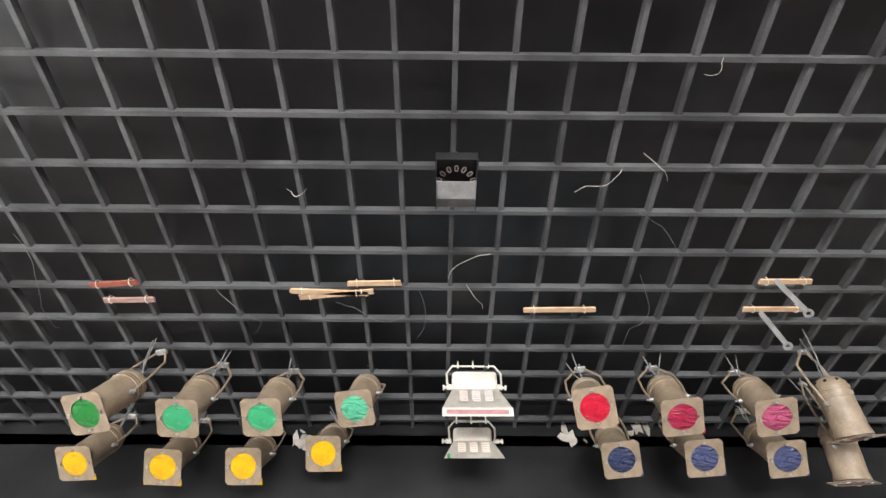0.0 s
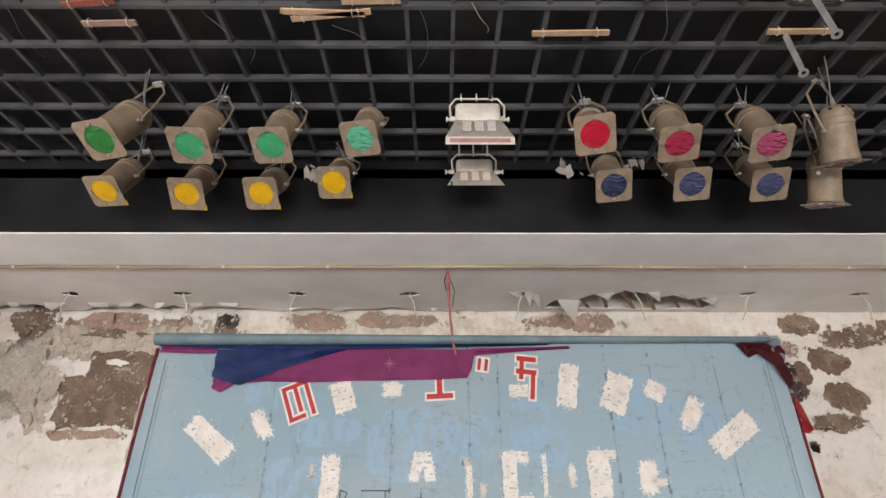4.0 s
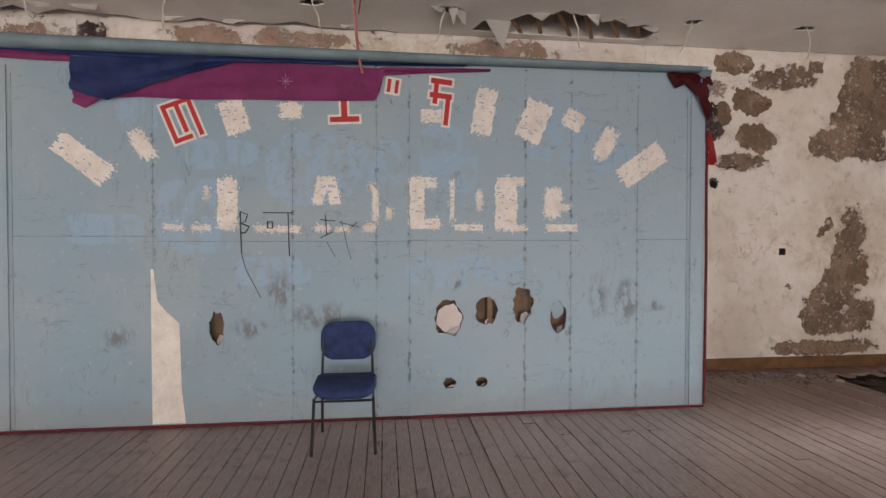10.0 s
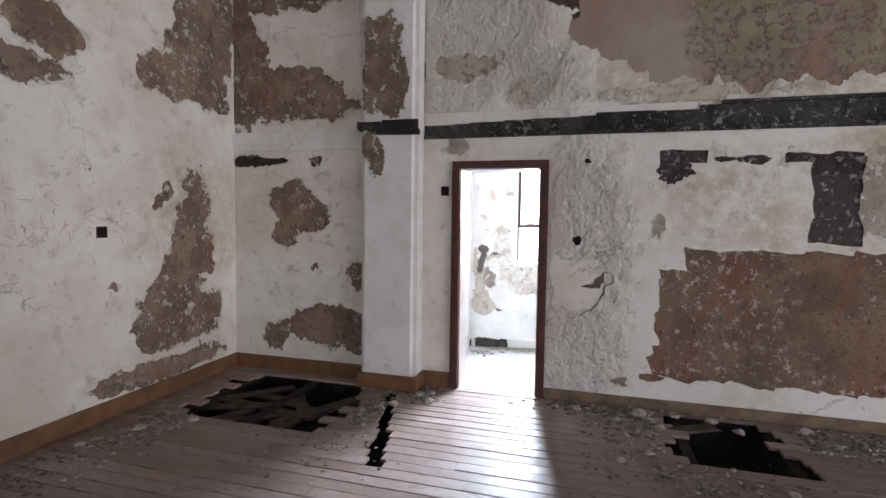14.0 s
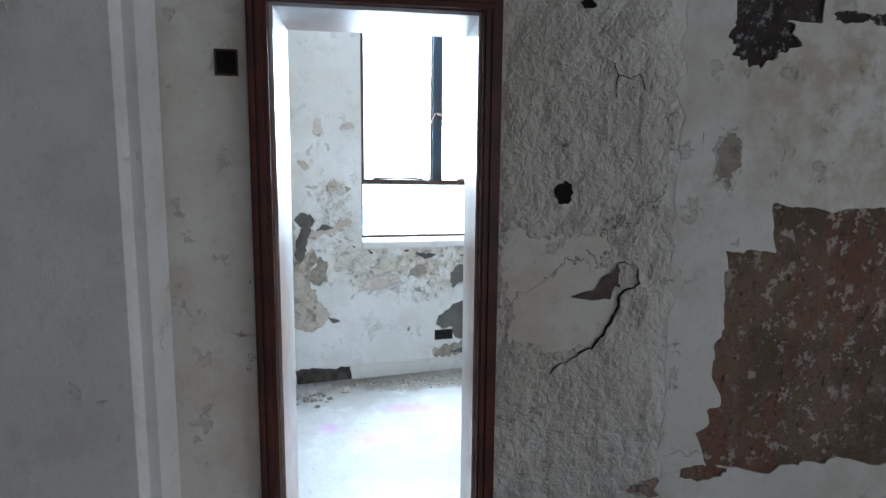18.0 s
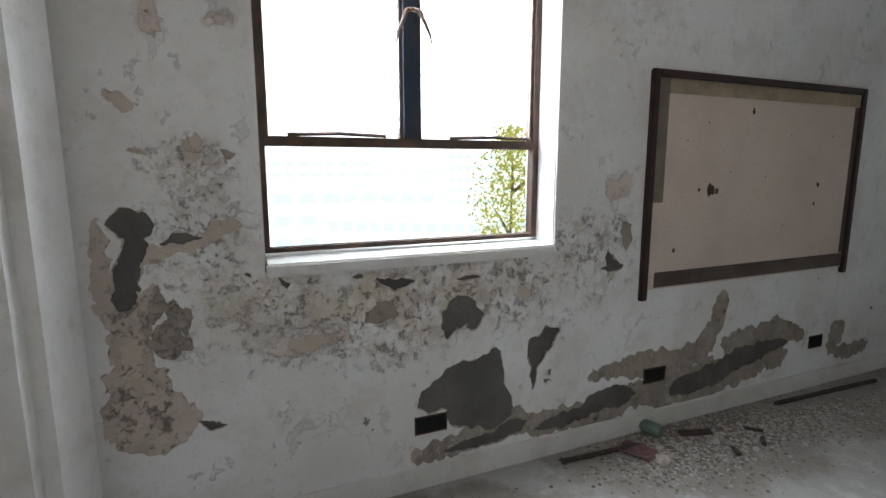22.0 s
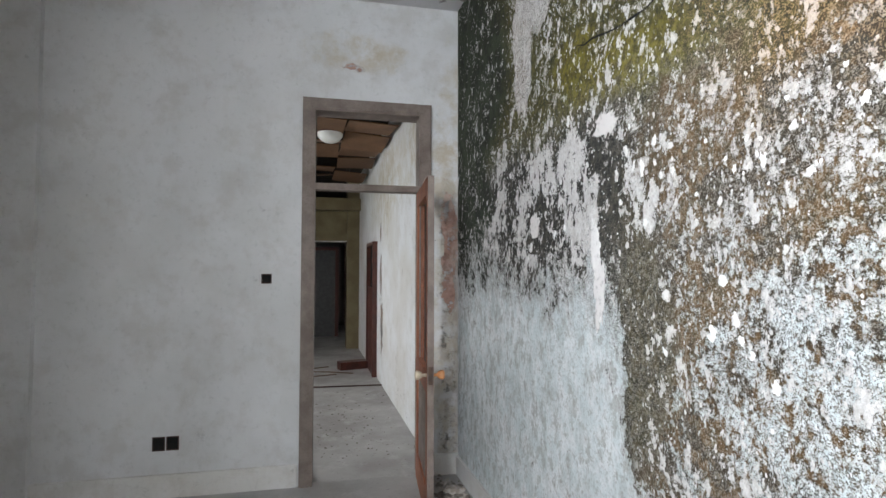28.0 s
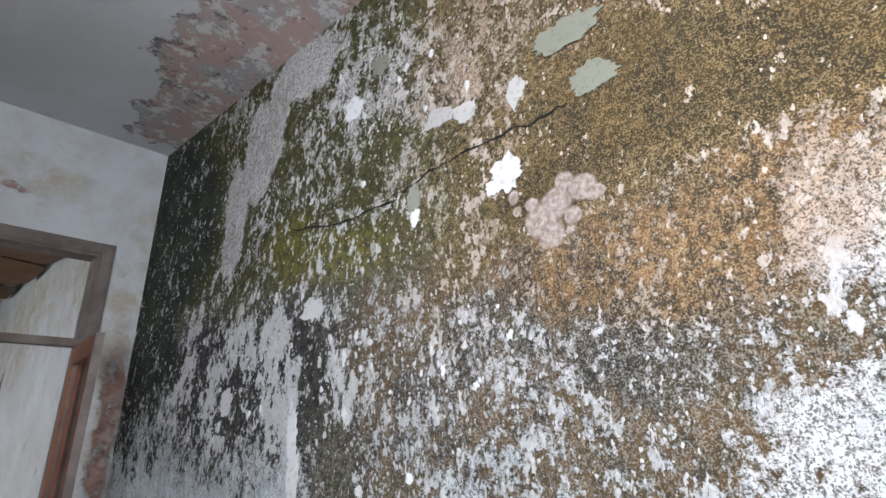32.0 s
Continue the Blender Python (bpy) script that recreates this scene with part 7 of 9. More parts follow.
LAMPROWS = [
    ((-1.59, 2.88, 3.74), (-1.54, 3.09, 4.16), "dark green", 0),
    ((-1.10, 3.03, 3.81), (-1.11, 3.24, 4.24), "green", 0),
    ((-0.58, 3.09, 3.86), (-0.57, 3.31, 4.27), "green", 0),
    ((0.00, 3.23, 4.03), (0.04, 3.46, 4.42), "pale green", 0),
    ((1.62, 2.98, 3.87), (1.69, 3.27, 4.23), "red", 0),
    ((2.21, 3.05, 3.85), (2.25, 3.25, 4.27), "wine red", 0),
    ((2.87, 3.09, 3.88), (2.92, 3.30, 4.30), "pinkish red", 0),
    ((3.40, 3.20, 3.79), (3.36, 3.05, 4.18), "rose", 35),
    ((-2.08, 3.69, 3.87), (-2.06, 3.92, 4.27), "yellow", 0),
    ((-1.43, 3.70, 3.85), (-1.45, 3.98, 4.23), "yellow", 0),
    ((-0.85, 3.72, 3.87), (-0.84, 4.03, 4.23), "yellow", 0),
    ((-0.28, 3.73, 3.98), (-0.27, 4.03, 4.34), "yellow", 0),
    ((1.91, 3.54, 3.83), (1.96, 3.80, 4.21), "dark blue", 0),
    ((2.52, 3.55, 3.85), (2.56, 3.83, 4.22), "blue", 0),
    ((3.11, 3.54, 3.84), (3.16, 3.81, 4.23), "blue", 0),
    ((3.52, 3.59, 3.69), (3.53, 3.44, 4.08), "rose", 35),
]
for tip, rear, colour, roll in LAMPROWS:
    stage_lamp(tip, rear, colour, roll)


def flood_lamp(m, upper):
    lamp = thing("flood_lamp", m, "cream enamelled flood lamp with a flared hood" if upper else "cream enamelled flood lamp with its flap hanging down", "stage lamp", "flood lamps on the grid")
    bm = bmesh.new()
    rounded(bm, 0.34 if upper else 0.30, 0.15, 0.17 if upper else 0.13, 0.035)
    part("housing", bm, M_CREAMCAN, lamp, "", True)
    zt = -0.085 if upper else -0.06
    wt, wb = (0.17, 0.245) if upper else (0.15, 0.225)
    drop = 0.22 if upper else 0.19
    bm = bmesh.new()
    v = [bm.verts.new(p) for p in ((-wt, -0.07, zt), (wt, -0.07, zt), (wb, -0.15, zt - drop), (-wb, -0.15, zt - drop))]
    bm.faces.new(v)
    bmesh.ops.solidify(bm, geom=bm.faces[:], thickness=0.006)
    part("hood" if upper else "flap", bm, M_CREAMCAN, lamp, "flared cream plate with louvres")
    if upper:
        part("lip", boxes((-wb, -0.155, zt - drop - 0.065, wb, -0.15, zt - drop - 0.05), (-wb, -0.155, zt - drop - 0.012, wb, -0.15, zt - drop), (-wb, -0.155, zt - drop - 0.05, -wb + 0.03, -0.15, zt - drop - 0.012), (wb - 0.03, -0.155, zt - drop - 0.05, wb, -0.15, zt - drop - 0.012)), M_CREAMCAN, lamp, "cream filter frame")
        part("filter", boxes((-wb + 0.03, -0.152, zt - drop - 0.05, wb - 0.03, -0.149, zt - drop - 0.012)), GEL["rose"], lamp, "dull rose filter")
        for sx in (-1, 1):
            bm = bmesh.new()
            v = [bm.verts.new(p) for p in ((sx * wt, -0.07, zt), (sx * wb, -0.15, zt - drop), (sx * wb, -0.15, zt - drop - 0.065), (sx * wt, 0.06, zt))]
            bm.faces.new(v)
            bmesh.ops.solidify(bm, geom=bm.faces[:], thickness=0.006)
            part("cheek", bm, M_CREAMCAN, lamp)
    else:
        part("sticker", boxes((-0.20, -0.160, zt - drop + 0.005, -0.18, -0.148, zt - drop + 0.03)), GEL["green"], lamp, "small green sticker")
    for k in range(3):
        for j in range(5):
            f = 0.16 + 0.12 * j
            bm = boxes((-0.12 + 0.09 * k, -0.084 - 0.08 * f, zt - drop * f - 0.007, -0.06 + 0.09 * k, -0.079 - 0.08 * f, zt - drop * f + 0.007))
            part("louvre", bm, M_JAMB if upper else M_CREAM, lamp)
    top = GRID_Z - m.translation.z
    bar = 0.20 if upper else 0.17
    wy2 = 0.205 if upper else 0.18
    for sx in (-1, 1):
        bm = bmesh.new()
        tube(bm, [(sx * 0.175, 0, 0), (sx * wy2, 0, 0.01), (sx * (wy2 + 0.005), 0.01, bar * 0.6), (sx * (wy2 - 0.04), 0.02, bar), (0, 0.02, bar)], 0.0085, 6)
        part("yoke_arm", bm, M_CREAMCAN, lamp, "", True)
        bm = bmesh.new()
        lathe(bm, [(0.018, 0), (0.018, 0.045), (0.010, 0.047), (0.010, 0.06), (0.02, 0.062), (0.02, 0.075)], 10, Matrix.Translation((sx * 0.165, 0, -0.02)) @ Matrix.Rotation(sx * math.pi / 2, 4, "Y"))
        part("knob", bm, M_CREAMCAN, lamp, "", True)
    for ox in (-0.12, 0.0, 0.12):
        bm = bmesh.new()
        tube(bm, [(ox, 0.02, bar - 0.02), (ox, 0.02, max(top, bar + 0.04) + 0.012)], 0.007, 6)
        part("hanger", bm, M_CREAMCAN, lamp, "", True)


flood_lamp(Matrix.Translation((0.865, 3.30, 4.285)), True)
flood_lamp(Matrix.Translation((0.862, 3.76, 4.125)), False)

# the slide-change dial box hanging in the grid
dial = thing("dial_box", pose(0.68, 1.56, 4.20, 0, 0, 0), "open grey tin box with a ring of white noughts", "dial box")
M_TIN = plain("dusty_grey_tin", (0.30, 0.30, 0.30), (0.22, 0.22, 0.215), 0.5, 9.0, metal=0.2)
part("front", boxes((-0.105, -0.08, -0.005, 0.105, 0.025, 0.0)), M_TIN, dial, "dusty grey lid")
bm = bmesh.new()
v = [bm.verts.new(p) for p in ((-0.105, 0.027, -0.006), (0.105, 0.027, -0.006), (0.105, 0.09, 0.02), (-0.105, 0.09, 0.02))]
bm.faces.new(v)
bmesh.ops.solidify(bm, geom=bm.faces[:], thickness=0.004)
part("skirt", bm, M_TIN, dial)
for a in ((-0.11, -0.21, -0.012, -0.1055, 0.09, 0.075), (0.1055, -0.21, -0.012, 0.11, 0.09, 0.075), (-0.1055, -0.21, -0.004, 0.1055, -0.206, 0.075), (-0.1055, 0.086, 0.025, 0.1055, 0.09, 0.075)):
    part("side", boxes(a), M_BLACK, dial, "black tin side")
part("back", boxes((-0.105, -0.205, 0.07, 0.105, 0.085, 0.0745)), M_BLACK, dial, "black tin back")
bm = bmesh.new()
lathe(bm, [(0.0, 0.055), (0.078, 0.055), (0.078, 0.06), (0.0, 0.06)], 24, Matrix.Translation((0, -0.03, 0)), close=False)
part("disc", bm, M_BLACK, dial, "dark dial disc")
for k in range(7):
    a = radians(-90 + (k - 3) * 24)
    text = bpy.data.curves.new("nought", "FONT")
    text.body, text.size, text.align_x, text.align_y, text.extrude, text.offset = "0", 0.05, "CENTER", "CENTER", 0.001, 0.0015
    tmp = bpy.data.objects.new("tmp", text)
    scene.collection.objects.link(tmp)
    bpy.context.view_layer.update()
    me = bpy.data.meshes.new_from_object(tmp.evaluated_get(bpy.context.evaluated_depsgraph_get()))
    bpy.data.objects.remove(tmp)
    me.materials.clear()
    me.materials.append(M_JAMB)
    ob = new("numeral", me)
    ob.parent = dial
    ob.matrix_basis = pose(0.095 * math.cos(a), -0.03 + 0.095 * math.sin(a), 0.053, 180, 0, 0) @ Matrix.Rotation(-a - math.pi / 2, 4, "Z")
part("hanger", boxes((-0.008, -0.1, 0.0755, 0.008, -0.08, 0.30)), M_CHROME, dial)

# bare laths laid over the grid bars
for x0, y0, x1, y1, tone in ((-0.43, 2.50, 0.10, 2.52, 0), (-0.38, 2.56, 0.14, 2.50, 0), (-0.02, 2.43, 0.34, 2.42, 0), (1.19, 2.67, 1.70, 2.66, 0), (2.75, 2.65, 3.19, 2.645, 0), (2.757, 2.39, 3.12, 2.385, 0), (-1.75, 2.60, -1.39, 2.59, 1), (-1.78, 2.46, -1.45, 2.43, 2)):
    ln = math.hypot(x1 - x0, y1 - y0)
    bm = boxes((-ln / 2, -0.02, 0, ln / 2, 0.02, 0.014))
    for v in bm.verts:
        v.co.x += rng.uniform(-0.012, 0.012)
    mat = (M_BARE, plain("pinkish_lath", (0.38, 0.25, 0.21)), plain("reddish_lath", (0.30, 0.09, 0.06)))[tone]
    ob = single("lath", bm, mat, ("pale raw wooden lath tied under the grid", "pinkish wooden lath tied under the grid", "reddish splintered lath tied under the grid")[tone], "lath", "laths on the grid")
    ob.matrix_world = pose((x0 + x1) / 2, (y0 + y1) / 2, GRID_Z - 0.028, 0, 0, math.degrees(math.atan2(y1 - y0, x1 - x0)))
    for e in (-0.35, 0.35):
        bm = bmesh.new()
        tube(bm, [(ln * e + 0.004 * math.cos(k), 0.028 * math.cos(k * math.tau / 8), 0.012 + 0.03 * math.sin(k * math.tau / 8)) for k in range(9)], 0.003, 5)
        part("wire_tie", bm, M_CABLEWHITE, ob)
for p, q in (((2.857, 2.363, 4.45), (3.07, 2.53, 4.32)), ((2.873, 2.666, 4.45), (3.07, 2.855, 4.32))):
    bm = bmesh.new()
    d = Vector(q) - Vector(p)
    rounded(bm, 0.036, d.length, 0.006, 0.016, seg=4)
    bmesh.ops.delete(bm, geom=[], context="VERTS")
    lathe(bm, [(0.014, -0.004), (0.032, -0.004), (0.032, 0.004), (0.014, 0.004), (0.014, -0.004)], 18, Matrix.Translation((0, d.length / 2 + 0.02, 0)), close=False)
    ob = single("hanger_strap", bm, M_TIN, "grey metal strap with a ringed end", "strap", "metal straps on the grid")
    ob.matrix_world = Matrix.Translation((Vector(p) + Vector(q)) / 2) @ d.to_track_quat("Y", "Z").to_matrix().to_4x4()
# thin loose wires
rng = random.Random(21)
for x0, y0, sag, ln, tone in ((1.95, 2.35, 0.12, 0.7, 0), (2.15, 2.5, 0.10, 0.8, 0), (0.45, 2.5, 0.06, 0.5, 0), (-0.95, 2.5, 0.10, 0.6, 0), (1.65, 1.55, 0.08, 0.3, 1), (0.35, 2.75, 0.08, 0.5, 0), (0.66, 2.4, 0.03, 0.4, 1), (0.78, 2.45, 0.03, 0.25, 1), (3.6, 1.7, 0.05, 0.5, 0), (-2.2, 2.9, 0.12, 0.9, 0), (-0.2, 1.7, 0.05, 0.12, 1), (0.55, 0.55, 0.04, 0.10, 1), (1.75, 1.45, 0.05, 0.25, 1), (1.95, 1.0, 0.04, 0.12, 1)):
    bm = bmesh.new()
    a, da = rng.uniform(0, math.tau), rng.uniform(-1.2, 1.2)
    p = Vector((x0, y0, GRID_Z))
    q = [p.copy()]
    for k in range(12):
        a += da / 6 + rng.uniform(-0.25, 0.25)
        p = p + Vector((math.cos(a), math.sin(a), 0)) * ln / 12
        q.append(Vector((p.x, p.y, GRID_Z - 0.02 - sag * math.sin(math.pi * min(1, (k + 1) / 9)))))
    tube(bm, q, 0.0017, 4)
    single("loose_wire", bm, (M_CABLE, M_CABLEWHITE)[tone], ("thin grey wire dangling from the grid", "thin pale wire dangling from the grid")[tone], "wire", "wires on the grid", smooth=True)
for x0, z0, n in ((-0.62, 4.37, 5), (1.80, 4.42, 4), (2.35, 4.44, 4)):
    for k in range(n):
        bm = bmesh.new()
        q = ragged(rng, 0, 0, rng.uniform(0.02, 0.06), rng.uniform(0.03, 0.08), 9, 0.6)
        bm.faces.new([bm.verts.new((a, 0.02 * math.sin(9 * a + k), b)) for a, b in q])
        bmesh.ops.solidify(bm, geom=bm.faces[:], thickness=0.004)
        ob = single("torn_paper", bm, M_PAPER, "torn white paper stuck to the black fascia", "paper", "torn paper on the fascia")
        ob.matrix_world = pose(x0 + rng.uniform(-0.1, 0.1), LIP - 0.012 - 0.004 * k, z0 + rng.uniform(-0.12, 0.08), rng.uniform(-12, 5), 0, rng.uniform(-8, 8))

# ---------------------------------------------------------------- under the low ceiling
bm = bmesh.new()
tube(bm, [(X0, 4.81, SOFFIT - 0.018), (-1.5, 4.82, SOFFIT - 0.02), (0.8, 4.80, SOFFIT - 0.018), (3.0, 4.81, SOFFIT - 0.02), (X1, 4.81, SOFFIT - 0.018)], 0.017, 10)
pipe = single("conduit_pipe", bm, plain("yellowed_conduit", (0.40, 0.33, 0.22), (0.26, 0.20, 0.13), 0.5, 1.2), "yellowed conduit clipped under the low ceiling", "pipe", smooth=True)
for k in range(12):
    bm = bmesh.new()
    lathe(bm, [(0.021, -0.012), (0.021, 0.012)], 10, Matrix.Translation((-4.6 + k * 1.02, 4.81, SOFFIT - 0.019)) @ Matrix.Rotation(math.pi / 2, 4, "Y"))
    part("clip", bm, M_CABLEWHITE, pipe)
for k in range(8):
    cx = -3.56 + 1.264 * k
    bm = bmesh.new()
    s = 0.06 if k % 2 else -0.05
    tube(bm, [(cx, 5.62, 4.301), (cx, 5.60, SOFFIT + 0.05), (cx + s * 0.2, 5.58, SOFFIT - 0.03), (cx + s, 5.60, SOFFIT - 0.12), (cx + s * 1.1, 5.62, SOFFIT - 0.2), (cx + s * 1.7, 5.68, SOFFIT - 0.28)], 0.008, 6)
    single("cable_end", bm, M_CABLEWHITE, "pale cable hanging out of an empty lamp hole", "cable", "cables at the ceiling holes", smooth=True)
bm = bmesh.new()
tube(bm, [(0.66, 4.86, SOFFIT), (0.655, 4.9, 3.55), (0.68, 4.93, 3.2), (0.70, 4.94, 3.0), (0.73, 4.945, 2.88)], 0.012, 6)
rope = single("red_ribbon", bm, plain("faded_red_ribbon", (0.42, 0.16, 0.15), (0.32, 0.10, 0.10), 0.8), "faded red ribbon from ceiling to backdrop", "ribbon", smooth=True)
for k in range(3):
    bm = bmesh.new()
    tube(bm, [(0.655, 4.88, SOFFIT - 0.01 - 0.03 * k), (0.62 + 0.05 * k, 4.90, 3.6 - 0.05 * k), (0.64 + 0.03 * k, 4.9, 3.5 - 0.08 * k)], 0.005, 5)
    part("tail", bm, M_WINE, rope, "", True)
# broken slats and torn board at the big hole
M_SLAT = plain("raw_brown_slat", (0.34, 0.22, 0.13), (0.24, 0.15, 0.09), 0.8, 8.0)
for k in range(7):
    cx = 1.95 + 0.27 * k
    bm = boxes((-0.02, -0.30, -0.008, 0.02, 0.30, 0.008))
    ob = single("ceiling_slat", bm, M_SLAT, "dark bare wooden slat above the torn ceiling", "slat", "slats in the ceiling hole")
    ob.matrix_world = pose(cx, 5.86, SOFFIT + 0.035 + rng.uniform(0, 0.02), -6, 0, -28 + rng.uniform(-8, 8))
for cx, cy, w, h, tx, ty in ((2.05, 5.78, 0.14, 0.24, -70, 5), (2.42, 5.58, 0.12, 0.10, -50, -10), (1.62, 5.60, 0.08, 0.16, -60, 20), (1.42, 5.55, 0.08, 0.08, -50, 0), (3.25, 5.62, 0.10, 0.12, -40, 15), (3.66, 5.74, 0.10, 0.10, -50, -15), (2.95, 5.54, 0.08, 0.12, -60, 0), (1.50, 5.53, 0.10, 0.06, -30, 0), (3.78, 5.95, 0.1, 0.08, -50, 30), (1.56, 5.54, 0.05, 0.14, -75, -10)):
    bm = bmesh.new()
    q = [(-w, 0), (w, 0), (w * 0.5, -h * 0.8), (w * 0.1, -h * 1.5), (-w * 0.5, -h * 0.7)]
    bm.faces.new([bm.verts.new((a, b, 0)) for a, b in q])
    bmesh.ops.solidify(bm, geom=bm.faces[:], thickness=0.006)
    ob = single("torn_board_flap", bm, M_SOFFIT, "torn white flap hanging from the low ceiling", "torn flap", "torn flaps of the low ceiling")
    ob.matrix_world = pose(cx, cy, SOFFIT + 0.004, -tx, 0, ty)
for cx in (-4.9, -4.4, -3.9, -3.4, -3.05, -2.7, -2.3, -1.9, -1.2, -0.6, 0.5):
    bm = bmesh.new()
    q = ragged(rng, 0, 0, rng.uniform(0.06, 0.16), rng.uniform(0.03, 0.08), 8, 0.5)
    bm.faces.new([bm.verts.new((a, 0, b)) for a, b in q])
    bmesh.ops.solidify(bm, geom=bm.faces[:], thickness=0.006)
    ob = single("torn_board_flap", bm, M_SOFFIT, "torn white flap hanging from the low ceiling", "torn flap", "torn flaps of the low ceiling")
    ob.matrix_world = pose(cx, Y1 - (0.33 if cx < -1.8 else 0.16), SOFFIT - 0.004, rng.uniform(-30, -5), 0, rng.uniform(-10, 10))
# empty wall boxes


def wall_box(m, w, h, label, plate=False):
    ob = thing("wall_box", m, label, "wall box", "empty wall boxes")
    # A flat black plate for the shade inside the box.
    part("hole", boxes((-w / 2, -0.002, -h / 2, w / 2, 0.004, h / 2)), M_HOLESHADE, ob, "black plate for the shade in the box")
    bm = bmesh.new()
    for a in ((-w / 2 - 0.006, -0.006, -h / 2 - 0.006, w / 2 + 0.006, 0.003, -h / 2), (-w / 2 - 0.006, -0.006, h / 2, w / 2 + 0.006, 0.003, h / 2 + 0.006), (-w / 2 - 0.006, -0.006, -h / 2, -w / 2, 0.003, h / 2), (w / 2, -0.006, -h / 2, w / 2 + 0.006, 0.003, h / 2)):
        box(bm, *a)
    part("rim", bm, M_CHROME if plate else M_IRON, ob)
    if plate:
        bm = boxes((-0.05, -0.03, -0.04, 0.0, -0.025, 0.02))
        turned(bm, bm.verts, pose(0, 0, -0.03, 20, 25, 0))
        part("loose_plate", bm, M_JAMB, ob, "loose white plate")


wall_box(pose(-3.98, Y1 - 0.014, 1.35), 0.05, 0.05, "empty wall box with its plate hanging loose", True)
wall_box(pose(-3.29, Y1 - 0.014, 0.365), 0.06, 0.06, "small black empty wall box in the limewash")
wall_box(pose(5.57, Y1 - 0.0085, 1.38), 0.07, 0.07, "rusty empty wall box in the limewash")
wall_box(pose(X1, 4.06, 1.75, 0, 0, -90), 0.06, 0.07, "dark empty wall box beside the door")
for u, z, w in ((1.15, 0.12, 0.15), (-0.23, 0.13, 0.15), (-1.68, 0.13, 0.13)):
    ob = wall_box(WIN @ pose(WX - 0.007, u, z, 0, 0, -90), w, 0.075, "empty double socket box in the damp wall")
for u in (9.52, 9.43):
    wall_box(END @ pose(u, EY, 0.18, 0, 0, 180), 0.07, 0.085, "black empty socket hole above the skirting")
wall_box(END @ pose(8.82, EY, 1.33, 0, 0, 180), 0.06, 0.06, "black empty switch hole beside the door")

# ---------------------------------------------------------------- side room: iron window
window = tagged(thing("window_1", WIN, "rusty iron-framed window, its upper panes swung open", ""), kind="structure")


def on_window(name, bm, mat, label="", smooth=False):
    return part(name, bm, mat, window, label, smooth)


FX = WX + 0.15
U0, U1, Z0W, Z1W, BAR, MID = WU0, WU1, WZ0 + 0.02, WZ1, 1.415, 1.175
for a in ((FX, U0, Z0W, FX + 0.05, U0 + 0.035, Z1W), (FX, U1 - 0.035, Z0W, FX + 0.05, U1, Z1W), (FX, U0 + 0.035, Z1W - 0.035, FX + 0.05, U1 - 0.035, Z1W), (FX, U0 + 0.035, Z0W, FX + 0.05, U1 - 0.035, Z0W + 0.02)):
    on_window("window_frame", boxes(a), M_IRON)
on_window("transom_bar", boxes((FX - 0.006, U0 + 0.035, BAR - 0.02, FX + 0.055, U1 - 0.035, BAR + 0.02)), M_IRON)
on_window("mullion", boxes((FX - 0.004, MID - 0.035, BAR + 0.02, FX + 0.054, MID + 0.035, Z1W - 0.035)), plain("dark_blue_iron", (0.02, 0.035, 0.06), (0.035, 0.04, 0.05), 0.5, 9.0, metal=0.3))
for a, b, c in ((U0 + 0.036, BAR + 0.021, 0), (MID + 0.036, BAR + 0.021, 1)):
    e = MID - 0.036 if c == 0 else U1 - 0.036
    for q in ((FX + 0.01, a, b, FX + 0.045, a + 0.016, Z1W - 0.036), (FX + 0.01, e - 0.016, b, FX + 0.045, e, Z1W - 0.036)):
        on_window("casement_bar", boxes(q), M_IRON)
for sy in (-1, 1):
    bm = bmesh.new()
    tube(bm, [(FX - 0.02, MID + sy * 0.005, 1.985), (FX - 0.04, MID + sy * 0.03, 1.975), (FX - 0.05, MID + sy * 0.07, 1.885), (FX - 0.05, MID + sy * 0.085, 1.835)], [0.010, 0.010, 0.007, 0.003], 6)
    on_window("handle", bm, M_IRON, "blue-black lever handle", True)
for y0, y1, k in ((U0 + 0.06, U0 + 0.50, 0), (1.30, 1.72, 1)):
    bm = bmesh.new()
    tube(bm, [(FX - 0.012, y0, BAR + 0.028), (FX - 0.02, (y0 + y1) / 2, BAR + 0.034), (FX - 0.012, y1, BAR + 0.026)], 0.008, 6)
    on_window("stay", bm, M_IRON, "rusty stay bar", True)
glass = bpy.data.materials.new("thin_dusty_glass")
glass.use_nodes = True
gn = glass.node_tree
gb = gn.nodes["Principled BSDF"]
gb.inputs["Transmission Weight"].default_value, gb.inputs["Roughness"].default_value, gb.inputs["IOR"].default_value = 1.0, 0.02, 1.02
for a in ((FX + 0.025, U0 + 0.03, Z0W + 0.015, FX + 0.029, U1 - 0.03, BAR - 0.015), (FX + 0.025, U0 + 0.05, BAR + 0.02, FX + 0.029, MID - 0.05, Z1W - 0.03), (FX + 0.025, MID + 0.05, BAR + 0.02, FX + 0.029, U1 - 0.05, Z1W - 0.03)):
    on_window("pane", boxes(a), glass, "clear pane").visible_shadow = False
bm = bmesh.new()
box(bm, WX - 0.035, WU0 + 0.002, WZ0 - 0.05, WX + 0.26, WU1 - 0.004, WZ0 + 0.004)
bmesh.ops.bevel(bm, geom=bm.edges[:], offset=0.008, segments=2, affect="EDGES")
on_window("window_sill", bm, M_WHITE, "chipped white sill")
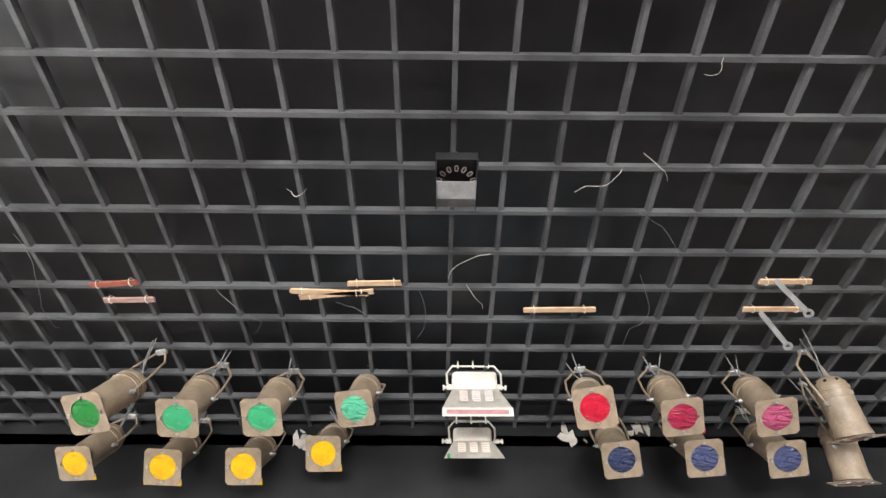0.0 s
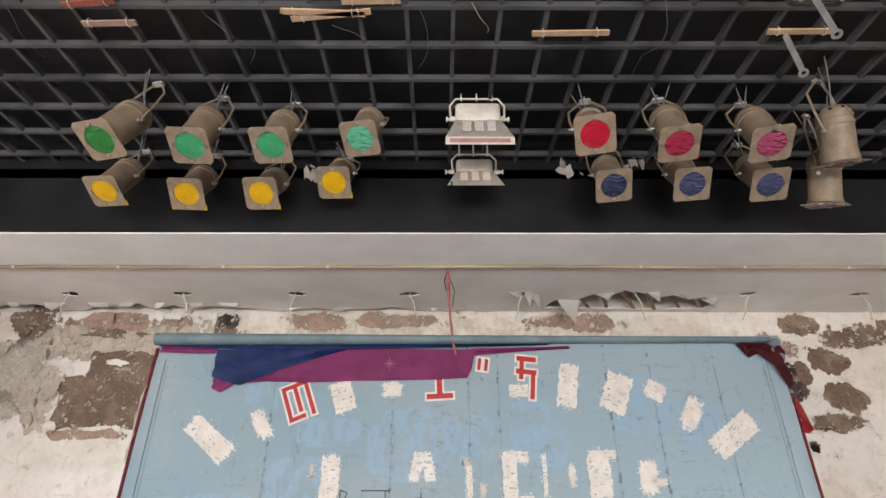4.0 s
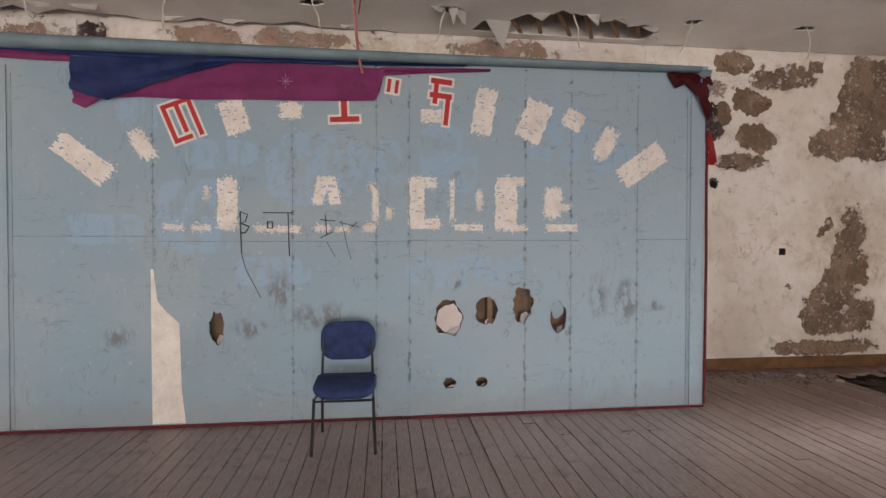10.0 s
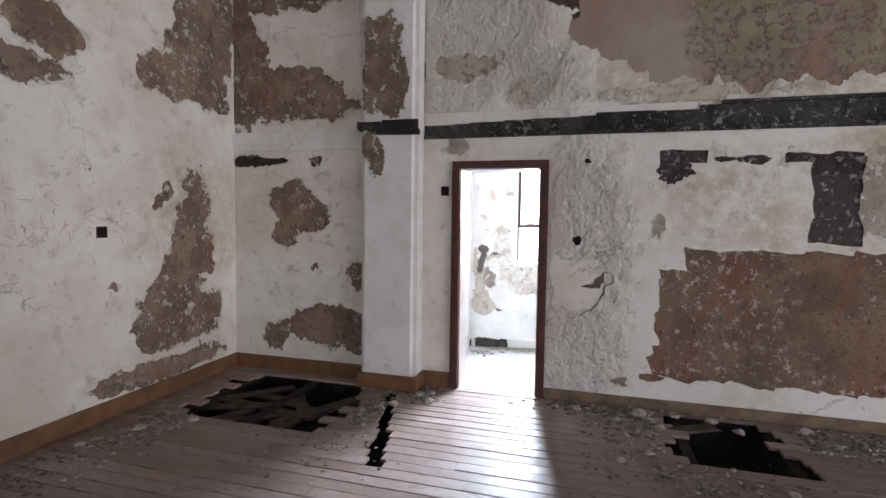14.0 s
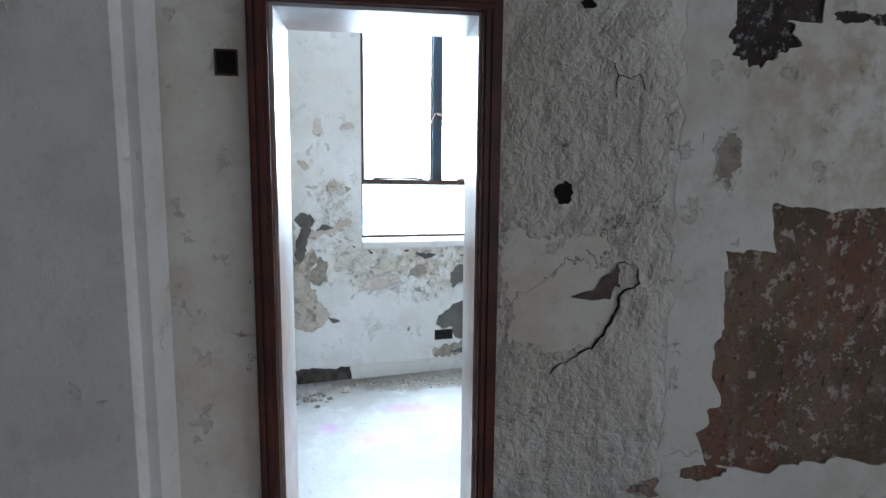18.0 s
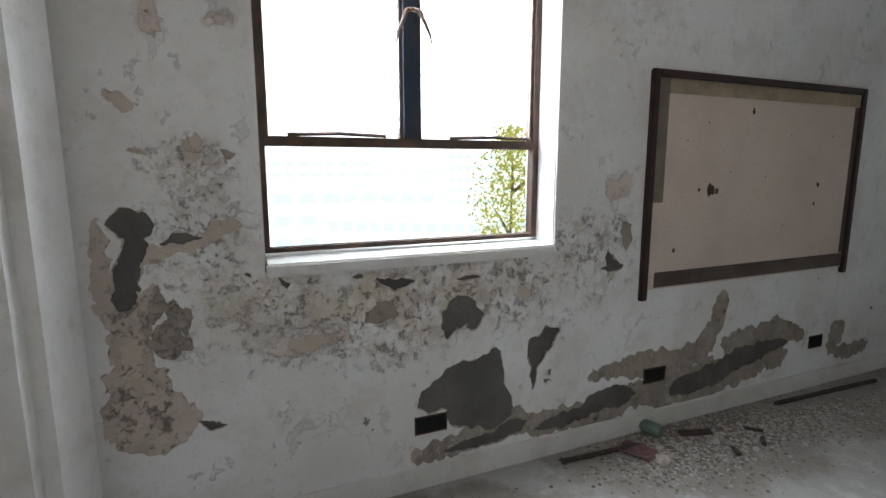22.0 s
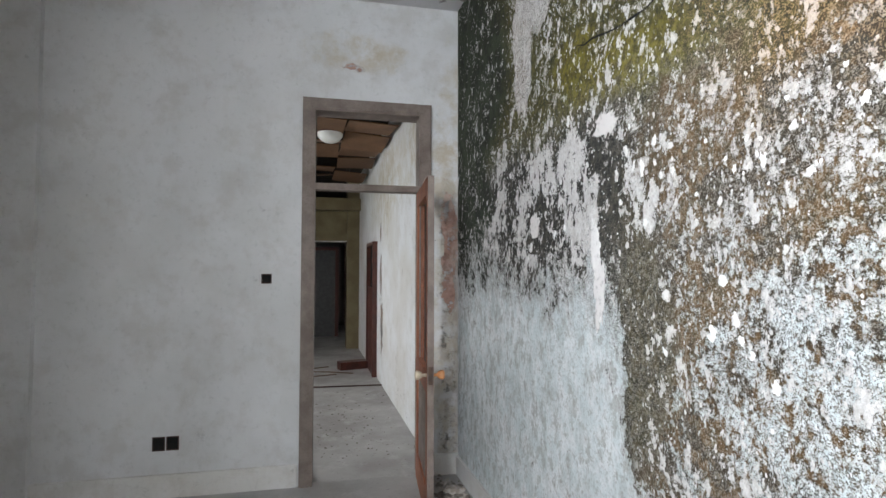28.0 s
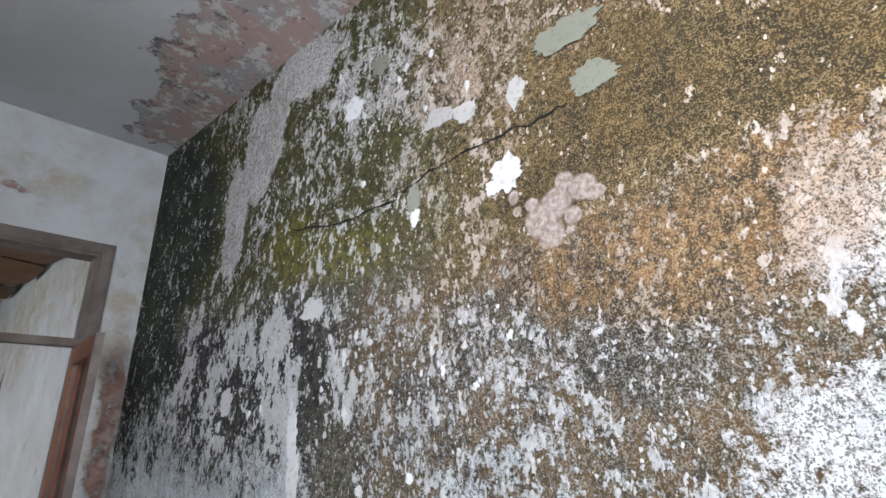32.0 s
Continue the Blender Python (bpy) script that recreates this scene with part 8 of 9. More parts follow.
on_window("reveal", boxes((WX + 0.002, WU0 - 0.002, WZ0, WX + 0.262, WU0 + 0.004, WZ1), (WX + 0.002, WU1 - 0.004, WZ0, WX + 0.262, WU1 + 0.002, WZ1), (WX + 0.002, WU0 + 0.004, WZ1 - 0.004, WX + 0.262, WU1 - 0.004, WZ1 + 0.002)), M_JAMB, "white painted reveal")

# ---------------------------------------------------------------- side room: pin board
M_FRAME = plain("dark_brown_frame", (0.05, 0.028, 0.024), (0.032, 0.02, 0.018), 0.45, 8.0)
PB = (-1.885, -0.070, 0.62, 1.805)
pin = thing("pin_board", WIN, "cream pin board in a dark brown frame, its edging torn", "notice board")
part("panel", boxes((WX - 0.016, PB[0] + 0.03, PB[2] + 0.02, WX - 0.002, PB[1] - 0.03, PB[3] - 0.03)), M_CREAM, pin, "stained cream panel")
for a in ((WX - 0.035, PB[0], PB[2] - 0.02, WX - 0.002, PB[0] + 0.045, PB[3]), (WX - 0.035, PB[1] - 0.045, PB[2] - 0.035, WX - 0.002, PB[1], PB[3]), (WX - 0.035, PB[0] + 0.045, PB[3] - 0.04, WX - 0.002, PB[1] - 0.045, PB[3])):
    bm = boxes(a)
    bmesh.ops.bevel(bm, geom=bm.edges[:], offset=0.006, segments=2, affect="EDGES")
    part("rail", bm, M_FRAME, pin, "dark brown moulded rail")
M_TAPE3 = plain("dark_brown_edging", (0.105, 0.080, 0.066), (0.07, 0.053, 0.045), 0.6, 6.0)
M_TAPE2 = plain("faded_edging", (0.36, 0.29, 0.20), (0.25, 0.20, 0.14), 0.7, 6.0)
for a, mat in (((WX - 0.020, PB[0] + 0.045, PB[2] + 0.03, WX - 0.0165, PB[1] - 0.10, PB[2] + 0.115), M_TAPE3), ((WX - 0.0195, PB[0] + 0.046, PB[2] + 0.12, WX - 0.0165, PB[0] + 0.085, PB[3] - 0.12), M_TAPE3), ((WX - 0.019, PB[1] - 0.125, PB[2] + 0.50, WX - 0.0165, PB[1] - 0.045, PB[3] - 0.04), M_TAPE), ((WX - 0.021, PB[0] + 0.045, PB[3] - 0.115, WX - 0.0165, PB[1] - 0.125, PB[3] - 0.04), M_TAPE2)):
    part("edging_strip", boxes(a), mat, pin, "brown edging strip")
rng = random.Random(33)
for u, z, r in ((-0.55, 1.18, 0.035), (-0.46, 1.18, 0.012), (-0.60, 1.17, 0.018), (-0.85, 1.62, 0.02), (-1.5, 1.2, 0.02), (-1.48, 1.08, 0.015), (-0.7, 1.28, 0.006), (-1.0, 1.25, 0.006), (-0.5, 1.55, 0.006), (-1.2, 0.95, 0.006), (-0.3, 0.85, 0.012), (-0.35, 1.45, 0.006), (-1.6, 1.5, 0.006), (-1.2, 1.5, 0.005)):
    bm = bmesh.new()
    q = ragged(rng, u, z, r * 0.7, r, 10, 0.4)
    v = [bm.verts.new((WX - 0.0175, a, b)) for a, b in q]
    w = [bm.verts.new((WX - 0.0165, a, b)) for a, b in q]
    bm.faces.new(v)
    bm.faces.new(w[::-1])
    for k in range(len(v)):
        bm.faces.new((v[k], w[k], w[(k + 1) % len(v)], v[(k + 1) % len(v)]))
    part("dent", bm, M_IRON, pin, "dark scuff")

# ---------------------------------------------------------------- side room: door with a fanlight opening
door2 = tagged(thing("door_2", END, "grey-brown door frame with an open glazed door and an empty fanlight", ""), kind="structure")
JY = EY + 0.012
for name, a in (("casing_side", (EX0 - 0.065, EY - 0.004, FLOOR2, EX0 + 0.03, JY + 0.02, ETOP)), ("casing_side", (EX1 - 0.03, EY - 0.004, FLOOR2, EX1 + 0.065, JY + 0.02, ETOP)), ("casing_head", (EX0 - 0.065, EY - 0.004, ETOP - 0.03, EX1 + 0.065, JY + 0.02, ETOP + 0.065)), ("lining", (EX0 - 0.002, EY - 0.15, FLOOR2, EX0 + 0.03, EY - 0.005, ETOP)), ("lining", (EX1 - 0.03, EY - 0.15, FLOOR2, EX1 + 0.002, EY - 0.005, ETOP)), ("lining", (EX0 + 0.03, EY - 0.15, ETOP - 0.03, EX1 - 0.03, EY - 0.005, ETOP + 0.002)), ("transom", (EX0 + 0.03, EY - 0.07, 2.0, EX1 - 0.03, JY + 0.012, 2.05))):
    bm = boxes(a)
    if name == "casing_side":
        box(bm, a[0] + 0.02, a[4], a[2], a[3] - 0.02, a[4] + 0.008, a[5])
    elif name == "casing_head":
        box(bm, a[0] + 0.02, a[4], a[2] + 0.02, a[3] - 0.02, a[4] + 0.008, a[5] - 0.02)
    part(name, bm, M_DOORWOOD, door2)
# the leaf stands open towards the room, hinged beside the mouldy wall
leaf = part("door_leaf", boxes((0.10, -0.006, 0.74, 0.115, 0.006, 1.88)), M_DOORWOOD, door2, "open grey and red-brown door leaf")
leaf.matrix_basis = pose(EX0 + 0.03, JY + 0.01, 0, 0, 0, 86)
LW, LZ0, LZ1 = 0.80, FLOOR2 + 0.02, 1.99
M_LEAFRED = plain("red_brown_door_edge", (0.30, 0.11, 0.055), (0.22, 0.085, 0.05), 0.6, 8.0)
for name, a in (("stile", (0, -0.02, LZ0, 0.10, 0.02, LZ1)), ("stile", (LW - 0.10, -0.02, LZ0, LW, 0.02, LZ1)), ("rail", (0.10, -0.02, LZ0, LW - 0.10, 0.02, LZ0 + 0.20)), ("rail", (0.10, -0.02, LZ1 - 0.11, LW - 0.10, 0.02, LZ1)), ("rail", (0.10, -0.02, 0.62, LW - 0.10, 0.02, 0.74))):
    part(name, boxes(a), M_LEAFRED, leaf)
part("panel", boxes((0.10, -0.008, LZ0 + 0.20, LW - 0.10, 0.008, 0.62)), M_DOORWOOD, leaf)
for a in ((0.10, 0.0205, LZ0 + 0.2, 0.125, 0.03, LZ1 - 0.11), (LW - 0.125, 0.0205, LZ0 + 0.2, LW - 0.10, 0.03, LZ1 - 0.11), (0.0, 0.0205, LZ0, 0.03, 0.026, LZ1)):
    part("bead", boxes(a), M_LEAFRED, leaf, "red-brown bead")
part("bead", boxes((LW - 0.006, -0.0205, LZ0, LW + 0.002, 0.0205, LZ1)), M_DOORWOOD, leaf)
for sy, mat in ((1, plain("worn_orange_knob", (0.45, 0.20, 0.08), None, 0.4)), (-1, plain("pale_wood_knob", (0.55, 0.45, 0.34), None, 0.5))):
    bm = bmesh.new()
    lathe(bm, [(0.012, 0.0), (0.010, 0.025), (0.022, 0.035), (0.030, 0.055), (0.026, 0.072), (0.0, 0.076)], 16, Matrix.Translation((LW - 0.05, 0.02 * sy, 0.74)) @ Matrix.Rotation(-sy * math.pi / 2, 4, "X"), close=False)
    part("knob", bm, mat, leaf, "round wooden knob", True)
part("lock_plate", boxes((LW + 0.0025, -0.014, 0.69, LW + 0.005, 0.014, 0.80)), M_IRON, leaf)

# ---------------------------------------------------------------- the passage beyond
RX1, RY = 10.9, -8.2
structure("floor_passage", boxes((7.0, RY - 4.5, FLOOR2 - 0.2, RX1 + 0.2, -1.76, FLOOR2 - 0.002)), M_CEMENT, "dusty cement floor of the passage")
structure("wall_passage_west", boxes((7.0, RY - 4.5, -0.5, 7.46, -1.92, 3.5)), M_PASSAGE, "white passage wall with brown stains")
structure("wall_passage_east", boxes((RX1, RY - 4.5, -0.5, RX1 + 0.2, -6.2, 3.5), (RX1, -2.8, -0.5, RX1 + 0.2, -2.2, 3.5), (RX1, -6.2, -0.5, RX1 + 0.2, -2.8, 0.7), (RX1, -6.2, 2.5, RX1 + 0.2, -2.8, 3.5)), M_WHITE, "white passage wall with a wide window")
M_OCHRE = plain("yellowed_paint", (0.19, 0.155, 0.085), (0.14, 0.11, 0.06), 0.8, 3.0)
structure("wall_passage_end", boxes((7.46, RY - 0.25, -0.5, 7.70, RY + 0.1, 3.5), (7.70, RY - 0.2, 1.95, RX1, RY, 2.55), (9.75, RY - 0.2, -0.5, RX1, RY, 1.95)), M_OCHRE, "yellowed end wall with an opening")
# The far room lies in shade; that dimness is put into its paint.
structure("wall_far_room", boxes((7.0, RY - 4.6, -0.5, RX1 + 0.2, RY - 4.4, 3.5), (7.0, RY - 4.4, -0.5, 7.2, RY - 0.2, 3.5)), plain("grey_paint_dimmed", (0.20, 0.19, 0.18), (0.13, 0.12, 0.11), 0.85, 2.0), "wall of the far room, its dimness put into the colour")
structure("trim_lintel_edge", boxes((7.70, RY + 0.002, 1.93, 9.75, RY + 0.03, 1.955)), M_WHITE, "thin white strip under the lintel")
structure("trim_beam_passage", boxes((7.46, RY, 2.55, RX1, RY + 0.35, 2.78)), M_OCHRE, "yellowed beam across the passage")
# A near-black sheet for the shade over the panels.
structure("ceiling_passage", boxes((7.0, RY - 4.5, 3.3, RX1 + 0.2, -1.92, 3.4)), M_VOIDSHADE, "near-black sheet for the shade above the fallen panels")
rng = random.Random(17)
for i in range(6):
    for j in range(9):
        cx, cy = 7.78 + 0.56 * i, -2.35 - 0.62 * j
        if rng.random() < 0.2:
            continue
        bm = boxes((-0.27, -0.29, -0.006, 0.27, 0.29, 0.006))
        ob = single("ceiling_panel", bm, plain("brown_ceiling_panel", (0.20, 0.105, 0.055), None, 0.6, 3.0, by_luck=0.7) if "brown_panel" not in bpy.data.materials else bpy.data.materials["brown_panel"], "sagging brown wooden ceiling panel", "ceiling panel", "sagging ceiling panels")
        ob.data.materials[0].name = "brown_panel"
        drop = rng.uniform(0, 0.10)
        ob.matrix_world = pose(cx, cy, 3.04 - drop, rng.uniform(-14, 6), rng.uniform(-5, 5), rng.uniform(-4, 4))
        bm = bmesh.new()
        tube(bm, [(0, 0, 0), (0, 0, 0.26 + drop)], 0.004, 4)
        part("hanger", bm, M_CABLE, ob)
dome = thing("dome_lamp", (8.22, -3.86, 2.99), "white glass dome lamp under the brown panels", "ceiling lamp")
bm = bmesh.new()
lathe(bm, [(0.0, -0.11), (0.06, -0.105), (0.11, -0.08), (0.145, -0.035), (0.15, 0.0)], 24, close=False)
part("shade", bm, plain("milk_glass", (0.78, 0.78, 0.75), (0.70, 0.70, 0.66), 0.25, relief=0.0), dome, "milky glass bowl", True)
bm = bmesh.new()
lathe(bm, [(0.155, 0.0), (0.155, 0.02), (0.02, 0.03), (0.02, 0.31)], 24)
part("base", bm, M_CASING, dome, "dark ring", True)
frame3 = thing("door_frame", (7.46, -5.75, FLOOR2), "red-brown door frame with a low red leaf along the passage", "door frame")
for a in ((-0.01, -0.42, 0, 0.07, -0.36, 2.0), (-0.01, 0.36, 0, 0.07, 0.42, 2.0), (-0.01, -0.36, 1.94, 0.07, 0.36, 2.0)):
    part("casing", boxes(a), M_CASING, frame3)
# A black sheet for the shade in the opening.
part("opening", boxes((0.002, -0.36, 1.3, 0.008, 0.36, 1.94)), M_HOLESHADE, frame3, "black sheet for the shade in the opening above the leaf")
part("leaf", boxes((0.002, -0.36, 0, 0.05, 0.36, 1.3)), M_CASING, frame3, "red-brown low leaf")
block = single("fallen_plank", boxes((-0.25, -0.1, 0, 0.25, 0.1, 0.12)), M_CASING, "red-brown wooden block on the passage floor", "plank")
block.matrix_world = pose(7.72, -6.1, FLOOR2 - 0.002, 0, 0, 12)
frame4 = thing("door_frame", (8.20, RY - 1.9, FLOOR2), "dark door frame in the dim far room", "door frame")
for a in ((-0.45, -0.03, 0, -0.37, 0.03, 2.1), (0.37, -0.03, 0, 0.45, 0.03, 2.1), (-0.37, -0.03, 2.02, 0.37, 0.03, 2.1)):
    part("casing", boxes(a), M_CASING, frame4)
# Leaf darkened in its colour for the far room's shade.
part("leaf", boxes((-0.37, -0.02, 0, 0.37, 0.0, 2.02)), plain("grey_door_dimmed", (0.12, 0.12, 0.12)), frame4, "grey closed leaf")
for k in range(7):
    bm = bmesh.new()
    ln = rng.uniform(0.3, 0.9)
    tube(bm, [(-ln / 2, 0, 0.008), (0, 0.02, 0.012), (ln / 2, 0, 0.008)], 0.008, 5)
    ob = single("stick", bm, M_STUD, "thin broken stick on the dusty floor", "stick", "sticks on the passage floor")
    ob.matrix_world = pose(rng.uniform(7.8, 9.2), rng.uniform(-6.8, -2.2), FLOOR2, 0, 0, rng.uniform(0, 180))
ob = single("long_cable", (lambda b: (tube(b, [(-0.9, 0, 0.01), (0, 0.05, 0.012), (0.9, -0.03, 0.01)], 0.009, 6), b)[1])(bmesh.new()), M_IRON, "dark cable lying across the passage floor", "cable")
ob.matrix_world = pose(8.3, -4.9, FLOOR2, 0, 0, -8)

# ---------------------------------------------------------------- rubble
def chip(rnd, r):
    bm = bmesh.new()
    bmesh.ops.create_icosphere(bm, subdivisions=1, radius=r)
    for v in bm.verts:
        v.co = Vector((v.co.x * rnd.uniform(0.6, 1.3), v.co.y * rnd.uniform(0.6, 1.3), v.co.z * rnd.uniform(0.2, 0.55)))
    return bm


def strewn(name, label, rows, seed, flat=0.4):
    """Crumbs too small and too many to count, as one mesh; rows of (x, y, z, half width x, half width y, number, size)."""
    rnd = random.Random(seed)
    verts, faces = [], []
    for cx, cy, cz, hx, hy, n, size in rows:
        for _ in range(n):
            r = size * rnd.uniform(0.35, 1.0) ** 2
            x, y = cx + hx * rnd.gauss(0, 0.5), cy + hy * rnd.gauss(0, 0.5)
            if cz == 0 and any(g0 - 0.03 < x < g1 + 0.1 and h0 - 0.1 < y < h1 + 0.1 for (g0, g1), (h0, h1) in GAPS if h0 > 0):
                continue
            a = rnd.uniform(0, math.tau)
            k = len(verts)
            n3 = rnd.choice((4, 5))
            top = rnd.uniform(0.15, flat) * r
            for j in range(n3):
                q = r * rnd.uniform(0.6, 1.2)
                verts.append((x + q * math.cos(a + j * math.tau / n3), y + q * math.sin(a + j * math.tau / n3), cz))
            for j in range(n3):
                q = r * rnd.uniform(0.3, 0.8)
                verts.append((x + q * math.cos(a + j * math.tau / n3), y + q * math.sin(a + j * math.tau / n3), cz + top + rnd.uniform(0, 0.2) * r))
            faces += [tuple(k + j for j in reversed(range(n3))), tuple(k + n3 + j for j in range(n3))]
            faces += [(k + j, k + (j + 1) % n3, k + n3 + (j + 1) % n3, k + n3 + j) for j in range(n3)]
    me = bpy.data.meshes.new(name)
    me.from_pydata(verts, [], faces)
    me.materials.append(M_CRUMB)
    return tagged(new(name, me), label, "rubble", "", "stuff")


def crumb_material():
    s = Shade("plaster_crumbs", 0.9)
    c = s.mix(s.step(s.island(), 0.1, 0.7), (0.40, 0.37, 0.34), (0.10, 0.082, 0.068))
    c = s.mix(s.math("MULTIPLY", s.noise(30.0, 3), 0.5), c, (0.26, 0.235, 0.215))
    return s.done(c)


M_CRUMB = crumb_material()
strewn("plaster_crumbs", "pale plaster crumbs along the window wall", [(9.50, 1.75, FLOOR2, 0.25, 0.5, 2400, 0.014), (9.68, 0.9, FLOOR2, 0.24, 0.8, 3200, 0.012), (9.25, 3.3, FLOOR2, 0.13, 0.7, 900, 0.012), (9.60, 1.3, FLOOR2, 0.4, 0.9, 1800, 0.007), (9.58, 1.28, FLOOR2, 0.12, 0.22, 420, 0.024), (9.62, 1.75, FLOOR2, 0.10, 0.2, 160, 0.024), (9.74, 1.1, FLOOR2, 0.07, 0.9, 1500, 0.014), (9.0, 4.1, FLOOR2, 0.12, 0.15, 80, 0.03)], 1)
strewn("plaster_crumbs", "plaster flakes on the cement before the end wall", [(9.2, -1.15, FLOOR2, 0.45, 0.18, 500, 0.02), (9.8, -0.3, FLOOR2, 0.3, 0.6, 350, 0.014), (8.3, 0.5, FLOOR2, 1.0, 1.6, 260, 0.010)], 2)
strewn("plaster_crumbs", "fallen plaster flakes under the mouldy wall", [(7.45, -1.3, FLOOR2, 0.12, 0.25, 220, 0.035), (7.42, 0.5, FLOOR2, 0.08, 1.4, 420, 0.022)], 3)
strewn("plaster_crumbs", "plaster rubble along the stage wall", [(6.88, 2.3, 0, 0.12, 0.8, 900, 0.034), (6.6, 2.45, 0, 0.35, 0.4, 420, 0.03), (6.0, 2.2, 0, 0.5, 0.6, 420, 0.026), (6.75, 1.0, 0, 0.28, 0.8, 700, 0.034), (6.75, 4.15, 0, 0.2, 0.15, 160, 0.03), (6.2, 2.3, 0, 0.5, 0.5, 220, 0.02), (5.6, 5.8, 0, 0.9, 0.25, 700, 0.026), (5.7, 4.6, 0, 0.35, 0.5, 260, 0.02), (6.35, 4.45, 0, 0.3, 0.1, 260, 0.03), (4.6, 6.0, 0, 0.6, 0.14, 260, 0.02)], 4)
strewn("plaster_crumbs", "plaster dust and flakes behind the backdrop's end", [(-3.2, 6.0, 0, 0.9, 0.12, 420, 0.025), (-2.9, 5.6, 0, 0.8, 0.4, 220, 0.014), (0.8, 4.6, 0, 2.6, 0.35, 160, 0.012), (1.5, 3.2, 0, 3.0, 1.4, 140, 0.008)], 6)
strewn("plaster_crumbs", "flakes on the passage floor", [(8.2, -3.4, FLOOR2 - 0.002, 0.6, 1.2, 220, 0.016), (7.9, -2.6, FLOOR2 - 0.002, 0.4, 0.7, 120, 0.012)], 7)
M_ROT = plain("rotten_dark_wood", (0.060, 0.042, 0.034), (0.030, 0.022, 0.019), 0.85, 14.0)
rng = random.Random(44)
for px, py, r in ((6.86, 2.42, 0.09), (6.74, 1.75, 0.05), (6.9, 1.3, 0.06), (6.65, 2.3, 0.05), (6.62, 4.05, 0.06), (6.80, 4.08, 0.045), (5.5, 5.85, 0.05), (6.85, 2.9, 0.05), (6.7, 2.6, 0.045), (6.45, 2.55, 0.04), (6.2, 2.42, 0.045), (6.05, 2.6, 0.035), (6.9, 1.9, 0.06), (6.95, 2.15, 0.05), (5.9, 1.7, 0.04), (6.6, 2.75, 0.03), (6.86, 3.05, 0.03), (6.5, 4.32, 0.05), (6.75, 4.17, 0.05), (6.3, 4.5, 0.035), (5.75, 5.6, 0.05), (5.2, 6.0, 0.045)):
    ob = single("plaster_lump", chip(rng, r), M_RUBBLE, "pale broken plaster lump on the boards", "rubble", "plaster lumps")
    ob.matrix_world = pose(px, py, r * 0.22, rng.uniform(-8, 8), rng.uniform(-8, 8), rng.uniform(0, 360))
for px, py, r in ((9.08, 4.12, 0.05), (9.18, 4.0, 0.04), (9.45, 1.85, 0.05), (7.42, -1.35, 0.09), (7.5, -1.15, 0.07), (9.1, 3.85, 0.045)):
    ob = single("plaster_lump", chip(rng, r), M_RUBBLE, "pale broken plaster lump on the cement", "rubble", "plaster lumps")
    ob.matrix_world = pose(px, py, FLOOR2 + r * 0.22, rng.uniform(-8, 8), rng.uniform(-8, 8), rng.uniform(0, 360))
bm = bmesh.new()
lathe(bm, [(0.0, 0), (0.035, 0.002), (0.038, 0.02), (0.038, 0.10), (0.02, 0.13), (0.016, 0.16), (0.018, 0.165), (0.0, 0.166)], 16, close=False)
bottle = single("bottle", bm, plain("pale_green_plastic", (0.16, 0.22, 0.17), (0.10, 0.14, 0.11), 0.3), "squashed pale green bottle lying in the rubble", "bottle", smooth=True)
bottle.matrix_world = pose(9.66, 1.715, FLOOR2 + 0.037, 90, 0, 122)
bm = bmesh.new()
bmesh.ops.create_grid(bm, x_segments=5, y_segments=4, size=0.5)
for v in bm.verts:
    v.co = Vector((v.co.x * 0.17, v.co.y * 0.13, 0.012 + 0.016 * noise.noise(v.co * 5)))
bmesh.ops.solidify(bm, geom=bm.faces[:], thickness=0.004)
ob = single("paper_scrap", bm, plain("faded_purple_card", (0.17, 0.085, 0.085), (0.10, 0.055, 0.06), 0.7, 20.0), "crumpled purple-red packet in the rubble", "packet")
ob.matrix_world = pose(9.56, 1.93, FLOOR2 + 0.004, 0, 0, 40)
for px, py, ang, ln, w in ((9.58, 2.12, 8, 0.24, 0.011), (9.66, 1.50, -5, 0.10, 0.022), (9.50, 1.20, 50, 0.04, 0.012), (9.62, 1.15, -30, 0.05, 0.010), (9.45, 1.42, 75, 0.035, 0.012), (9.60, 1.98, 70, 0.04, 0.006)):
    bm = boxes((-w, -ln, 0, w, ln, 0.014))
    for v in bm.verts:
        v.co.x += rng.uniform(-0.3, 0.3) * w
        v.co.y += rng.uniform(-0.12, 0.12) * ln
    ob = single("wood_splinter", bm, M_ROT, "dark splintered strip of wood in the rubble", "wood strip", "wood strips in the rubble")
    ob.matrix_world = pose(px, py, FLOOR2 + 0.004, 0, 0, ang)
ob = single("fallen_skirting", boxes((-0.012, -0.5, 0, 0.012, 0.5, 0.02)), M_ROT, "thin dark wooden strip on the floor", "strip")
ob.matrix_world = pose(9.945, 0.26, FLOOR2, 0, 0, 9)
ob = single("dark_block", boxes((-0.03, -0.16, 0, 0.03, 0.16, 0.15)), M_ROT, "dark brown wooden block in the corner", "block")
ob.matrix_world = pose(10.24, -1.25, FLOOR2, 0, 0, 11)
# broken hole over the skirting: a flat dark patch laid on, no recess
bm = bmesh.new()
q = torn_box(random.Random(8), 1.93, -0.24, 2.37, -0.085, 0.055, 0.02)
v = [bm.verts.new((WX - 0.030, a, max(b, FLOOR2 + 0.004))) for a, b in q]
w = [bm.verts.new((WX - 0.024, a, max(b, FLOOR2 + 0.004))) for a, b in q]
bm.faces.new(v)
bm.faces.new(w[::-1])
for k in range(len(v)):
    bm.faces.new((v[k], w[k], w[(k + 1) % len(v)], v[(k + 1) % len(v)]))
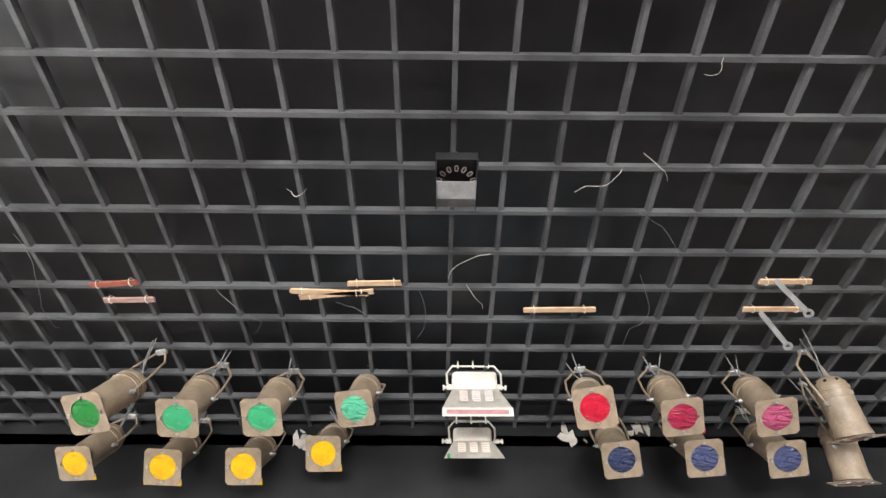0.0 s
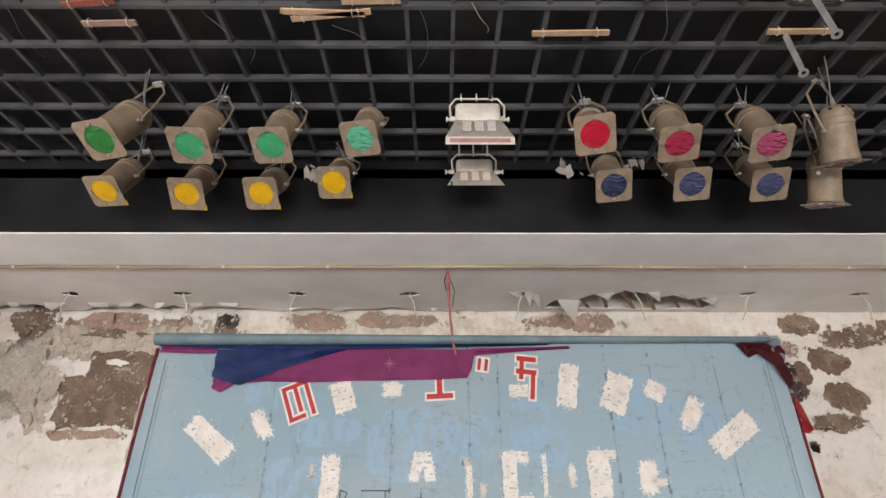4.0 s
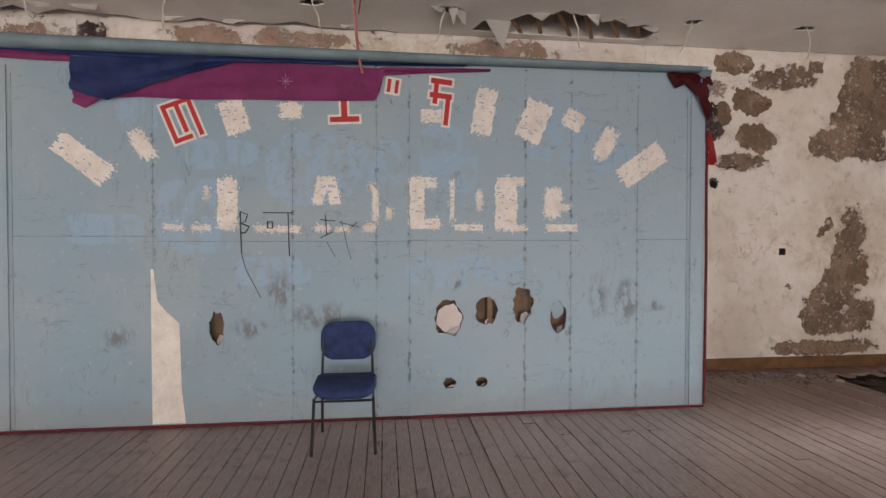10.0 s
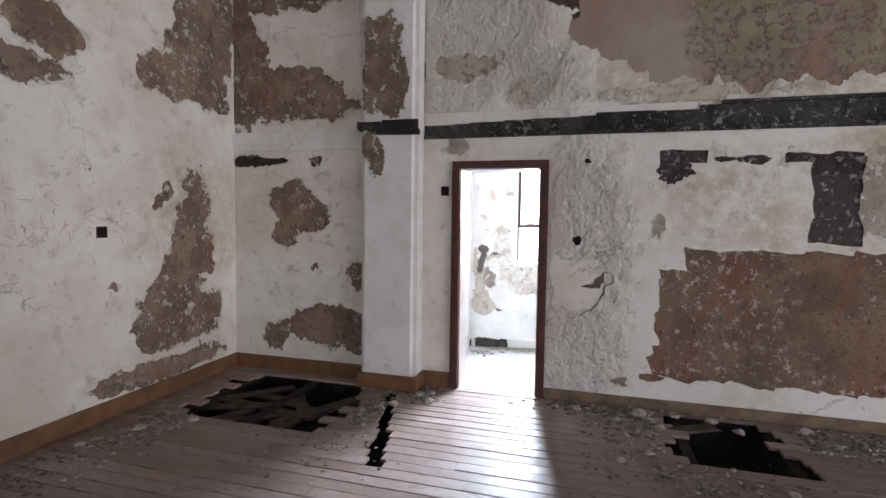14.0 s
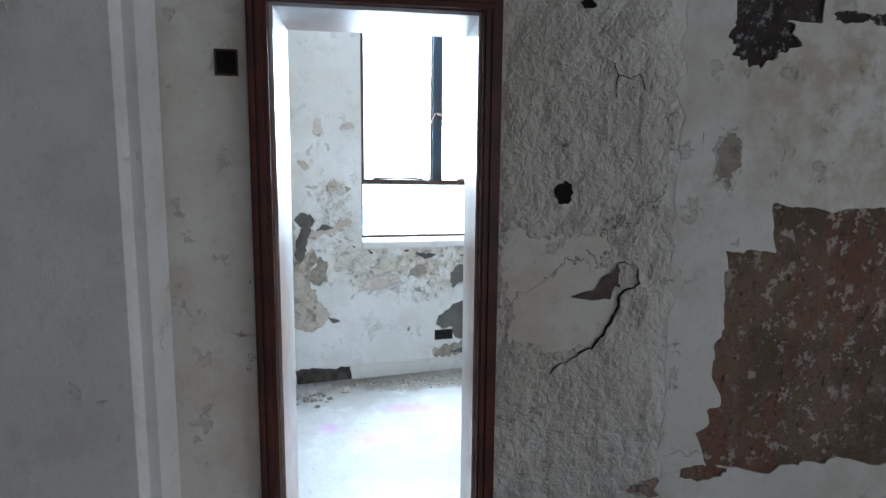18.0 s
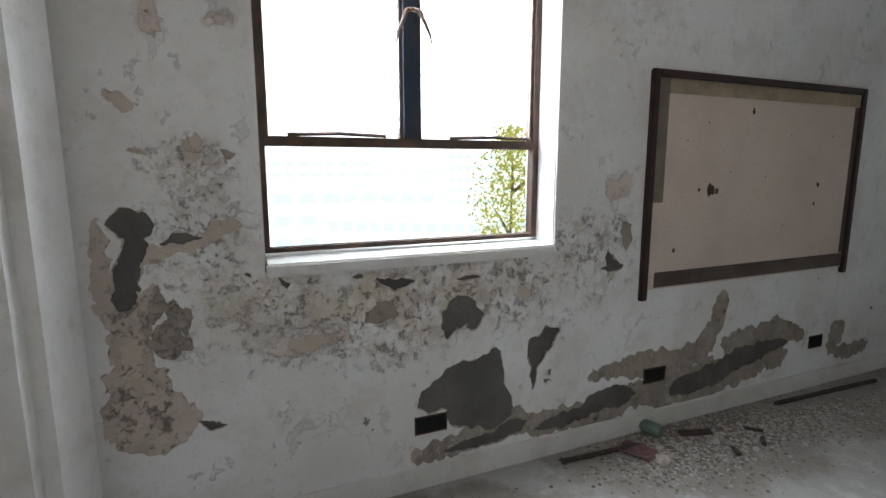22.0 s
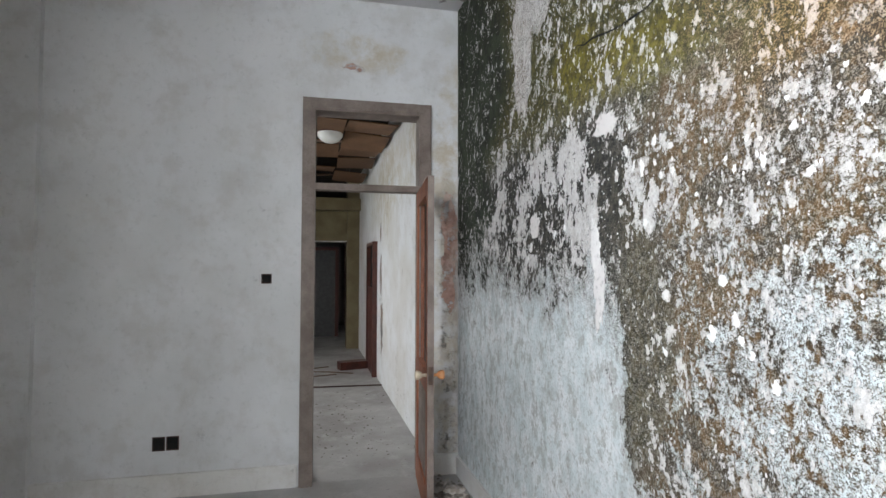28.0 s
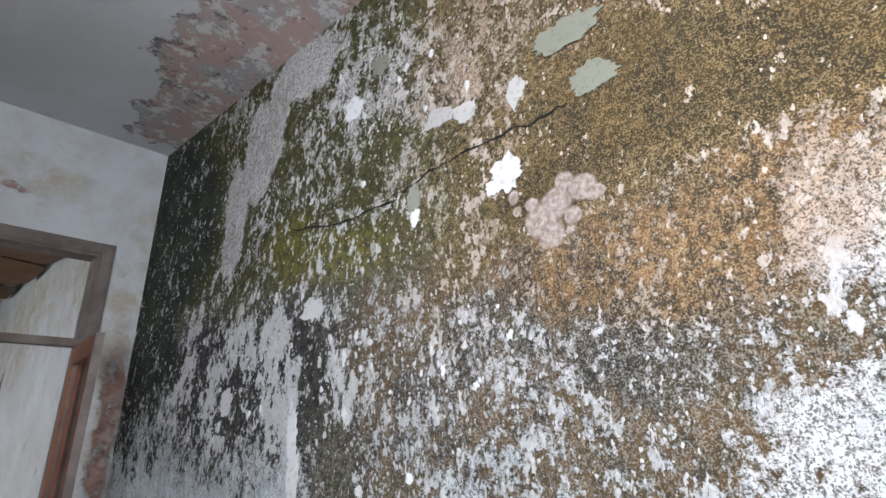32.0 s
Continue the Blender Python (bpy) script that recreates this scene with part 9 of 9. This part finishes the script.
structure("trim_broken_hole", bm, plain("raw_dark_mortar", (0.09, 0.08, 0.07), (0.03, 0.028, 0.025), 0.95, 14.0), "black plate for the shade in the box broken into the foot of the wall").matrix_world = WIN

# ---------------------------------------------------------------- outside: hazy town far below, its haze and daylight put in as glow
# Emission on things that are no lamps: daylight and haze put into the colour.
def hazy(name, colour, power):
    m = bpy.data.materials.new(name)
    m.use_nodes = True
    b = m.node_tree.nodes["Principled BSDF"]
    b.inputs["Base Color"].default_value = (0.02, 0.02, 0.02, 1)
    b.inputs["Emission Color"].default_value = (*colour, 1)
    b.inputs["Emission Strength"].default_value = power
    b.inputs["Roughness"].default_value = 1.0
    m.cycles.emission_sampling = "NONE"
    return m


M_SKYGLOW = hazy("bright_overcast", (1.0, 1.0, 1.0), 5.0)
M_HILL = hazy("haze_glow_hill", (0.96, 0.99, 1.0), 3.75)
M_TOWN = hazy("haze_glow_white_wall", (1.0, 1.0, 1.0), 3.9)
M_TOWN2 = hazy("haze_glow_grey_wall", (0.93, 0.96, 0.97), 3.45)
M_PANE = hazy("haze_glow_window", (0.72, 0.90, 0.96), 3.2)
M_TOWNROOF = hazy("haze_glow_roof", (0.84, 0.88, 0.88), 3.1)
GROUND = -16.0
bm = bmesh.new()
bmesh.ops.create_grid(bm, x_segments=2, y_segments=2, size=900)
structure("ground", bm, hazy("haze_glow_ground", (0.97, 0.98, 0.97), 3.6), "pale hazy ground of the town").location = (920, 0, GROUND)
bm = bmesh.new()
rings = [[bm.verts.new((950 * math.cos(a), 950 * math.sin(a), z)) for a in [radians(-75 + 150 * k / 24) for k in range(25)]] for z in (GROUND, 700)]
for k in range(24):
    bm.faces.new((rings[0][k], rings[0][k + 1], rings[1][k + 1], rings[1][k]))
structure("backdrop_sky", bm, M_SKYGLOW, "bright overcast sky")
bm = bmesh.new()
hill = []
for k in range(60):
    a = radians(-60 + 110 * k / 59)
    h = 30 + 42 * noise.noise((k * 0.13, 3.1, 0)) + 18 * noise.noise((k * 0.4, 1.1, 0))
    hill.append((bm.verts.new((820 * math.cos(a), 820 * math.sin(a), GROUND)), bm.verts.new((820 * math.cos(a), 820 * math.sin(a), max(5, h)))))
for a, b in zip(hill, hill[1:]):
    bm.faces.new((a[0], b[0], b[1], a[1]))
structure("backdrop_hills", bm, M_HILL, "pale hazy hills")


def town_house(m, w, d, h, storeys, cols, wall, label):
    house = thing("apartment_building", m, label, "building", "buildings of the town")
    part("wall", boxes((-d / 2, -w / 2, 0, d / 2, w / 2, h)), wall, house)
    part("roof", boxes((-d / 2 - 0.4, -w / 2 - 0.4, h, d / 2 + 0.4, w / 2 + 0.4, h + 0.5)), M_TOWNROOF, house)
    win = None
    for i in range(storeys):
        for j in range(cols):
            z = h * (i + 0.35) / storeys
            y = -w / 2 + w * (j + 0.5) / cols
            if win is None:
                win = made("window", boxes((-0.1, -w / cols * 0.36, 0, 0.05, w / cols * 0.36, h / storeys * 0.45)), M_PANE)
            ob = new("window", win)
            ob.parent = house
            ob.location = (-d / 2, y, z)
        part("balcony", boxes((-d / 2 - 0.8, -w / 2, h * (i + 0.02) / storeys, -d / 2, w / 2, h * (i + 0.02) / storeys + 0.5)), wall, house)
    return house


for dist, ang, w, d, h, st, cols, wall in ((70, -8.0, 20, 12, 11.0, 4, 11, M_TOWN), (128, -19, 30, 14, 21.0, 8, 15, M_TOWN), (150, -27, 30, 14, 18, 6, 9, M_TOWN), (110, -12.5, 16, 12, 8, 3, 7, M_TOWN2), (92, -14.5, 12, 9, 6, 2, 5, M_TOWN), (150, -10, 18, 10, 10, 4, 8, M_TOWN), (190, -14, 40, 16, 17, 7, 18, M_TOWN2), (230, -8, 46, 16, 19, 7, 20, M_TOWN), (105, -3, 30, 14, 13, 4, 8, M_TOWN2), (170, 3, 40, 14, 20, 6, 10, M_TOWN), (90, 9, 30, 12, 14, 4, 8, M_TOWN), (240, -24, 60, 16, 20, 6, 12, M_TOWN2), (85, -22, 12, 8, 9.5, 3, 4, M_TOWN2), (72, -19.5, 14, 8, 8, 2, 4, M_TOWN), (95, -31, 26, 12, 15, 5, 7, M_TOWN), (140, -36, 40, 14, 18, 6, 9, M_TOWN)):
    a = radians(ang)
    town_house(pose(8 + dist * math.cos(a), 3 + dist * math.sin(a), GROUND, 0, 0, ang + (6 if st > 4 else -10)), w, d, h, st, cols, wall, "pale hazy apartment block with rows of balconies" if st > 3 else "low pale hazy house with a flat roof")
# a tall tree beside the window
M_LEAF = plain("yellow_green_leaf", (0.66, 0.66, 0.20), (0.50, 0.56, 0.16), 0.7, 1.5)
leaf_nodes = M_LEAF.node_tree.nodes
through_leaf, both = leaf_nodes.new("ShaderNodeBsdfTranslucent"), leaf_nodes.new("ShaderNodeMixShader")
through_leaf.inputs["Color"].default_value = (0.78, 0.76, 0.20, 1)
M_LEAF.node_tree.links.new(leaf_nodes["Principled BSDF"].outputs[0], both.inputs[1])
M_LEAF.node_tree.links.new(through_leaf.outputs[0], both.inputs[2])
M_LEAF.node_tree.links.new(both.outputs[0], leaf_nodes["Material Output"].inputs[0])
tree = thing("tree", (19.3, -0.82, GROUND), "tall tree with sparse yellow-green leaves", "tree")
bm = bmesh.new()
tube(bm, [(0, 0, 0), (0.1, 0.1, 6), (0, 0, 12), (0.1, 0, 15), (0, 0, 18)], [0.24, 0.20, 0.09, 0.045, 0.015], 8)
rng = random.Random(12)
for k in range(26):
    z = rng.uniform(9, 17.5)
    a = rng.uniform(0, math.tau)
    r = (18.5 - z) * 0.26 + 0.85
    tube(bm, [(0, 0, z - 0.6), (r * 0.5 * math.cos(a), r * 0.5 * math.sin(a), z - 0.1), (r * math.cos(a), r * math.sin(a), z + 0.25)], [0.05, 0.03, 0.008], 5)
part("trunk", bm, plain("pale_bark", (0.30, 0.25, 0.17), (0.20, 0.165, 0.11), 0.9, 6.0), tree, "", True)
verts, faces = [], []
for k in range(6500):
    z = rng.uniform(9, 18.3)
    a = rng.uniform(0, math.tau)
    r = ((18.6 - z) * 0.25 + 0.65) * rng.random() ** 0.6 * (0.8 + 0.75 * noise.noise((z * 1.1, 1.6 * math.cos(a), 1.6 * math.sin(a))))
    c = Vector((r * math.cos(a), r * math.sin(a), z))
    u = Vector((rng.gauss(0, 1), rng.gauss(0, 1), rng.gauss(0, 1))).normalized() * rng.uniform(0.04, 0.075)
    v = u.orthogonal().normalized() * u.length * 0.5
    n = len(verts)
    verts += [c - u, c + v, c + u, c - v]
    faces.append((n, n + 1, n + 2, n + 3))
me = bpy.data.meshes.new("crown")
me.from_pydata(verts, [], faces)
me.materials.append(M_LEAF)
ob = new("crown", me)
ob.parent = tree
tagged(ob, "sparse yellow-green leaves")
